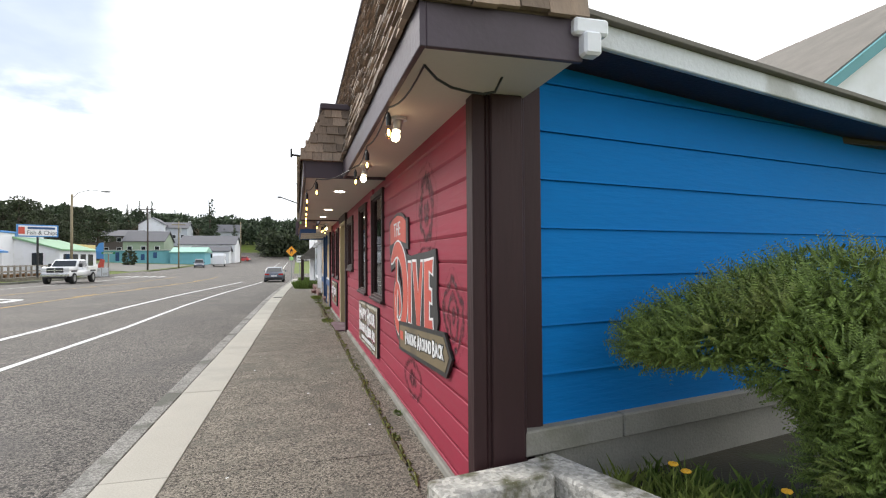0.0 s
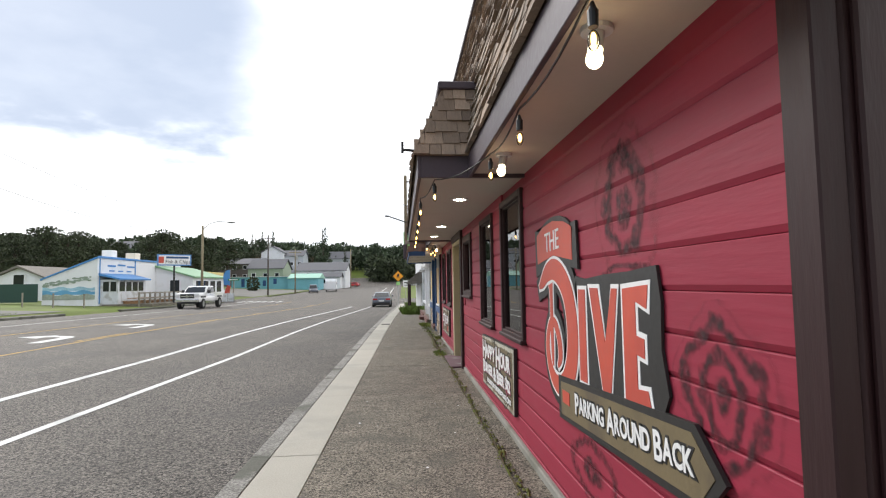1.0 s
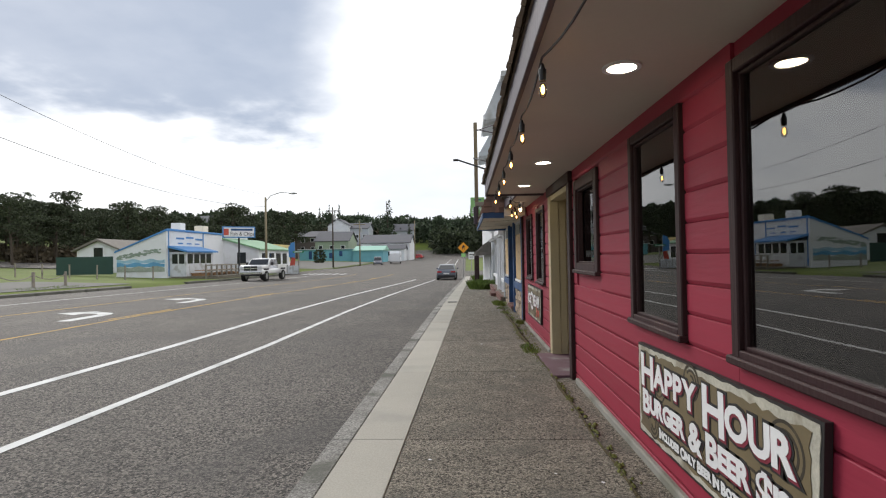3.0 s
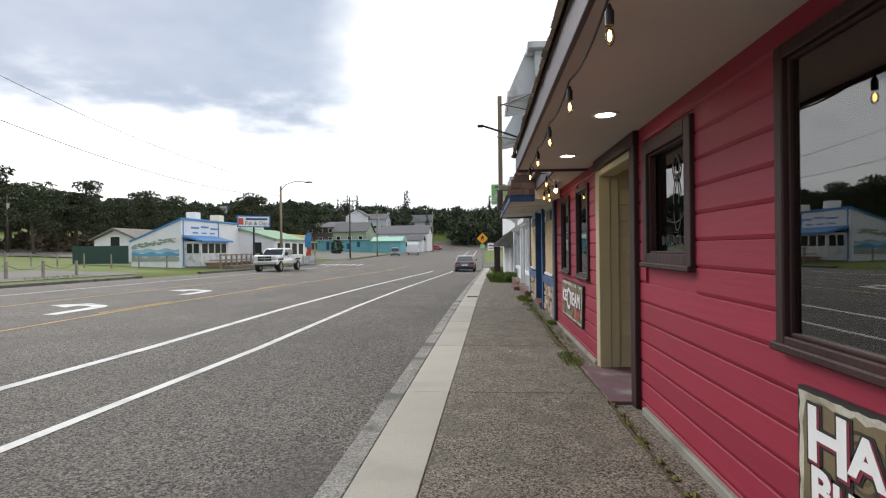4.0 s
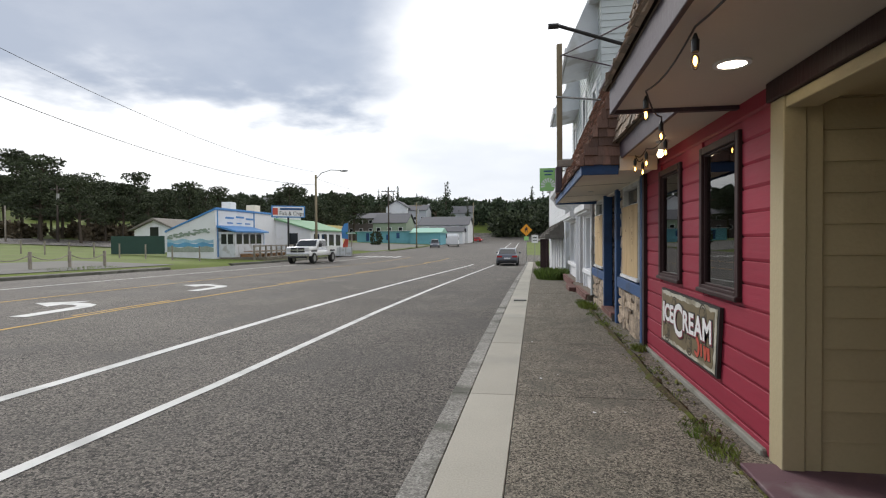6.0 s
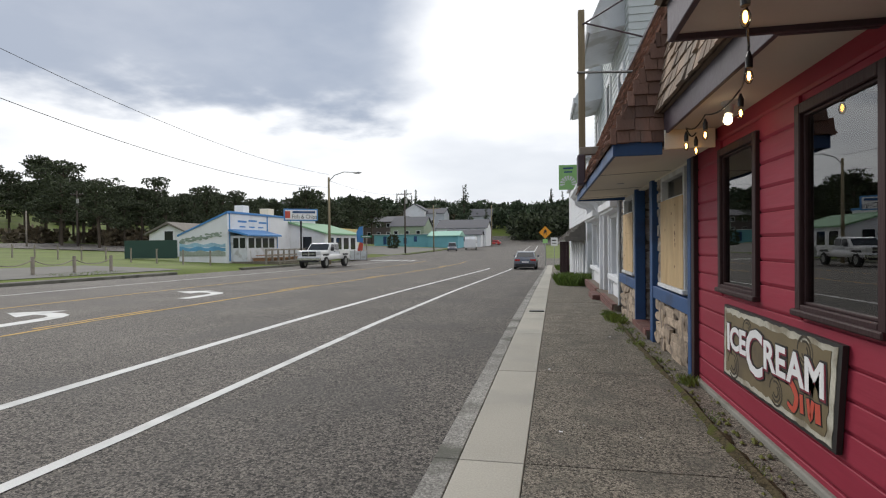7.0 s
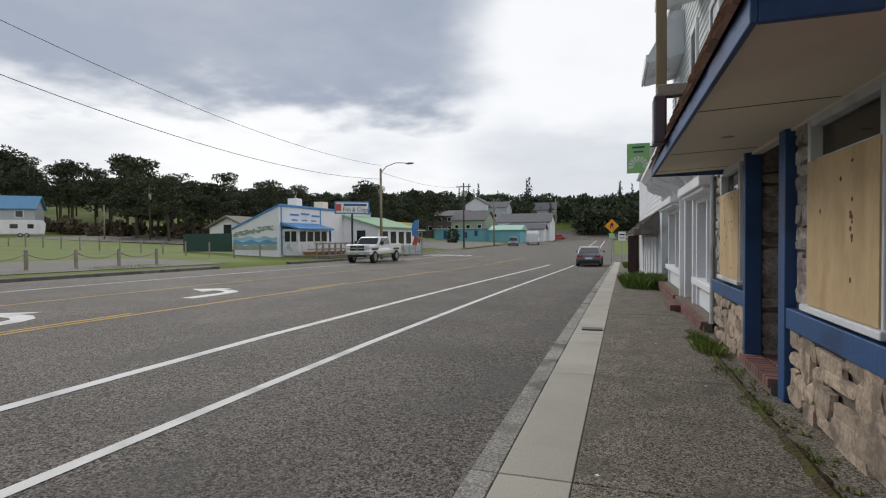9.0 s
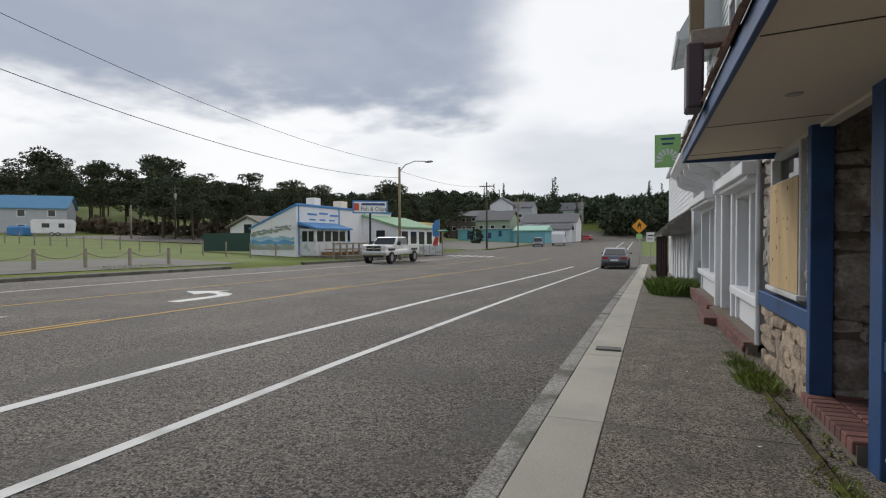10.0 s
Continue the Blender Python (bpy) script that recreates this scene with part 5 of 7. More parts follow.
outline_board("panel_rim", ragged([(13.53, 0.31), (13.505, 0.86), (11.75, 0.855), (11.815, 0.31)], 3, 0.006), -0.039, -0.034, M["sign_pale"], ic, "peeling pale edge")
outline_board("panel", ragged([(13.48, 0.345), (13.46, 0.82), (11.81, 0.815), (11.87, 0.345)], 4), -0.042, -0.038, M["olive"], ic)
for cy, cz, r0 in ((13.3, 0.42, 0.12), (12.5, 0.42, 0.1), (13.0, 0.74, 0.09), (12.1, 0.76, 0.1)):
    for k in range(3):
        part("faded_scroll", ring_bm(cy, cz, r0 * (1 - 0.28 * k), r0 * (1 - 0.28 * k), 0.014, -0.0428, -0.041, 60 * k, 310 + 15 * k), M["umber"], ic)
display_line("ICE", 0.25, 0.42, ic, on_wall(13.2, 0.635, -0.044, 1.0), FULL, 1.2)
display_line("C", 0.46, 0.34, ic, on_wall(12.83, 0.61, -0.0445, 1.0), FULL, 1.0)
display_line("REAM", 0.27, 0.82, ic, on_wall(12.26, 0.64, -0.044, 1.0), FULL, 1.0)
for pts in ([(12.36, 0.53, 0.008), (12.28, 0.54, 0.022), (12.2, 0.47, 0.026), (12.24, 0.38, 0.02), (12.32, 0.4, 0.012)], [(12.14, 0.5, 0.02), (12.13, 0.39, 0.02)], [(12.06, 0.5, 0.018), (12.03, 0.39, 0.018), (12.0, 0.5, 0.018)], [(11.95, 0.5, 0.03), (11.94, 0.39, 0.03)]):
    part("emblem_rim", ribbon(pts, 0.008, -0.0445, -0.042), M["sign_black"], ic)
    part("red_emblem", ribbon(pts, 0.0, -0.046, -0.042), M["sign_red"], ic)

# faded line mural on the boards: rings and looping strokes, plain shapes
mu = thing("faded_mural", "faded black line mural painted on red boards", "mural", 0, 2.3, 0.3)


def faded_paint(name, centre, spread, rings):
    """Old black paint worn thin: rings about a centre on the wall, broken by noise."""
    m = bpy.data.materials.new(name)
    m.use_nodes = True
    n, l = m.node_tree.nodes, m.node_tree.links
    p, o = n["Principled BSDF"], n["Material Output"]
    p.inputs["Base Color"].default_value, p.inputs["Roughness"].default_value = (0.03, 0.014, 0.018, 1), 0.65
    geo, off, length, nz, nz2 = n.new("ShaderNodeNewGeometry"), n.new("ShaderNodeMapping"), n.new("ShaderNodeVectorMath"), n.new("ShaderNodeTexNoise"), n.new("ShaderNodeTexNoise")
    off.vector_type = "TEXTURE"
    off.inputs["Location"].default_value, off.inputs["Scale"].default_value = (0, centre[0], centre[1]), (1, spread[0], spread[1])
    l.new(geo.outputs["Position"], off.inputs[0])
    length.operation = "LENGTH"
    l.new(off.outputs[0], length.inputs[0])
    nz.inputs["Scale"].default_value, nz.inputs["Detail"].default_value = 4.5, 6
    nz2.inputs["Scale"].default_value, nz2.inputs["Detail"].default_value = 22.0, 5
    for t in (nz, nz2):
        l.new(geo.outputs["Position"], t.inputs["Vector"])

    def m2(op, a, b, clamp=False):
        k = n.new("ShaderNodeMath")
        k.operation, k.use_clamp = op, clamp
        for i, v in enumerate((a, b)):
            if isinstance(v, (int, float)):
                k.inputs[i].default_value = v
            else:
                l.new(v, k.inputs[i])
        return k.outputs[0]

    r = m2("ADD", length.outputs["Value"], m2("MULTIPLY", m2("SUBTRACT", nz.outputs[0], 0.5), 0.75))
    wave = m2("ADD", m2("MULTIPLY", m2("SINE", m2("MULTIPLY", r, rings), 0.0), 0.5), 0.35)
    edge = n.new("ShaderNodeMapRange")
    edge.interpolation_type = "SMOOTHSTEP"
    l.new(r, edge.inputs[0])
    edge.inputs[1].default_value, edge.inputs[2].default_value, edge.inputs[3].default_value, edge.inputs[4].default_value = 0.72, 0.95, 0.7, 0.0
    worn = m2("MULTIPLY", m2("SUBTRACT", nz2.outputs[0], 0.28), 2.4, True)
    f = m2("MULTIPLY", m2("MULTIPLY", wave, edge.outputs[0]), worn, True)
    tr, mx = n.new("ShaderNodeBsdfTransparent"), n.new("ShaderNodeMixShader")
    l.new(f, mx.inputs[0])
    l.new(tr.outputs[0], mx.inputs[1])
    l.new(p.outputs[0], mx.inputs[2])
    l.new(mx.outputs[0], o.inputs[0])
    return m


X = -0.0025
for nm, cy, cz, ry, rz, rings in (("painted_disc", 2.36, 1.86, 0.4, 0.44, 15.0), ("painted_collar", 2.36, 1.5, 0.36, 0.1, 12.0), ("painted_coil", 1.62, 1.08, 0.34, 0.34, 22.0), ("painted_coil", 2.9, 0.4, 0.42, 0.2, 9.0)):
    bm = bmesh.new()
    prism(bm, [(cy + ry * math.cos(k * 0.2618), cz + rz * math.sin(k * 0.2618)) for k in range(24)], "x", X, X + 0.0004)
    part(nm, bm, faded_paint("faded_black_paint", (cy, cz), (ry, rz), rings), mu)

# pale hand-drawn strokes on the third window's pane
w3 = bpy.data.objects["window_3"]
for cy, cz, ry, rz, w, a0, a1 in ((8.42, 1.98, 0.07, 0.1, 0.012, 0, 360), (8.5, 1.78, 0.14, 0.17, 0.01, 100, 200), (8.34, 1.78, 0.14, 0.17, 0.01, -20, 80), (8.45, 1.7, 0.2, 0.12, 0.01, 190, 290), (8.4, 1.72, 0.08, 0.2, 0.01, 200, 340)):
    part("drawn_stroke", ring_bm(cy, cz, ry, rz, w, 0.046, 0.05, a0, a1), M["chalk"], w3)
# faint lettering on the third window's pane
lettering("letter", "8AM UNTIL 8PM", 0.1, M["chalk"], bpy.data.objects["window_3"], on_wall(8.44, 1.45, 0.05), 0.85, 0.001)


def bulb(style):
    """An edison bulb that hangs at its thread, or a stout spot with a white globe."""
    top = thing("string_bulb", "clear glowing string light bulb in a black socket" if style == 0 else "white glowing floodlight bulb under the canopy", "light bulb")
    bm = bmesh.new()
    if style == 0:
        tube(bm, (0, 0, 0.0), (0, 0, -0.03), 0.006, 0.016, 10)
        tube(bm, (0, 0, -0.03), (0, 0, -0.085), 0.019, 0.017, 12)
        part("socket", bm, M["black"], top)
        bm = bmesh.new()
        ball(bm, (0, 0, -0.13), 0.02, 0.02, 0.036)
        smooth(part("bulb_shell", bm, M["bulb_shell"], top))
        bm = bmesh.new()
        ball(bm, (0, 0, -0.125), 0.0095, 0.0095, 0.024, 8, 6)
        part("filament", bm, M["bulb_glass"], top)
    else:
        tube(bm, (0, 0, 0.0), (0, 0, -0.02), 0.06, 0.06, 16)
        tube(bm, (0, 0, -0.02), (-0.02, -0.03, -0.1), 0.03, 0.03, 12)
        part("socket", bm, M["white_old"], top)
        bm = bmesh.new()
        ball(bm, (-0.03, -0.045, -0.14), 0.032, 0.032, 0.036)
        smooth(part("bulb_globe", bm, M["lamp_white"], top))
    return top


M["bulb_shell"] = glass("bulb_shell_glass", (1.0, 0.93, 0.8), 0.05, 1.2)
b0, b1 = bulb(0), bulb(1)
spots = [(-0.45, 1.5, 2.42), (-0.44, 2.62, 2.41), (-0.43, 3.6, 2.41), (-0.78, 4.5, 2.4)]
spots += [(-0.87 + 0.014 * k, 5.5 + 1.06 * k, 2.4) for k in range(6)]
spots += [(-0.52, 11.57, 2.4), (-0.28, 12.4, 2.4), (-0.3, 13.1, 2.4), (-0.32, 13.58, 2.4), (-0.22, 13.66, 2.37)]
for k, (x, y, z) in enumerate(spots):
    copy_thing(b0, pose(x, y, z - 0.03))["group"] = "string lights under the canopy"
for x, y, z in ((-0.34, 1.75, 2.43), (-0.32, 3.67, 2.43), (-0.2, 12.85, 2.43)):
    copy_thing(b1, pose(x, y, z))["group"] = "white bulbs under the canopy"
for proto in (b0, b1):
    for o in (*proto.children_recursive, proto):
        bpy.data.objects.remove(o)
cable = []
prev = Vector((-0.4, 0.75, 2.425))
for p in spots:
    a, b = prev, Vector(p)
    for k in range(6):
        q = a.lerp(b, k / 6)
        q.z = min(2.425, q.z) - 0.05 * math.sin(math.pi * k / 6)
        cable.append(q)
    prev = b
cable.append(prev)
tagged(wire("light_cable", cable, 0.006, M["black"]), "thin black string-light cable under the canopy", "cable")
for k, yy in enumerate((5.75, 8.57, 10.4)):
    dl = thing("downlight", "round recessed downlight glowing in the soffit", "lamp", -0.42, yy, 2.42, "downlights in the soffit")
    bm = bmesh.new()
    tube(bm, (-0.42, yy, 2.431), (-0.42, yy, 2.422), 0.075, 0.07, 24)
    part("lens", bm, M["down"], dl)
    ob = part("bezel", ring_bm(0, 0, 0.1, 0.1, 0.025, 0, 0.012), M["white"], dl)
    ob.data.transform(Matrix(((0, 1, 0, -0.42), (0, 0, 1, yy), (1, 0, 0, 2.419), (0, 0, 0, 1))))
# security lamp and cable drop at the near corner
sl = thing("floodlight", "white twin floodlight box on the eave corner", "lamp", 0.33, 0.5, 2.5)
part("housing", boxes((0.24, 0.42, 0.42, 0.56, 2.52, 2.6), (0.28, 0.37, 0.4, 0.48, 2.42, 2.53), bev=0.012), M["white"], sl)
wire("cable_drop", [(-0.4, 0.75, 2.425), (-0.34, 0.74, 2.36), (-0.26, 0.76, 2.33), (-0.16, 0.79, 2.325), (-0.07, 0.82, 2.33), (0.0, 0.83, 2.35), (0.04, 0.83, 2.43)], 0.007, M["black"])
tagged(bpy.data.objects["cable_drop"], "loose black cable hanging at the soffit corner", "cable")


# ---- garden corner: timber edging, juniper, flowers, weeds ----
tagged(part("planter_soil", boxes((0.07, 6.5, -0.9, 2.3, -0.1, 0.03)), M["soil"]), "dark garden soil beside the blue wall", "soil", kind="structure")
pe = thing("timber_edging", "lichen-covered old timber planter edging", "planter", 0.0, 0.6, 0.0)
for (x0, y0, x1, y1, w, h) in ((-0.34, 0.82, 0.3, 0.93, 0.24, 0.325), (0.36, 1.1, 0.66, 0.2, 0.22, 0.32)):
    d = Vector((x1 - x0, y1 - y0, 0))
    bm = bmesh.new()
    box(bm, 0, d.length, -w / 2, w / 2, -0.05, h, bev=0.015, m=Matrix.Translation((x0, y0, 0)) @ Matrix.Rotation(math.atan2(d.y, d.x), 4, "Z"))
    part("timber", bm, M["lichen"], pe)


def leaves(name, centres, count, size, material, parent, seed, flat=0.0, droop=0.0, long=1.0, label=""):
    """Many small leaf clumps scattered in ellipsoids (x, y, z, rx, ry, rz), denser near the surface."""
    rnd = np.random.RandomState(seed)
    verts, faces = [], []
    tot = sum(c[3] * c[4] * c[5] for c in centres)
    for cx, cy, cz, rx, ry, rz in centres:
        n = max(6, int(count * rx * ry * rz / tot))
        d = rnd.normal(size=(n, 3))
        d /= np.linalg.norm(d, axis=1)[:, None]
        r = rnd.uniform(0.35, 1.0, n) ** 0.5
        p = np.array((cx, cy, cz)) + d * r[:, None] * np.array((rx, ry, rz))
        a = rnd.normal(size=(n, 3)) * 0.7 + d
        a[:, 2] *= 1 - flat
        a[:, 2] -= droop
        a /= np.linalg.norm(a, axis=1)[:, None]
        b = np.cross(a, rnd.normal(size=(n, 3)))
        b /= np.linalg.norm(b, axis=1)[:, None] + 1e-9
        s = size * rnd.uniform(0.5, 1.4, n)[:, None]
        for k in range(n):
            i = len(verts)
            verts += [tuple(p[k] - b[k] * s[k] * 0.5), tuple(p[k] + b[k] * s[k] * 0.5), tuple(p[k] + a[k] * s[k] * long + b[k] * s[k] * 0.2), tuple(p[k] + a[k] * s[k] * long * 1.2 - b[k] * s[k] * 0.15)]
            faces.append((i, i + 1, i + 2, i + 3))
    return raw(name, verts, faces, material, parent, label)


jn = thing("juniper_bush", "feathery green juniper bush with a few rusty sprays", "bush", 2.0, 0.5, 0.0)
bm = bmesh.new()
for q in ((1.65, 0.6, 1.05), (1.7, 0.5, 1.1), (2.2, 0.6, 1.0), (1.6, 0.2, 0.7), (2.4, 0.2, 0.9)):
    tube(bm, (2.3, 0.25, 0.0), q, 0.04, 0.012, 7)
    part("branch", bm, M["bark"], jn)
    bm = bmesh.new()
bm.free()
JC = [(1.2, 0.75, 1.06, 0.34, 0.26, 0.2), (1.5, 0.6, 1.16, 0.42, 0.36, 0.24), (1.95, 0.55, 1.26, 0.5, 0.45, 0.26), (1.62, 0.45, 0.92, 0.34, 0.34, 0.22), (2.15, 0.4, 0.95, 0.5, 0.4, 0.34), (2.35, 0.2, 0.55, 0.4, 0.35, 0.36), (1.0, 0.85, 1.0, 0.2, 0.16, 0.12), (2.7, 0.5, 1.0, 0.55, 0.5, 0.45), (1.9, 0.3, 0.72, 0.42, 0.36, 0.3), (2.05, 0.1, 0.42, 0.42, 0.34, 0.34), (1.75, 0.5, 1.1, 0.4, 0.3, 0.2), (1.85, 0.28, 0.42, 0.34, 0.3, 0.3), (2.2, -0.05, 0.2, 0.4, 0.3, 0.24)]
leaves("foliage", JC, 62000, 0.011, M["juniper"], jn, 4, long=3.6)


def sprays(name, spots, material, parent, seed, length=0.14):
    """Feathered twig tips that break the bush's outline."""
    rnd = np.random.RandomState(seed)
    verts, faces = [], []
    for (cx, cy, cz, rx, ry, rz) in spots:
        for k in range(520):
            d = rnd.normal(size=3)
            d /= np.linalg.norm(d)
            p = np.array((cx, cy, cz)) + d * np.array((rx, ry, rz)) * rnd.uniform(0.8, 1.0)
            ax = d * 0.8 + np.array((-0.75, 0.1, 0.45)) * 0.9 + rnd.normal(size=3) * 0.25
            ax /= np.linalg.norm(ax)
            sd = np.cross(ax, rnd.normal(size=3))
            sd /= np.linalg.norm(sd)
            for j in range(7):
                q = p + ax * length * j / 7
                for s in (-1, 1):
                    i = len(verts)
                    tip = q + (ax * 0.6 + sd * s) * length * 0.26 * (1 - j / 9)
                    w = np.cross(ax, sd) * 0.0045
                    verts += [tuple(q - w), tuple(q + w), tuple(tip + w * 0.6)]
                    faces.append((i, i + 1, i + 2))
    return raw(name, verts, faces, material, parent)


tagged(sprays("spray", JC, M["juniper"], jn, 8, 0.15), kind="stuff")
RUST = [(0.98, 0.85, 0.95, 0.12, 0.1, 0.07), (1.55, 0.42, 0.98, 0.14, 0.1, 0.1), (1.95, 0.2, 0.95, 0.16, 0.1, 0.1)]
tagged(leaves("dead_spray", RUST, 900, 0.011, M["rust_leaf"], jn, 12, long=3.6, label="rusty dead sprays"), kind="stuff")


def tuft(name, x, y, z, n, h, spread, material, seed, label, category="grass tuft"):
    rnd = random.Random(seed)
    verts, faces = [], []
    for k in range(n):
        a, r = rnd.uniform(0, 6.28), spread * math.sqrt(rnd.random())
        px, py = x + r * math.cos(a), y + r * math.sin(a) * 1.8
        hh2 = h * rnd.uniform(0.4, 1.1)
        lx, ly = rnd.uniform(-0.6, 0.6) * hh2, rnd.uniform(-0.6, 0.6) * hh2
        w = 0.003 + 0.012 * h
        ca, sa = math.cos(a + 1.5) * w, math.sin(a + 1.5) * w
        i = len(verts)
        verts += [(px - ca, py - sa, z), (px + ca, py + sa, z), (px + lx * 0.4 + ca * 0.7, py + ly * 0.4 + sa * 0.7, z + hh2 * 0.65), (px + lx, py + ly, z + hh2)]
        faces += [(i, i + 1, i + 2), (i, i + 2, i + 3)]
    return tagged(raw(name, verts, faces, material), label, category, kind="stuff")


for k, (x, y, n, h, s) in enumerate(((-0.3, 3.4, 40, 0.05, 0.06), (-0.26, 4.3, 90, 0.06, 0.08), (-0.22, 2.6, 120, 0.05, 0.05), (-0.2, 5.6, 60, 0.04, 0.05), (-0.06, 3.3, 160, 0.05, 0.06), (-0.3, 10.95, 200, 0.13, 0.13), (-0.32, 11.35, 200, 0.11, 0.14), (-0.3, 12.2, 160, 0.07, 0.12),
                                   (-0.25, 13.3, 120, 0.06, 0.12), (-0.12, 14.35, 220, 0.14, 0.1), (-0.25, 15.4, 180, 0.07, 0.12), (-0.3, 16.4, 200, 0.1, 0.14), (-0.3, 17.5, 260, 0.09, 0.16), (-0.28, 18.6, 420, 0.22, 0.2), (-0.3, 19.4, 300, 0.14, 0.18), (-0.3, 20.0, 150, 0.1, 0.12))):
    tuft("weeds", x, y, walk_z(y) - 0.02, n, h * 0.62, s * 0.9, M["weed"] if k % 2 else M["blade"], k, "small green weeds growing in the pavement joint", "weeds")
tuft("grass_patch", -0.55, 28.9, walk_z(28.9), 2600, 0.42, 0.6, M["blade"], 50, "bright overgrown grass spilling onto the pavement")
tuft("grass_patch", -0.3, 45.5, walk_z(45.5), 900, 0.4, 0.5, M["blade"], 51, "overgrown grass at the pavement edge")
# loose bits on the pavement and leaf litter
random.seed(21)
for nm, mt, n, lab in (("litter", M["sign_white"], 26, "tiny pale scraps scattered on the pavement"), ("leaf_litter", M["bark"], 90, "small dead brown leaves and pebbles on the pavement")):
    verts, faces = [], []
    for k in range(n):
        y = random.uniform(1.5, 24)
        x = random.uniform(-1.6, -0.1) if nm == "litter" else random.choice((random.uniform(-1.65, -0.1), random.gauss(-0.3, 0.12)))
        s0, a = random.uniform(0.006, 0.018), random.uniform(0, 6.28)
        i = len(verts)
        for q in (0, 1.4, 3.1, 4.6):
            verts.append((x + s0 * math.cos(a + q), y + s0 * math.sin(a + q), walk_z(y) + 0.004 + 0.004 * (q == 0)))
        faces.append((i, i + 1, i + 2, i + 3))
    tagged(raw(nm, verts, faces, mt), lab, "litter", kind="stuff")
random.seed(31)
verts, faces = [], []
n = 260
for k in range(n):
    y = 2.0 + 18.0 * k / (n - 1)
    wdt = 0.012 + 0.03 * max(0, noise.noise(Vector((y * 1.1, 0, 7)))) + (0.02 + 0.06 * abs(noise.noise(Vector((y * 2.3, 3, 1)))) if y > 10.9 else 0)
    cx3 = -0.25 + 0.03 * noise.noise(Vector((y * 0.9, 5, 2))) - (0.03 if y > 10.9 else 0)
    verts += [(cx3 - wdt * random.uniform(0.7, 1.2), y, walk_z(y) + 0.003), (cx3, y, walk_z(y) + 0.012 + 0.012 * (y > 10.9)), (cx3 + wdt * random.uniform(0.7, 1.2), y, walk_z(y) - 0.008)]
    if k:
        i = 3 * k
        faces += [(i - 3, i - 2, i + 1, i), (i - 2, i - 1, i + 2, i + 1)]
tagged(raw("moss_strip", verts, faces, M["strip"]), "brown dirt and moss filling the long pavement joint", "moss", kind="stuff")
random.seed(9)
verts, faces = [], []
for k in range(500):
    y = random.uniform(1.6, 20.0)
    x = -0.25 + random.gauss(0, 0.022) + (0.02 if y < 10 else random.uniform(-0.12, 0.16))
    s = random.uniform(0.008, 0.024)
    i = len(verts)
    a = random.uniform(0, 6.28)
    verts += [(x + s * math.cos(a + q), y + s * 1.6 * math.sin(a + q), -0.006 + 0.004 * random.random()) for q in (0, 1.57, 3.14, 4.71)] + [(x, y, 0.006 + s * 0.5)]
    faces += [(i, i + 1, i + 4), (i + 1, i + 2, i + 4), (i + 2, i + 3, i + 4), (i + 3, i, i + 4)]
tagged(raw("moss", verts, faces, M["moss"]), "green and brown moss in the long pavement joint", "moss", kind="stuff")
tuft("garden_plants", 0.9, 0.6, 0.02, 500, 0.22, 0.3, M["weed"], 60, "low leafy garden plants in the soil", "plants")
tuft("garden_plants", 1.5, 0.1, 0.02, 700, 0.22, 0.4, M["blade"], 61, "low green garden plants under the bush", "plants")
tuft("garden_plants", 1.1, 0.3, 0.02, 900, 0.2, 0.35, M["weed"], 63, "leafy green garden plants near the flowers", "plants")
tuft("garden_plants", 1.3, 0.85, 0.02, 500, 0.16, 0.25, M["blade"], 64, "low green plants along the ledge", "plants")
tuft("garden_plants", 0.7, 0.0, 0.02, 500, 0.2, 0.3, M["weed"], 62, "leafy garden plants behind the timber", "plants")
for k, (x, y, z) in enumerate(((0.98, 0.72, 0.34), (1.03, 0.68, 0.31), (1.25, 0.0, 0.22), (0.92, -0.1, 0.2), (1.35, 0.35, 0.3))):
    fl = thing("yellow_flower", "small yellow garden flower on a thin stem", "flower", x, y, 0, "yellow flowers by the wall")
    bm = bmesh.new()
    tube(bm, (x, y, 0), (x, y, z), 0.004, 0.003, 5)
    part("stem", bm, M["weed"], fl)
    bm = bmesh.new()
    for q in range(7):
        a = q * 0.9
        ball(bm, (x + 0.016 * math.cos(a), y + 0.016 * math.sin(a), z + 0.004), 0.013, 0.013, 0.009, 6, 4)
    part("petals", bm, M["yellow"], fl)

# the pitched-roof house behind the tavern
hb = thing("house", "white house with a grey shingled gable roof and teal trim", "house", 12, 12, 0)
part("wall", boxes((7.2, 20.8, 7.0, 16.0, 0, 2.7)), M["white"], hb)
bm = bmesh.new()
prism(bm, [(6.3, 2.55), (6.3, 2.7), (14.0, 8.1), (21.7, 2.7), (21.7, 2.55), (14.0, 7.9)], "y", 6.9, 17)
part("roof", bm, M["roof_grey"], hb)
bm = bmesh.new()
prism(bm, [(6.3, 2.45), (6.3, 2.67), (14.0, 8.05), (21.7, 2.67), (21.7, 2.45), (14.0, 7.75)], "y", 6.8, 6.9)
part("bargeboard", bm, mat("teal_trim", (0.1, 0.3, 0.32), 0.6, 0.15), hb, "teal painted bargeboard")
bm = bmesh.new()
prism(bm, [(6.6, 2.6), (14.0, 7.85), (21.4, 2.6)], "y", 7.0, 7.1)
part("gable", bm, M["white"], hb)


# ---- vehicles ----
PAINT = {}


def paint(name, col):
    if name not in PAINT:
        m = mat(name, col, 0.3, 0.05, 2, 50, 0.0)
        m.node_tree.nodes["Principled BSDF"].inputs["Coat Weight"].default_value = 0.6
        PAINT[name] = m
    return PAINT[name]


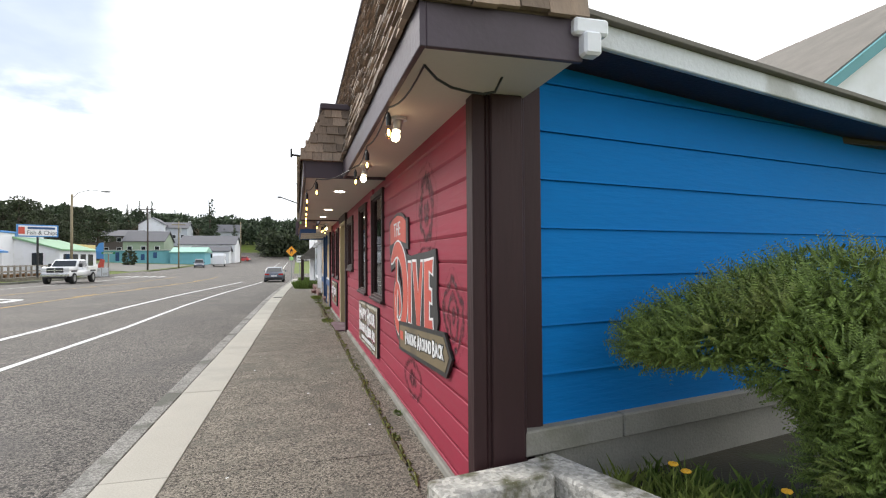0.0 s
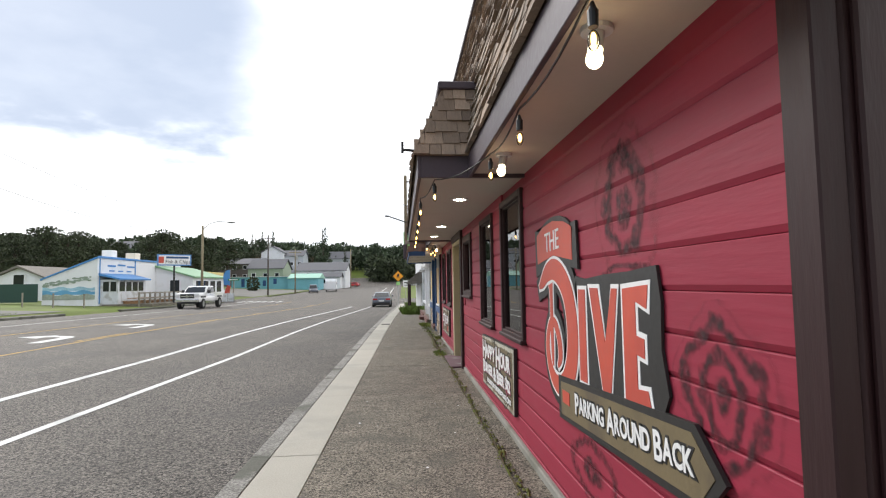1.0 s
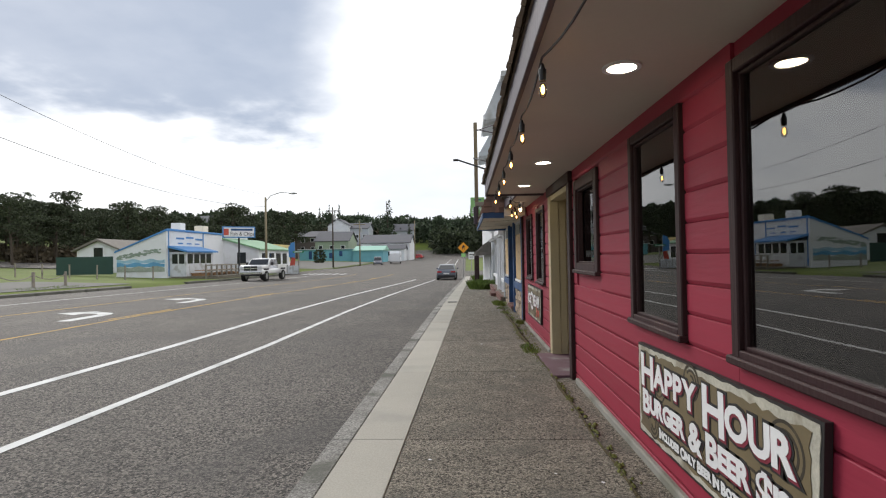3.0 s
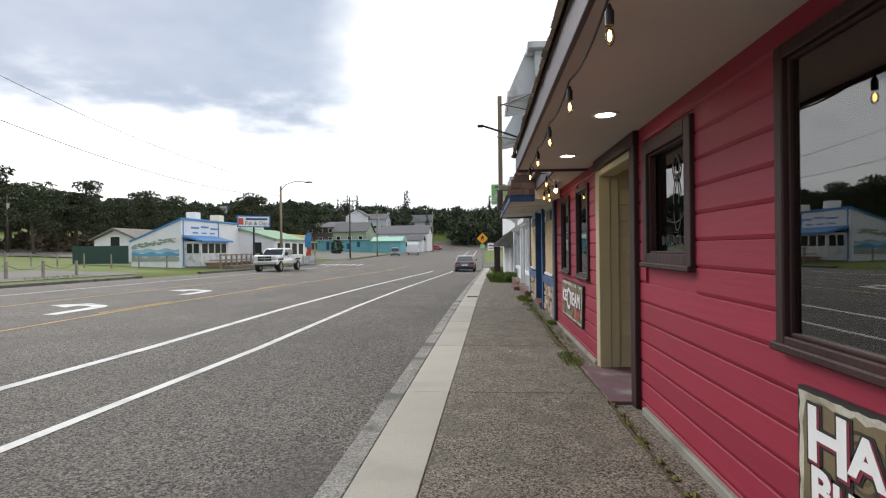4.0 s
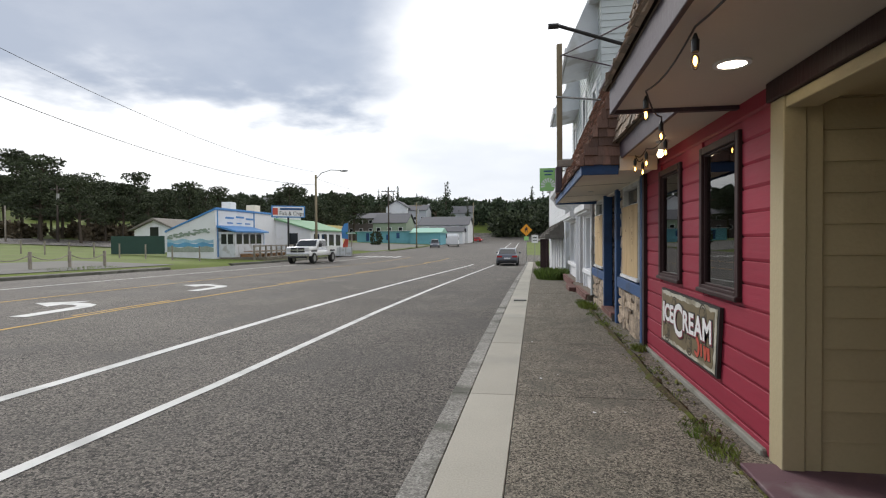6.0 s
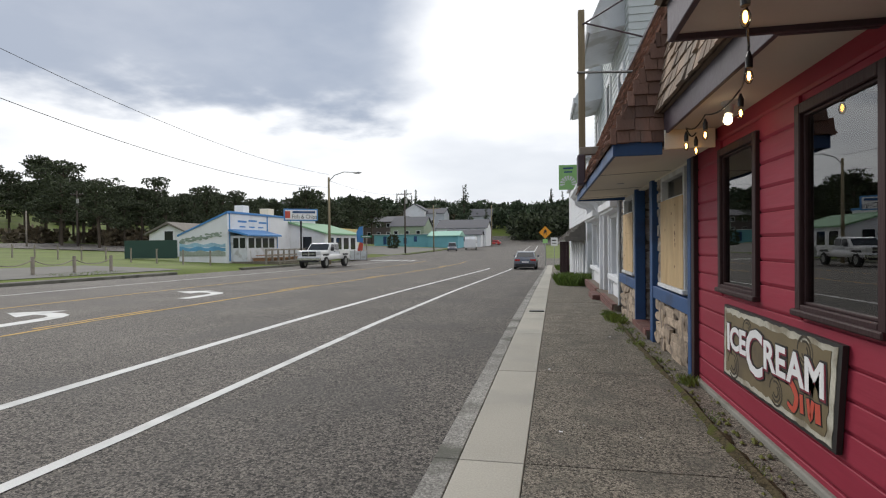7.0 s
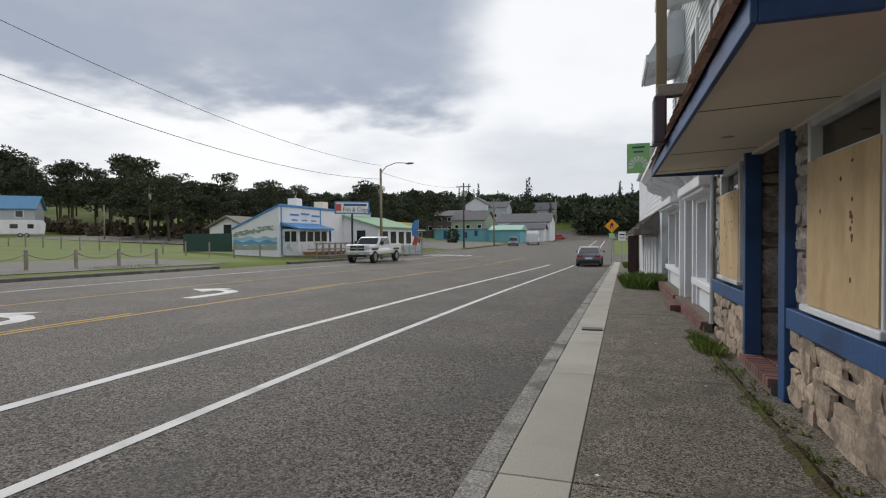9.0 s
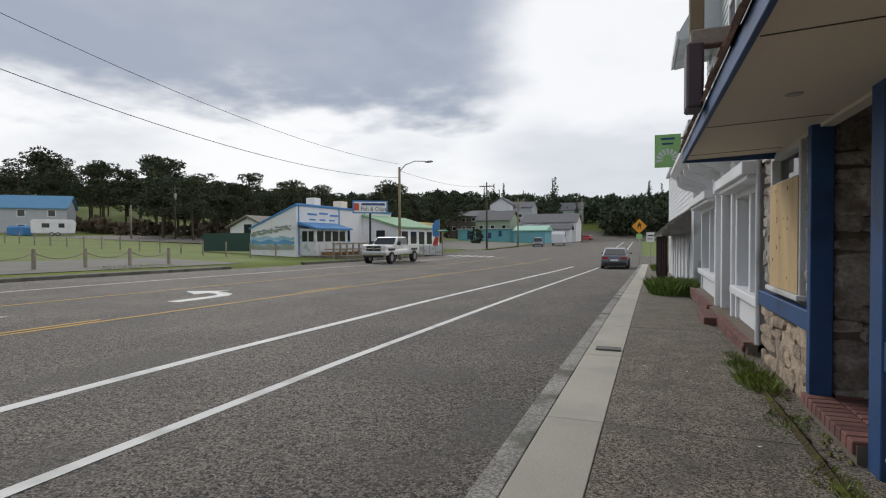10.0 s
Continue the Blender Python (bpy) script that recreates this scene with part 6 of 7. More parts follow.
M["tyre"] = mat("tyre_rubber", (0.016, 0.016, 0.016), 0.85, 0.2, 5, 50, 0.1)
M["tail"] = mat("tail_lamp", (0.35, 0.012, 0.012), 0.25, 0.1, 5, 50, 0)
M["head"] = mat("head_lamp", (0.6, 0.6, 0.6), 0.15, 0.1, 5, 50, 0)
M["car_glass"] = mat("tinted_car_glass", (0.02, 0.023, 0.026), 0.08, 0.1, 1, 20, 0)
M["chrome"] = mat("chrome", (0.6, 0.6, 0.6), 0.2, 0.05, 2, 20, 0, metal=1.0)


def wheel(parent, x, y, r, w=0.22):
    bm = bmesh.new()
    prof = [(-w / 2, r * 0.62), (-w / 2, r * 0.92), (-w / 2 + 0.03, r), (w / 2 - 0.03, r), (w / 2, r * 0.92), (w / 2, r * 0.62)]
    n = 24
    rings = [[bm.verts.new((x + px, y + pr * math.cos(k * 6.2832 / n), r + pr * math.sin(k * 6.2832 / n))) for px, pr in prof] for k in range(n)]
    for k in range(n):
        a, b = rings[k], rings[(k + 1) % n]
        for i in range(len(prof) - 1):
            bm.faces.new((a[i], a[i + 1], b[i + 1], b[i]))
    bmesh.ops.recalc_face_normals(bm, faces=bm.faces)
    tyre = smooth(part("wheel", bm, M["tyre"], parent))
    bm = bmesh.new()
    tube(bm, (x - w * 0.42, y, r), (x + w * 0.42, y, r), r * 0.62, r * 0.62, 20)
    part("rim", bm, M["metal"], tyre)


def car(name, label, colour, length=4.6, width=1.8, height=1.45, kind="sedan"):
    """A saloon or wagon, nose towards +y, standing on z = 0."""
    top = thing(name, label, "car")
    L, W, H = length / 2, width / 2, height
    bm = bmesh.new()
    body = [(-L, 0.35), (-L - 0.02, 0.62), (-L + 0.05, 0.92), (-L + 0.75, 0.98), (L - 1.25, 0.95), (L - 0.25, 0.78), (L, 0.6), (L, 0.32), (L - 0.15, 0.22), (-L + 0.2, 0.22)]
    secs = [(-W, 0.9), (-W + 0.0, 1.0), (W - 0.0, 1.0), (W, 0.9)]
    prism(bm, body, "x", -W + 0.06, W - 0.06)
    bmesh.ops.bevel(bm, geom=list(bm.edges), offset=0.07, segments=2, affect="EDGES", profile=0.6)
    smooth(part("body", bm, colour, top))
    cab = [(-L + 0.25, 0.95), (-L + 1.05, H - 0.06), (-L + 1.5, H), (0.25, H - 0.01), (0.75, H - 0.08), (L - 1.2, 0.94)] if kind == "sedan" else [(-L + 0.1, 0.95), (-L + 0.35, H - 0.04), (-L + 0.8, H), (0.4, H - 0.01), (0.8, H - 0.08), (L - 1.15, 0.94)]
    bm = bmesh.new()
    cx, cz = sum(p[0] for p in cab) / 6, 0.95
    prism(bm, cab, "x", -W + 0.16, W - 0.16)
    for v in bm.verts:
        k = (v.co.z - 0.95) / (H - 0.95)
        v.co.x *= 1.09 - 0.2 * k
    bmesh.ops.bevel(bm, geom=list(bm.edges), offset=0.05, segments=2, affect="EDGES", profile=0.6)
    smooth(part("cabin", bm, colour, top))

    def pane(name2, pts, sx=None):
        b2 = bmesh.new()
        b2.faces.new([b2.verts.new(p) for p in pts])
        part(name2, b2, M["car_glass"], top)
    kx = W - 0.16
    a, b, c, d = cab[0], cab[1], cab[4], cab[5]
    def lerp(p, q, t):
        return (p[0] + (q[0] - p[0]) * t, p[1] + (q[1] - p[1]) * t)
    for nm, p, q in (("rear_window", a, b), ("windscreen", d, c)):
        s = -1 if nm == "rear_window" else 1
        p1, q1 = lerp(p, q, 0.1), lerp(p, q, 0.9)
        w1, w2 = kx * 0.94, kx * 0.8
        nx = Vector((0, -(q[1] - p[1]), (q[0] - p[0]))).normalized()
        if nx.z < 0:
            nx = -nx
        off = nx * 0.012
        pane(nm, [(-w1, p1[0] + off.y, p1[1] + off.z), (w1, p1[0] + off.y, p1[1] + off.z), (w2, q1[0] + off.y, q1[1] + off.z), (-w2, q1[0] + off.y, q1[1] + off.z)])
    for s in (-1, 1):
        lo, hi = kx * 1.085 + 0.012, kx * 0.93 + 0.012
        y0, y1, y2, y3 = a[0] + 0.4, b[0] + 0.15, c[0] - 0.1, d[0] - 0.35
        ym = (y0 + y3) / 2
        pane("side_window", [(s * lo, y0, 1.0), (s * lo, ym - 0.04, 1.0), (s * hi, ym - 0.04, H - 0.12), (s * hi, y1, H - 0.14)])
        pane("side_window", [(s * lo, ym + 0.04, 1.0), (s * lo, y3, 1.0), (s * hi, y2, H - 0.14), (s * hi, ym + 0.04, H - 0.12)])
        part("tail_light", boxes((s * (W - 0.5) if s > 0 else -W + 0.08, W - 0.08 if s > 0 else s * (W - 0.5), -L - 0.03, -L + 0.12, 0.7, 0.84), bev=0.02), M["tail"], top)
        part("headlight", boxes((s * (W - 0.45) if s > 0 else -W + 0.08, W - 0.08 if s > 0 else s * (W - 0.45), L - 0.14, L + 0.01, 0.56, 0.68), bev=0.02), M["head"], top)
        part("mirror", boxes((W if s > 0 else -W - 0.16, W + 0.16 if s > 0 else -W, 0.75, 0.85, 0.95, 1.08), bev=0.02), colour, top)
        for y in (-L + 0.85, L - 0.85):
            wheel(top, s * (W - 0.1), y, 0.33)
    part("rear_bumper", boxes((-W + 0.12, W - 0.12, -L - 0.05, -L + 0.1, 0.28, 0.48), bev=0.03), M["black"], top)
    part("plate", boxes((-0.26, 0.26, -L - 0.055, -L - 0.02, 0.56, 0.68), bev=0.005), M["sign_white"], top, "pale number plate")
    return top


def at_road(ob, x, y, yaw, z=None):
    ob.matrix_basis = pose(x, y, road_z(x, y) if z is None else z, 0, 0, yaw)
    return ob


at_road(car("sedan", "dark grey sedan parked at the kerb, seen from behind", paint("grey_car_paint", (0.1, 0.11, 0.14))), -3.05, 52.6, 0)


def pickup(label, colour):
    top = thing("pickup_truck", label, "truck")
    W = 0.98
    bm = bmesh.new()
    box(bm, -W, W, -3.1, 3.0, 0.62, 1.08, bev=0.06)
    smooth(part("chassis_body", bm, colour, top))
    bm = bmesh.new()
    box(bm, -W, W, 1.15, 3.02, 1.0, 1.4, bev=0.09)
    smooth(part("bonnet", bm, colour, top))
    part("bed_side", boxes((-W, -W + 0.12, -3.1, -0.85, 1.0, 1.42), bev=0.03), colour, top)
    part("bed_side", boxes((W - 0.12, W, -3.1, -0.85, 1.0, 1.42), bev=0.03), colour, top)
    part("tailgate", boxes((-W + 0.12, W - 0.12, -3.1, -3.02, 1.0, 1.4), bev=0.02), colour, top)
    cab = [(-0.85, 1.3), (-0.78, 1.93), (-0.5, 2.0), (0.55, 1.99), (0.8, 1.93), (1.45, 1.36)]
    bm = bmesh.new()
    prism(bm, cab, "x", -W + 0.02, W - 0.02)
    for v in bm.verts:
        v.co.x *= 1.0 - 0.13 * (v.co.z - 1.3) / 0.7
    bmesh.ops.bevel(bm, geom=list(bm.edges), offset=0.05, segments=2, affect="EDGES", profile=0.6)
    smooth(part("cab", bm, colour, top))
    def pane(name2, pts):
        b2 = bmesh.new()
        b2.faces.new([b2.verts.new(p) for p in pts])
        part(name2, b2, M["car_glass"], top)
    pane("windscreen", [(-0.86, 1.44, 1.42), (0.86, 1.44, 1.42), (0.76, 0.9, 1.9), (-0.76, 0.9, 1.9)])
    pane("rear_window", [(0.7, -0.87, 1.45), (-0.7, -0.87, 1.45), (-0.66, -0.8, 1.88), (0.66, -0.8, 1.88)])
    for s in (-1, 1):
        pane("side_window", [(s * 0.972, -0.7, 1.42), (s * 0.972, 0.15, 1.42), (s * 0.89, 0.15, 1.88), (s * 0.89, -0.66, 1.88)])
        pane("side_window", [(s * 0.972, 0.25, 1.42), (s * 0.972, 1.12, 1.42), (s * 0.89, 0.72, 1.88), (s * 0.89, 0.25, 1.88)])
        part("headlight", boxes((0.6 if s > 0 else -0.97, 0.97 if s > 0 else -0.6, 2.95, 3.05, 1.05, 1.3), bev=0.02), M["head"], top)
        part("mirror", boxes((W if s > 0 else -W - 0.25, W + 0.25 if s > 0 else -W, 1.0, 1.1, 1.35, 1.65), bev=0.03), M["black"], top)
        part("door_handle", boxes((W - 0.005 if s > 0 else -W - 0.02, W + 0.02 if s > 0 else -W + 0.005, 0.25, 0.42, 1.24, 1.28)), M["black"], top)
        part("fender_flare", boxes((W - 0.03 if s > 0 else -W - 0.07, W + 0.07 if s > 0 else -W + 0.03, -2.55, -1.45, 0.95, 1.1), bev=0.04), M["black"], top)
        part("fender_flare", boxes((W - 0.03 if s > 0 else -W - 0.07, W + 0.07 if s > 0 else -W + 0.03, 1.55, 2.6, 0.98, 1.12), bev=0.04), M["black"], top)
        for y in (-2.0, 2.08):
            wheel(top, s * (W - 0.08), y, 0.45, 0.32)
    part("grille", boxes((-0.58, 0.58, 2.98, 3.05, 0.95, 1.32), bev=0.02), M["black"], top)
    part("grille_bar", boxes((-0.58, 0.58, 3.05, 3.07, 1.1, 1.16), (-0.04, 0.04, 3.05, 3.07, 0.96, 1.31)), M["chrome"], top)
    part("bumper", boxes((-0.97, 0.97, 2.95, 3.16, 0.62, 0.86), bev=0.04), M["chrome"], top)
    part("under_bumper", boxes((-0.8, 0.8, 2.95, 3.1, 0.48, 0.62), bev=0.03), M["black"], top)
    part("rear_bumper", boxes((-0.9, 0.9, -3.2, -3.05, 0.65, 0.85), bev=0.03), M["chrome"], top)
    return top


WHITE = paint("white_car_paint", (0.72, 0.72, 0.72))
at_road(pickup("white crew-cab pickup truck parked on the far side", WHITE), -19.4, 49.7, 180)
at_road(car("car", "white sedan parked beside the yellow shop", WHITE), -27.5, 74.5, 140, land_z(-27.5, 72) + 0.15)
at_road(car("car", "small red hatchback crossing the far junction", paint("red_car_paint", (0.5, 0.03, 0.03)), 4.2, 1.7, 1.45, "hatch"), -17.0, 172, 70)
at_road(car("car", "pale sedan by the far bank", paint("pale_car_paint", (0.5, 0.48, 0.44))), 3.5, 178, 90)
at_road(car("car", "white van-like car on the far road", WHITE, 4.6, 1.8, 1.7, "hatch"), -24.0, 176, 30)
at_road(car("car", "grey pickup-like car parked by the trailer", paint("grey_car_paint", (0.1, 0.11, 0.14)), 4.9, 1.85, 1.7, "hatch"), -19.6, 112, 190)


def trailer(label, x, y, z, yaw, length=5.5):
    top = thing("travel_trailer", label, "trailer")
    bm = bmesh.new()
    prism(bm, [(-length / 2, 0.5), (-length / 2 - 0.05, 2.5), (-length / 2 + 0.3, 2.75), (length / 2 - 0.4, 2.75), (length / 2, 2.2), (length / 2 - 0.2, 0.5)], "x", -1.15, 1.15)
    bmesh.ops.bevel(bm, geom=list(bm.edges), offset=0.06, segments=2, affect="EDGES")
    part("body", bm, M["white"], top)
    for s in (-1, 1):
        part("side_window", boxes((s * 1.16 - 0.01, s * 1.16 + 0.01, -1.6, -0.6, 1.4, 2.1), bev=0.004), M["car_glass"], top)
        part("side_window", boxes((s * 1.16 - 0.01, s * 1.16 + 0.01, 0.6, 1.4, 1.4, 2.1), bev=0.004), M["car_glass"], top)
        wheel(top, s * 1.05, -0.3, 0.34)
        wheel(top, s * 1.05, 0.5, 0.34)
    part("rear_window", boxes((-0.6, 0.6, -length / 2 - 0.07, -length / 2 - 0.03, 1.5, 2.2), bev=0.004), M["car_glass"], top)
    part("skirt", boxes((-1.14, 1.14, -length / 2 + 0.1, length / 2 - 0.3, 0.4, 0.55), bev=0.02), M["metal"], top)
    top.matrix_basis = pose(x, y, z, 0, 0, yaw)
    return top


trailer("white travel trailer parked at the roadside", -16.8, 119, road_z(-17, 119), 185, 6.5)


# ---- signs, poles and wires ----
def pole(name, label, x, y, h, r, material, z=None, group="utility poles"):
    zz = land_z(x, y) if z is None else z
    top = thing(name, label, "pole", x, y, zz, group)
    bm = bmesh.new()
    tube(bm, (x, y, zz - 0.3), (x, y, zz + h), r, r * 0.7, 12)
    smooth(part("shaft", bm, material, top))
    return top, zz


ped = thing("crossing_sign", "yellow diamond crossing sign on a metal post", "road sign", -1.5, 54.2, walk_z(54))
pz = walk_z(54.2)
bm = bmesh.new()
tube(bm, (-1.5, 54.2, pz), (-1.5, 54.2, pz + 3.35), 0.035)
part("post", bm, M["metal"], ped)
bm = bmesh.new()
prism(bm, [(-1.5, 2.8 - 1.07), (-0.97, 2.26), (-1.5, 2.8), (-2.03, 2.26)], "y", 54.12, 54.14)
part("diamond_panel", bm, M["amber"], ped)
bm = bmesh.new()
prism(bm, [(-1.62, 2.0), (-1.5, 2.3), (-1.38, 2.0), (-1.4, 2.25), (-1.36, 2.38), (-1.5, 2.55), (-1.62, 2.35)], "y", 54.11, 54.12)
part("symbol", bm, M["sign_black"], ped, "plain dark symbol")
part("lower_plate", boxes((-1.7, -1.3, 54.12, 54.14, 1.35, 1.7), bev=0.004), M["green_sign"], ped)
wsn = thing("small_sign", "small white regulatory sign on a post", "road sign", -0.7, 57.5, walk_z(57))
bm = bmesh.new()
tube(bm, (-0.7, 57.5, walk_z(57)), (-0.7, 57.5, 1.9), 0.03)
part("post", bm, M["metal"], wsn)
part("panel", boxes((-1.0, -0.4, 57.44, 57.46, 1.1, 1.85), bev=0.004), M["sign_white"], wsn)
part("text_bar", boxes((-0.9, -0.5, 57.43, 57.44, 1.55, 1.65), (-0.9, -0.5, 57.43, 57.44, 1.3, 1.36)), M["sign_black"], wsn)

LX, LY = -21.2, 54.9
lamp, lz = pole("street_lamp", "tall wooden street lamp pole with a curved arm", LX, LY, 8.0, 0.14, M["wood_pole"], road_z(-23, LY) + 0.1, "")
pts = [(LX, LY, lz + 7.6), (LX + 0.6, LY - 0.1, lz + 8.15), (LX + 1.6, LY - 0.3, lz + 8.4), (LX + 2.7, LY - 0.5, lz + 8.3)]
wire("arm", pts, 0.04, M["metal"], lamp)
bm = bmesh.new()
ball(bm, (LX + 3.0, LY - 0.55, lz + 8.25), 0.42, 0.16, 0.1)
part("lamp_head", bm, M["metal"], lamp)


def cross_pole(x, y, h, mt, label, z=None):
    top, zz = pole("utility_pole", label, x, y, h, 0.15, mt, z)
    part("cross_arm", boxes((x - 1.2, x + 1.2, y - 0.06, y + 0.06, zz + h - 0.7, zz + h - 0.56), bev=0.01), mt, top)
    for s in (-1.05, -0.5, 0.5, 1.05):
        bm = bmesh.new()
        tube(bm, (x + s, y, zz + h - 0.56), (x + s, y, zz + h - 0.4), 0.04, 0.03, 8)
        part("insulator", bm, M["metal"], top)
    bm = bmesh.new()
    tube(bm, (x + 0.3, y - 0.2, zz + h - 2.2), (x + 0.3, y - 0.2, zz + h - 1.3), 0.2, 0.2, 12)
    part("transformer", bm, M["metal"], top)
    return top


cross_pole(-24.0, 92.5, 10.4, M["wood_dark"], "dark wooden utility pole with a cross arm", -0.2)
cross_pole(-22.5, 108, 9.0, M["wood_pole"], "brown wooden utility pole with a cross arm")
cross_pole(-71.3, 77, 8.6, M["wood_dark"], "dark utility pole before the pines")
pole("utility_pole", "grey bare utility pole by the field", -75.3, 72.4, 5.2, 0.13, M["wood_grey"])
pole("utility_pole", "green-grey pole by the white shed", -15.5, 150, 11, 0.16, M["wood_pole"], 0.5)


def sagging(a, b, sag, n=24):
    a, b = Vector(a), Vector(b)
    return [a.lerp(b, k / n) - Vector((0, 0, sag * 4 * (k / n) * (1 - k / n))) for k in range(n + 1)]


cross_pole(-22.9, 21.5, 10.8, M["wood_pole"], "tall brown utility pole beside the far kerb", -0.05)
for z0, z1, s, r in ((10.1, 7.95, 1.0, 0.012), (8.05, 6.75, 1.1, 0.015)):
    tagged(wire("overhead_wire", sagging((-22.9, 21.5, z0), (LX, LY, z1), s), r, M["black"]), "thin black overhead wire along the road", "wire", "overhead wires")
    tagged(wire("overhead_wire", sagging((-22.9, 21.5, z0), (-22.9, -12.0, z0 + 0.3), s), r, M["black"]), "thin black overhead wire along the road", "wire", "overhead wires")
tagged(wire("overhead_wire", sagging((LX, LY, lz + 7.7), (-24.0, 92.5, 9.6), 0.6), 0.014, M["black"]), "thin black overhead wire to the next pole", "wire", "overhead wires")
tagged(wire("overhead_wire", sagging((-24.0, 92.5, 9.7), (-22.5, 108, 8.5), 0.3), 0.014, M["black"]), "thin black overhead wire between poles", "wire", "overhead wires")


# ---- the far side: rope fence, fish eatery, houses ----
def fence_post(x, y, h=0.95):
    z = land_z(x, y)
    top = thing("fence_post", "short weathered wooden bollard post of a rope fence", "post", x, y, z, "rope fence posts")
    bm = bmesh.new()
    tube(bm, (x, y, z - 0.2), (x, y, z + h), 0.09, 0.085, 10)
    part("shaft", bm, M["wood_grey"], top)
    return (x, y, z + h * 0.82)


prev = None
for k in range(14):
    q = fence_post(-27.3 - 0.1 * math.sin(k), 36.2 - 2.45 * k)
    if prev:
        tagged(wire("fence_rope", sagging(prev, q, 0.3, 8), 0.025, M["wood_grey"]), "sagging grey rope between fence posts", "rope", "fence ropes")
    prev = q

FB = thing("fish_eatery", "low white fish eatery with blue trim, mural wall and green roof", "restaurant", -32, 62, 0.5)
blue_t = mat("bright_blue_trim", (0.06, 0.22, 0.5), 0.5, 0.15)
green_roof = mat("green_metal_roof", (0.2, 0.36, 0.2), 0.5, 0.15)
yel = mat("yellow_wall_paint", (0.62, 0.5, 0.22), 0.7, 0.12)
BX = -29.0
bz = 0.35
bm = bmesh.new()
prism(bm, [(BX, bz - 0.6), (BX, 4.3), (BX - 4.7, 2.4), (BX - 4.7, bz - 0.6)], "y", 51.0, 69.0)
part("wall", bm, M["white"], FB, "white painted boards")
bm = bmesh.new()
prism(bm, [(BX - 4.75, bz - 0.5), (BX + 0.02, bz - 0.5), (BX + 0.02, 4.3), (BX - 4.75, 2.35)], "y", 50.7, 51.0)
part("mural_wall", bm, M["white"], FB)
bm = bmesh.new()
prism(bm, [(BX - 4.9, 2.28), (BX - 4.9, 2.42), (BX + 0.1, 4.46), (BX + 0.1, 4.28)], "y", 50.6, 51.1)
part("roof_edge", bm, blue_t, FB)
for k, (za, zb, col) in enumerate(((0.5, 0.95, (0.32, 0.36, 0.3)), (0.95, 1.3, (0.12, 0.32, 0.5)), (1.3, 1.62, (0.3, 0.48, 0.58)))):
    bm = bmesh.new()
    edge = [(BX - 4.7 + q * 0.35, zb + 0.09 * math.sin(q * 1.3 + k)) for q in range(14)]
    prism(bm, [(BX - 4.7, za), (BX - 0.15, za)] + edge[::-1], "y", 50.66 + 0.008 * k, 50.7)
    part("mural_sea", bm, mat("mural_band", col, 0.8, 0.5, 1.2, 6, 0.1), FB, "painted band of sea and shore on the mural")
rr = random.Random(3)
for k in range(9):
    bm = bmesh.new()
    cx2 = BX - 4.4 + k * 0.45
    for q in range(7):
        ball(bm, (cx2 + rr.uniform(-0.25, 0.25), 50.66, 1.8 + rr.uniform(-0.1, 0.25) + 0.07 * k), rr.uniform(0.1, 0.24), 0.01, rr.uniform(0.04, 0.09), 8, 5)
    part("mural_tree", bm, mat("mural_green", (0.26, 0.32, 0.26), 0.8, 0.2) if k == 0 else bpy.data.materials["mural_green"], FB, "painted tree crown")
for yy, w in ((51.0, 0.15), (57.5, 0.15), (62.5, 0.15)):
    part("trim_board", boxes((BX, BX + 0.05, yy, yy + w, bz - 0.3, 4.35)), blue_t, FB)
part("roof_edge", boxes((BX - 0.1, BX + 0.12, 51.0, 69.0, 4.3, 4.5), bev=0.02), blue_t, FB)
porch = part("porch", boxes((BX, BX + 1.6, 51.2, 56.5, bz - 0.5, 2.3)), M["white_old"], FB, "glazed white porch")
bm = bmesh.new()
prism(bm, [(BX + 1.9, 2.25), (BX + 1.9, 2.4), (BX, 2.9), (BX, 2.7)], "y", 50.9, 57.0)
part("awning", bm, blue_t, FB, "blue porch roof")
for k in range(4):
    part("window", boxes((BX + 1.6, BX + 1.63, 51.5 + k * 1.2, 52.4 + k * 1.2, 1.2, 2.1)), M["car_glass"], FB)
for k in range(2):
    part("window", boxes((BX + 0.3 + k * 0.65, BX + 0.8 + k * 0.65, 51.17, 51.2, 1.2, 2.1)), M["car_glass"], FB)
for k, yy in enumerate((58.3, 63.5, 66.2)):
    wn2 = part("window", boxes((BX, BX + 0.06, yy, yy + 1.3, 1.1, 2.4)), blue_t, FB, "blue framed window")
    part("pane", boxes((BX + 0.06, BX + 0.07, yy + 0.12, yy + 1.18, 1.22, 2.28)), M["car_glass"], wn2)
for k in range(3):
    part("text_bar", boxes((BX, BX + 0.03, 52.4 + k * 1.8, 53.8 + k * 1.8, 3.55 + 0.12 * (k == 1), 3.72 + 0.12 * (k == 1)), (BX, BX + 0.03, 52.7 + k * 1.6, 53.6 + k * 1.6, 3.1, 3.22)), blue_t, FB)
part("vent", boxes((BX - 2, BX - 1, 55, 56, 3.4, 5.3), bev=0.05), M["white"], FB, "white rooftop vent")
part("vent", boxes((BX - 2.2, BX - 1.2, 60, 61.2, 3.4, 5.3), bev=0.03), M["cream"], FB, "cream rooftop vent box")
bm = bmesh.new()
prism(bm, [(-24.6, 2.55), (-24.6, 2.7), (BX, 4.0), (BX, 3.8)], "y", 62.0, 73.0)
part("side_roof", bm, green_roof, FB, "green metal lean-to roof")
bm = bmesh.new()
prism(bm, [(-24.9, 0.0), (-24.9, 2.6), (BX, 3.8), (BX, 0.0)], "y", 62.3, 72.7)
part("side_wing", bm, M["white"], FB)
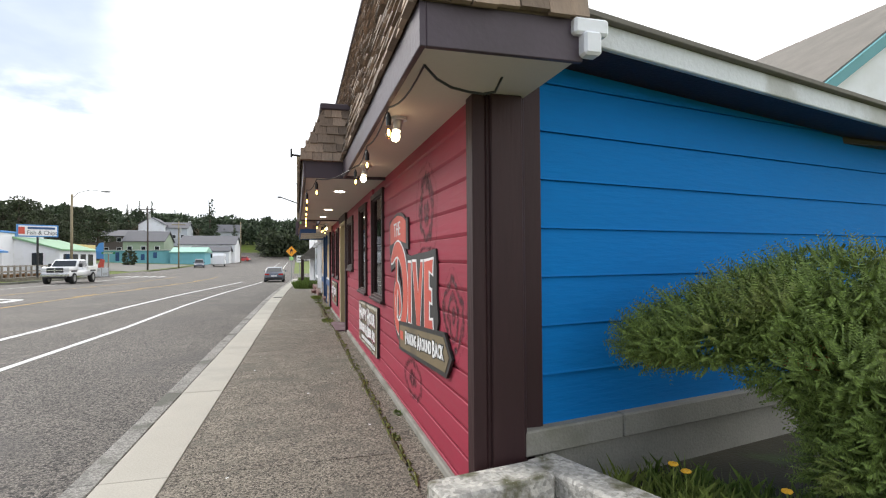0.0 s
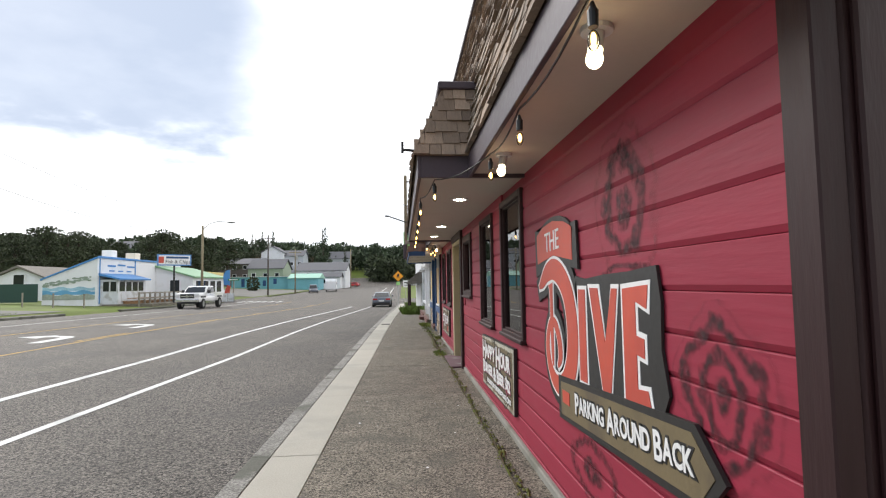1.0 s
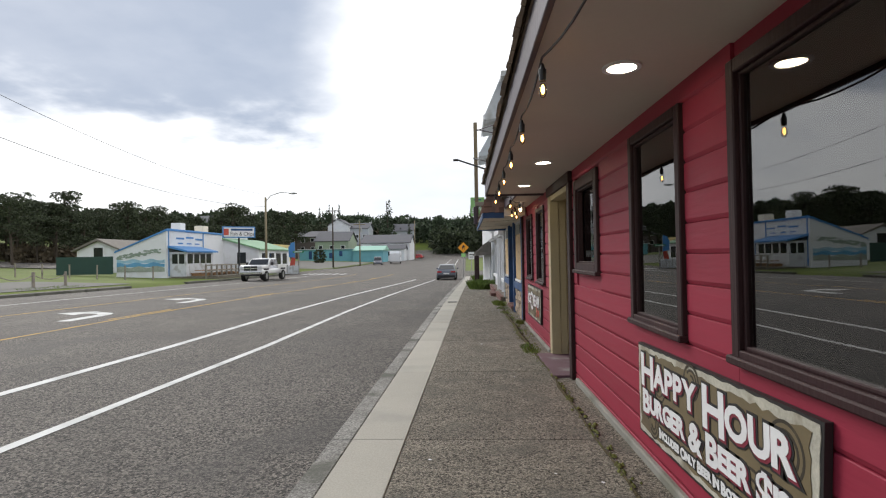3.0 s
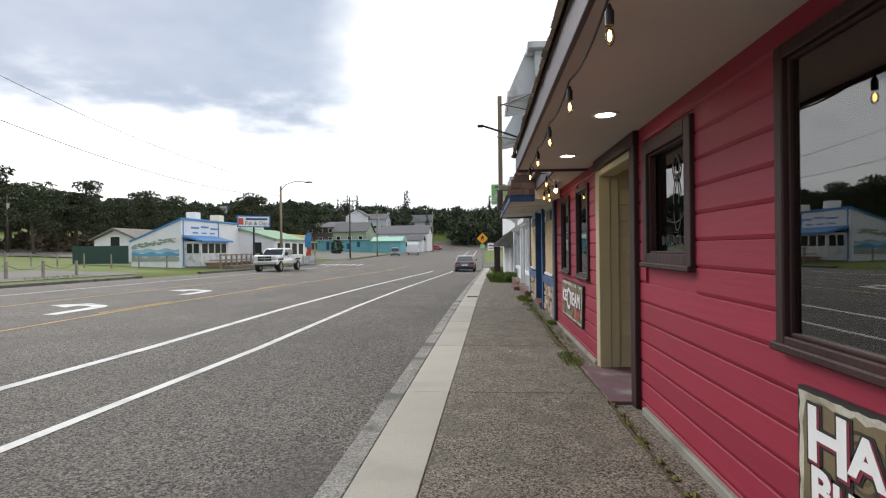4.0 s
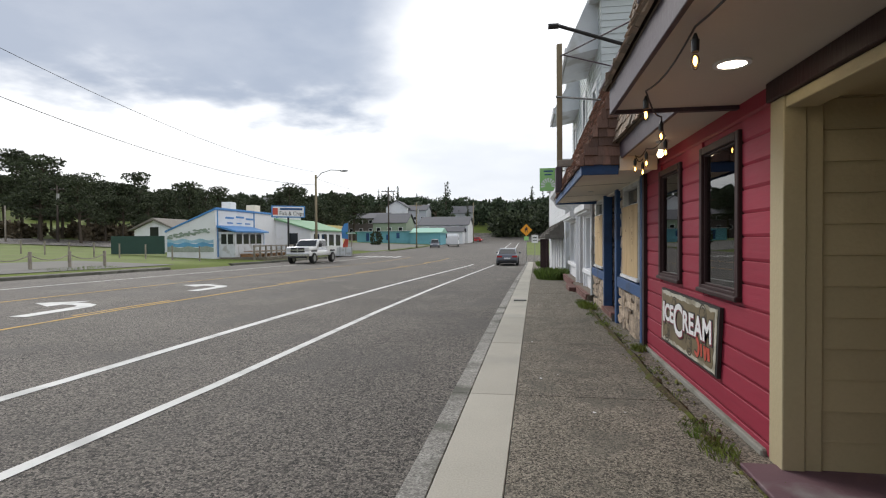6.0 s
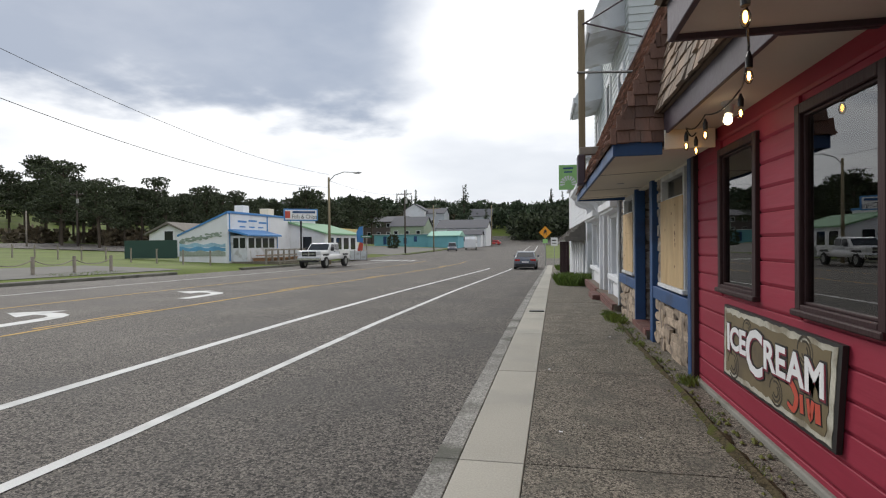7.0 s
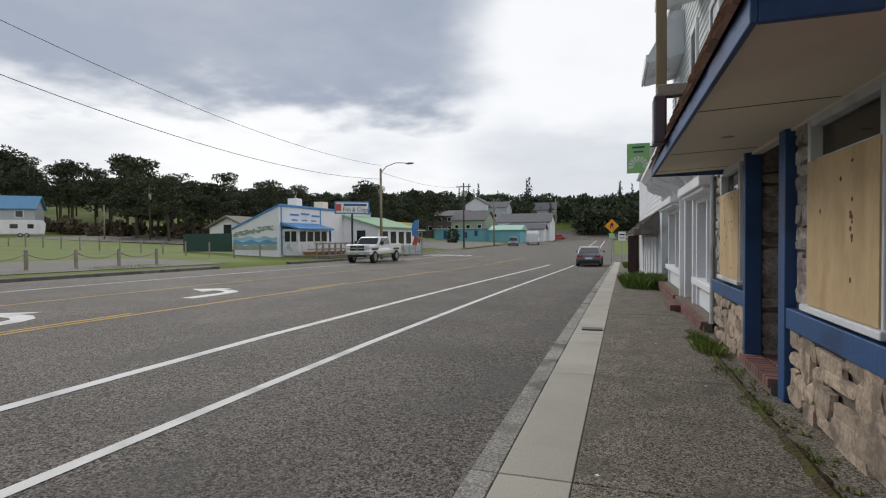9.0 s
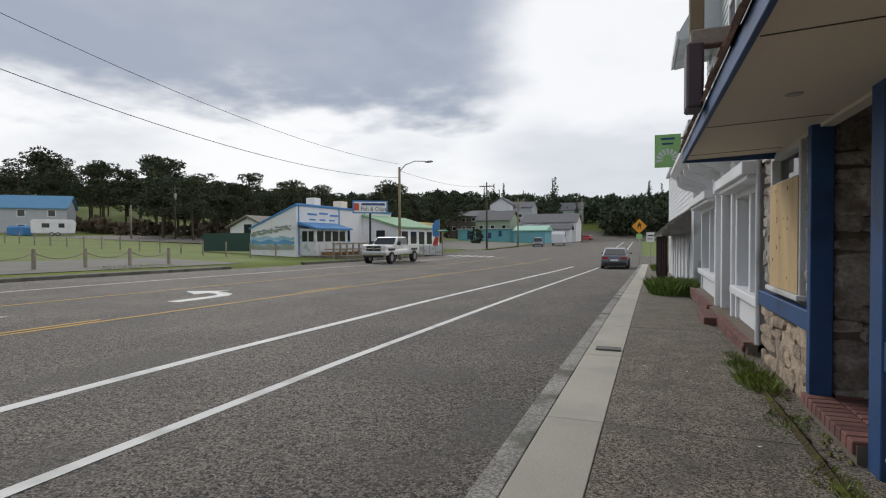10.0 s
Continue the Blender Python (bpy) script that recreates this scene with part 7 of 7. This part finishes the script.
for k in range(4):
    part("window", boxes((-24.9, -24.86, 63.2 + k * 2.3, 64.7 + k * 2.3, 0.8, 2.2)), M["car_glass"], FB)
part("window", boxes((-27.4, -26.4, 62.26, 62.3, 1.0, 2.3)), M["car_glass"], FB)
part("yellow_wing", boxes((BX - 6, -28.3, 73.0, 83.0, -0.3, 3.6)), yel, FB, "yellow painted wing")
for k in range(3):
    part("window", boxes((-28.3, -28.26, 74.5 + k * 2.9, 76.0 + k * 2.9, 0.4, 2.4)), M["car_glass"], FB)
part("front_patio", boxes((BX + 0.3, -24.2, 51.0, 62.0, bz - 0.7, bz - 0.35)), M["walk"], FB)

pt = thing("patio_fence", "weathered timber patio fence before the eatery", "fence", -26.5, 54, 0.2, "")
for k in range(11):
    yy = 50.5 + k * 1.05
    zz = land_z(-25.2, yy)
    part("post", boxes((-25.25, -25.1, yy, yy + 0.12, zz - 0.1, zz + 1.35), bev=0.01), M["wood_grey"], pt)
for zz in (0.45, 0.95):
    part("rail", boxes((-25.22, -25.14, 50.5, 61.2, zz, zz + 0.12)), M["wood_grey"], pt)
for k in range(4):
    yy = 52 + k * 2.4
    tb = thing("picnic_table", "brown timber picnic table on the patio", "table", -26.6, yy, 0, "picnic tables")
    z0 = land_z(-26.6, yy)
    tw = mat("picnic_wood", (0.3, 0.17, 0.08), 0.85, 0.2) if k == 0 else bpy.data.materials["picnic_wood"]
    part("tabletop", boxes((-27.0, -26.2, yy, yy + 1.8, z0 + 0.7, z0 + 0.76)), tw, tb)
    part("bench", boxes((-27.5, -27.25, yy, yy + 1.8, z0 + 0.42, z0 + 0.47)), tw, tb)
    part("bench", boxes((-25.95, -25.7, yy, yy + 1.8, z0 + 0.42, z0 + 0.47)), tw, tb)
    part("leg", boxes((-27.4, -25.8, yy + 0.2, yy + 0.3, z0, z0 + 0.42)), tw, tb)
    part("leg", boxes((-27.4, -25.8, yy + 1.5, yy + 1.6, z0, z0 + 0.42)), tw, tb)

fs = thing("eatery_sign", "white and blue lit box sign on a black pole", "sign", -24.0, 54.5, 0)
SX, SY, SZ = -23.3, 53.4, 3.6
bm = bmesh.new()
tube(bm, (SX, SY, 0), (SX, SY, SZ), 0.09)
part("post", bm, M["black"], fs)
MS = pose(SX, SY, SZ + 0.55, 90, 0, 33)
for nm, w, h, d, mt in (("sign_box", 1.5, 0.54, 0.16, blue_t), ("sign_face", 1.4, 0.45, 0.17, M["sign_white"])):
    bm = bmesh.new()
    box(bm, -w, w, -h, h, -d, d, bev=0.02, m=MS)
    part(nm, bm, mt, fs)
lettering("letter", "Fish & Chips", 0.52, M["sign_black"], fs, MS @ pose(0.3, -0.18, 0.18), 0.85)
bm = bmesh.new()
box(bm, -0.75, 1.25, 0.14, 0.34, 0.17, 0.18, m=MS)
part("text_bar", bm, M["navy"], fs)
bm = bmesh.new()
box(bm, -1.4, -0.95, -0.3, 0.32, 0.17, 0.18, m=MS)
part("emblem", bm, M["sign_red"], fs, "small red and blue emblem")


def house(name, label, x0, x1, y0, y1, z, h, wall_m, roof_m, ridge="x", rise=2.2, rows=1, cols=3, face="y", over=0.4):
    """A gabled house: walls, roof, and windows on the side that shows."""
    top = thing(name, label, "house", (x0 + x1) / 2, (y0 + y1) / 2, z)
    part("wall", boxes((x0, x1, y0, y1, z - 1.5, z + h)), wall_m, top)
    bm = bmesh.new()
    if ridge == "x":
        m0 = (y0 + y1) / 2
        prism(bm, [(y0 - over, z + h - 0.15), (y0 - over, z + h), (m0, z + h + rise), (y1 + over, z + h), (y1 + over, z + h - 0.15), (m0, z + h + rise - 0.25)], "x", x0 - over, x1 + over)
    else:
        m0 = (x0 + x1) / 2
        prism(bm, [(x0 - over, z + h - 0.15), (x0 - over, z + h), (m0, z + h + rise), (x1 + over, z + h), (x1 + over, z + h - 0.15), (m0, z + h + rise - 0.25)], "y", y0 - over, y1 + over)
    part("roof", bm, roof_m, top)
    bm = bmesh.new()
    if ridge == "x":
        prism(bm, [(y0, z + h - 0.05), (m0, z + h + rise - 0.25), (y1, z + h - 0.05)], "x", x0 + 0.02, x1 - 0.02)
    else:
        prism(bm, [(x0, z + h - 0.05), (m0, z + h + rise - 0.25), (x1, z + h - 0.05)], "y", y0 + 0.02, y1 - 0.02)
    part("gable", bm, wall_m, top)
    for r in range(rows):
        for c in range(cols):
            zz = z + 1.0 + r * (h / rows)
            cx = x0 + (x1 - x0) * (c + 0.5) / cols
            w = part("window", boxes((cx - 0.65, cx + 0.65, y0 - 0.06, y0, zz, zz + 1.3)), M["white"], top)
            part("pane", boxes((cx - 0.52, cx + 0.52, y0 - 0.075, y0 - 0.06, zz + 0.12, zz + 1.18)), M["car_glass"], w)
            if face == "both":
                cy = y0 + (y1 - y0) * (c + 0.5) / cols
                w = part("window", boxes((x1, x1 + 0.06, cy - 0.65, cy + 0.65, zz, zz + 1.3)), M["white"], top)
                part("pane", boxes((x1 + 0.06, x1 + 0.075, cy - 0.52, cy + 0.52, zz + 0.12, zz + 1.18)), M["car_glass"], w)
    return top


roof_b = mat("blue_metal_roof", (0.1, 0.25, 0.42), 0.45, 0.12)
grey_roof = mat("dark_grey_roof", (0.1, 0.1, 0.11), 0.8, 0.2)
grey_w = mat("pale_grey_wall", (0.42, 0.44, 0.47), 0.7, 0.1)
brown_w = mat("brown_grey_wall", (0.14, 0.115, 0.11), 0.8, 0.15)
sage_w = mat("sage_wall", (0.3, 0.36, 0.27), 0.8, 0.12)
teal_w = mat("turquoise_wall", (0.16, 0.4, 0.47), 0.7, 0.15)
mint_roof = mat("mint_roof", (0.28, 0.5, 0.4), 0.6, 0.1)
house("house", "pale grey two-storey house with a blue metal roof", -125.1, -97.6, 69.3, 74.3, 2.0, 5.2, grey_w, roof_b, "x", 2.4, 2, 6).matrix_basis = pose(-111.35, 71.8, 2.0, 0, 0, 40)
trailer("white travel trailer beside the blue-roofed house", -91.9, 71.7, land_z(-91.9, 71.7), -33, 6.0)
tagged(part("blue_tarp", boxes((-99.6, -95.6, 69, 71, land_z(-97, 70) - 0.2, land_z(-97, 70) + 1.6), bev=0.3), blue_t), "blue tarpaulin over stored goods", "tarpaulin")
house("house", "small white cottage with a grey gable roof", -44.6, -39.6, 60, 68, 0.9, 1.9, M["white"], M["roof_grey"], "y", 1.3, 1, 1)
gf = tagged(part("screen_fence", boxes((-40.6, -35, 52.0, 52.1, 0.3, 2.0), bev=0.01), mat("green_screen", (0.03, 0.07, 0.055), 0.8, 0.15)), "dark green screened mesh fence", "fence")
house("apartment_building", "brown two-storey apartment building with white windows", -59, -46, 172, 184, 3.0, 5.6, brown_w, grey_roof, "x", 2.0, 2, 4)
house("house", "sage green house with a dark roof", -46, -36, 158, 170, 3.0, 3.6, sage_w, grey_roof, "x", 3.0, 1, 3)
house("house", "white gabled house on the slope", -50, -42.5, 188, 198, 8.0, 5, M["white"], grey_roof, "y", 2.5, 1, 2)
house("house", "grey house on the slope", -44, -36, 190, 200, 7.5, 4.5, grey_w, grey_roof, "x", 2.2, 1, 3)
house("house", "white long shed with a dark roof", -31, -17.2, 152, 166, 1.0, 4.6, M["white"], grey_roof, "x", 2.6, 1, 4)
house("house", "low white shed before the long shed", -27, -18, 146, 151.5, 0.8, 2.9, M["white"], grey_roof, "x", 1.3, 1, 3)
house("house", "mint roofed building behind the sheds", -32.5, -20, 178, 190, 3.6, 3.4, M["white"], mint_roof, "x", 1.6, 1, 2)
house("house", "grey hillside house with a dark roof", -31, -22, 214, 222, 8.0, 4, grey_w, grey_roof, "x", 3, 1, 2)
house("house", "pale hillside house among trees", -110, -98, 205, 215, land_z(-104, 205) + 1, 4, grey_w, grey_roof, "x", 3, 1, 3)
house("house", "white house on the wooded ridge", 12, 20, 262, 272, land_z(16, 262) + 6, 5, M["white"], grey_roof, "y", 3, 1, 2)
tq = thing("turquoise_building", "long low turquoise building with a pale flat roof", "building", -36, 122, 0.5)
part("wall", boxes((-43.4, -29.5, 135, 143, -0.5, 3.7)), teal_w, tq)
part("wall", boxes((-29.48, -22, 134, 143, -0.5, 3.2)), teal_w, tq)
part("roof", boxes((-43.8, -29.4, 134.6, 143.4, 3.7, 3.85), bev=0.02), M["white_old"], tq)
bm = bmesh.new()
prism(bm, [(133.6, 3.2), (133.6, 3.32), (138.5, 4.5), (143.4, 3.32), (143.4, 3.2)], "x", -29.6, -21.6)
part("wing_roof", bm, mint_roof, tq)
rr = random.Random(14)
for k in range(4):
    part("mural_mark", boxes((-41 + k * 2.6, -40.2 + k * 2.6, 134.94, 135.0, 1.2 + rr.random(), 2.6 + rr.random()), bev=0.02), M["navy"], tq, "dark painted mural figure of plain form")

fl1 = thing("feather_flag", "blue advertising feather flag on a pole", "flag", -22.9, 69.0, road_z(-23, 68))
bm = bmesh.new()
tube(bm, (-22.9, 69, -0.4), (-22.9, 69, 3.6), 0.03)
part("post", bm, M["metal"], fl1)
bm = bmesh.new()
prism(bm, [(-22.9, 1.6), (-22.9, 3.6), (-23.4, 3.5), (-23.75, 2.9), (-23.7, 1.7)], "y", 69, 69.02)
part("cloth", bm, blue_t, fl1)
fl2 = thing("feather_flag", "red advertising banner leaning by the corner", "flag", -22.4, 67.0, road_z(-23, 67))
bm = bmesh.new()
prism(bm, [(-22.9, -0.1), (-22.4, 0.2), (-22.2, 1.5), (-22.6, 1.7), (-22.9, 0.9)], "y", 67, 67.02)
part("cloth", bm, M["sign_red"], fl2)
ss = thing("street_sign", "green street name sign on a timber post", "road sign", -22.0, 67.6, road_z(-22, 67))
part("post", boxes((-22.06, -21.94, 67.54, 67.66, -0.5, 2.5)), M["wood_grey"], ss)
part("panel", boxes((-22.7, -21.3, 67.5, 67.53, 2.2, 2.45)), mat("street_sign_green", (0.03, 0.2, 0.09), 0.5, 0.1), ss)
part("text_bar", boxes((-22.5, -21.5, 67.485, 67.5, 2.28, 2.37)), M["sign_white"], ss)
wf = thing("low_fence", "low white mesh fence round the corner lot", "fence", -23.8, 67, 0)
for k in range(7):
    part("post", boxes((-26.0 + k * 0.72, -25.92 + k * 0.72, 66.5, 66.58, -0.4, 0.75)), M["metal"], wf)
part("mesh_panel", boxes((-26.0, -21.6, 66.53, 66.55, -0.35, 0.65)), M["white_old"], wf)


# ---- trees and hills ----
def pine(seed, h, spread, name="pine_tree", label="tall dark coastal pine with a broad ragged crown", kind="pine"):
    rnd = random.Random(seed)
    top = thing(name, label, "tree")
    bm = bmesh.new()
    lean = rnd.uniform(-0.05, 0.05) * h
    tube(bm, (0, 0, -0.5), (lean * 0.5, 0, h * 0.5), h * 0.022, h * 0.016, 8)
    tube(bm, (lean * 0.5, 0, h * 0.5), (lean, 0, h * 0.94), h * 0.016, h * 0.005, 7)
    cl = []
    if kind == "pine":
        for k in range(22):
            a, t = rnd.uniform(0, 6.28), rnd.uniform(0.42, 1.0)
            r = spread * (1.15 - t) * rnd.uniform(0.5, 1.3) + 0.1 * spread
            q = (lean * t + r * math.cos(a), r * math.sin(a), h * t * 0.95)
            tube(bm, (lean * t * 0.8, 0, h * t * 0.8), q, h * 0.008, h * 0.003, 5)
            s = spread * rnd.uniform(0.24, 0.42)
            cl.append((*q, s * 1.25, s * 1.25, s * 0.55))
        part("trunk", bm, M["bark"], top)
        leaves("crown", cl, 3000, h * 0.022, M["pine"], top, seed, flat=0.3)
    else:
        for k in range(16):
            t = 0.12 + 0.86 * k / 16
            r = spread * (1.03 - t) * rnd.uniform(0.75, 1.2)
            for j in range(3):
                a = rnd.uniform(0, 6.28)
                cl.append((0.55 * r * math.cos(a), 0.55 * r * math.sin(a), h * t, max(0.12, r * 0.6), max(0.12, r * 0.6), h * 0.035))
        part("trunk", bm, M["bark"], top)
        leaves("crown", cl, 1700, h * 0.024, M["fir"], top, seed, droop=0.3)
    return top


protos = [pine(30 + k, 15 + 1.2 * k, 4.6 + 0.35 * k) for k in range(5)]
firs = [pine(60 + k, 14 + 2 * k, 2.6 + 0.3 * k, "fir_tree", "narrow dark green fir with drooping boughs", "fir") for k in range(3)]
rnd = random.Random(77)


def plant(proto, x, y, s, z=None):
    m = pose(x, y, land_z(x, y) if z is None else z, 0, 0, rnd.uniform(0, 360)) @ Matrix.Diagonal((s, s, s * rnd.uniform(0.88, 1.1), 1))
    ob = copy_thing(proto, m)
    ob.matrix_basis = m
    return ob


used = set()


def grove(kinds, n, xa, xb, ya, yb, s0, s1):
    for k in range(n):
        x, y = rnd.uniform(xa, xb), rnd.uniform(ya, yb)
        plant(rnd.choice(kinds), x, y, rnd.uniform(s0, s1))


# the row of pines across the field: bearing from the corner by the stone shop, rise of the tree line
LINE = [(15, 0.07), (20, 0.08), (23.3, 0.096), (26.3, 0.102), (29.4, 0.085), (35.2, 0.102), (40.3, 0.109), (42.4, 0.122), (44, 0.112), (48, 0.13), (51.7, 0.134), (54.8, 0.126), (58.4, 0.134), (60.6, 0.114), (75, 0.12)]
az = 22.0
while az < 74:
    for k in range(3):
        d = rnd.uniform(88, 112) + 16 * k + (45 if az > 49 else 0)
        b = radians(az + rnd.uniform(-0.6, 0.6))
        x, y = -1.3 - d * math.sin(b), 12.9 + d * math.cos(b)
        h = 1.4 + interp(math.degrees(b), LINE) * d * rnd.uniform(0.68, 1.03) - land_z(x, y)
        if az < 31 and k == 0:
            continue
        i = rnd.randrange(5)
        plant(protos[i], x, y, max(0.25, h / (15 + 1.2 * i)))
    az += 1.25
grove(protos, 8, -70, -52, 150, 200, 0.6, 0.8)
grove(firs, 18, -90, 20, 215, 300, 0.5, 0.8)
grove(firs, 16, 0, 60, 215, 290, 0.55, 0.85)
plant(firs[2], -30, 200, 1.12, 5.5)
plant(firs[1], -23, 205, 0.66, 5.5)
plant(firs[0], -36, 103, 0.28)
plant(protos[2], -44, 98, 0.6)
plant(protos[1], -47, 100, 0.56)
plant(protos[3], -40, 101, 0.5)
for proto in protos + firs:
    for o in (*proto.children_recursive, proto):
        bpy.data.objects.remove(o)


def wood(name, n, xa, xb, ya, yb, size, material, label, seed, hmax=8):
    """A far wood as one mass of leaf clumps over the land."""
    r = np.random.RandomState(seed)
    cs = []
    for k in range(n):
        x, y = r.uniform(xa, xb), r.uniform(ya, yb)
        h = r.uniform(0.5, 1.0) * hmax
        cs.append((x, y, land_z(x, y) + h * 0.45, h * 0.42, h * 0.42, h * 0.55))
    ob = leaves(name, cs, n * 130, size, material, None, seed)
    return tagged(ob, label, "woods", kind="stuff")


wood("hill_woods", 260, -260, -60, 190, 330, 1.1, M["fir"], "dark mixed woods covering the far hill", 1)
wood("hill_woods", 220, -60, 70, 216, 330, 1.1, M["fir"], "dark dense woods on the bank past the junction", 2, 9)
wood("hill_scrub", 160, -140, -30, 175, 260, 0.9, M["scrub"], "brown scrub on the hillside", 3, 4)
wood("hill_woods", 90, -200, -75, 125, 180, 1.0, M["pine"], "dark undergrowth below the pines", 4, 6)
wood("field_scrub", 60, -110, -62, 84, 100, 0.6, M["scrub"], "brown brush at the field's edge", 5, 3)
wood("bank_woods", 160, -12, 50, 196, 222, 0.9, M["pine"], "dark tree-covered bank beside the far road", 6, 9)
bs1 = thing("round_bush", "rounded dark shrub by the turquoise building", "bush", -33.5, 118, 1)
leaves("foliage", [(-33.5, 118, 1.9, 1.3, 1.3, 1.6)], 500, 0.3, M["pine"], bs1, 90)
tuft("field_grass", -26, 33, land_z(-26, 33), 500, 0.14, 1.4, M["blade"], 91, "rough grass at the foot of the rope fence", "grass")


# slim weathered posts of the field's inner fence, up to the eatery's patio
FP = thing("fence_post", "slim weathered timber post of the field fence", "fence post", -27.4, 46.0, land_z(-27.4, 46.0), "field fence posts")
part("post", boxes((-27.45, -27.35, 45.95, 46.05, land_z(-27.4, 46.0) - 0.2, land_z(-27.4, 46.0) + 1.15), bev=0.015), M["wood_grey"], FP)
part("cap", boxes((-27.46, -27.34, 45.94, 46.06, land_z(-27.4, 46.0) + 1.15, land_z(-27.4, 46.0) + 1.19), bev=0.01), M["wood_grey"], FP)
for k in range(1, 15):
    fx, fy = -27.4 - 2.5 * k, 46.0 + 0.12 * k
    copy_thing(FP, pose(fx, fy, land_z(fx, fy)))
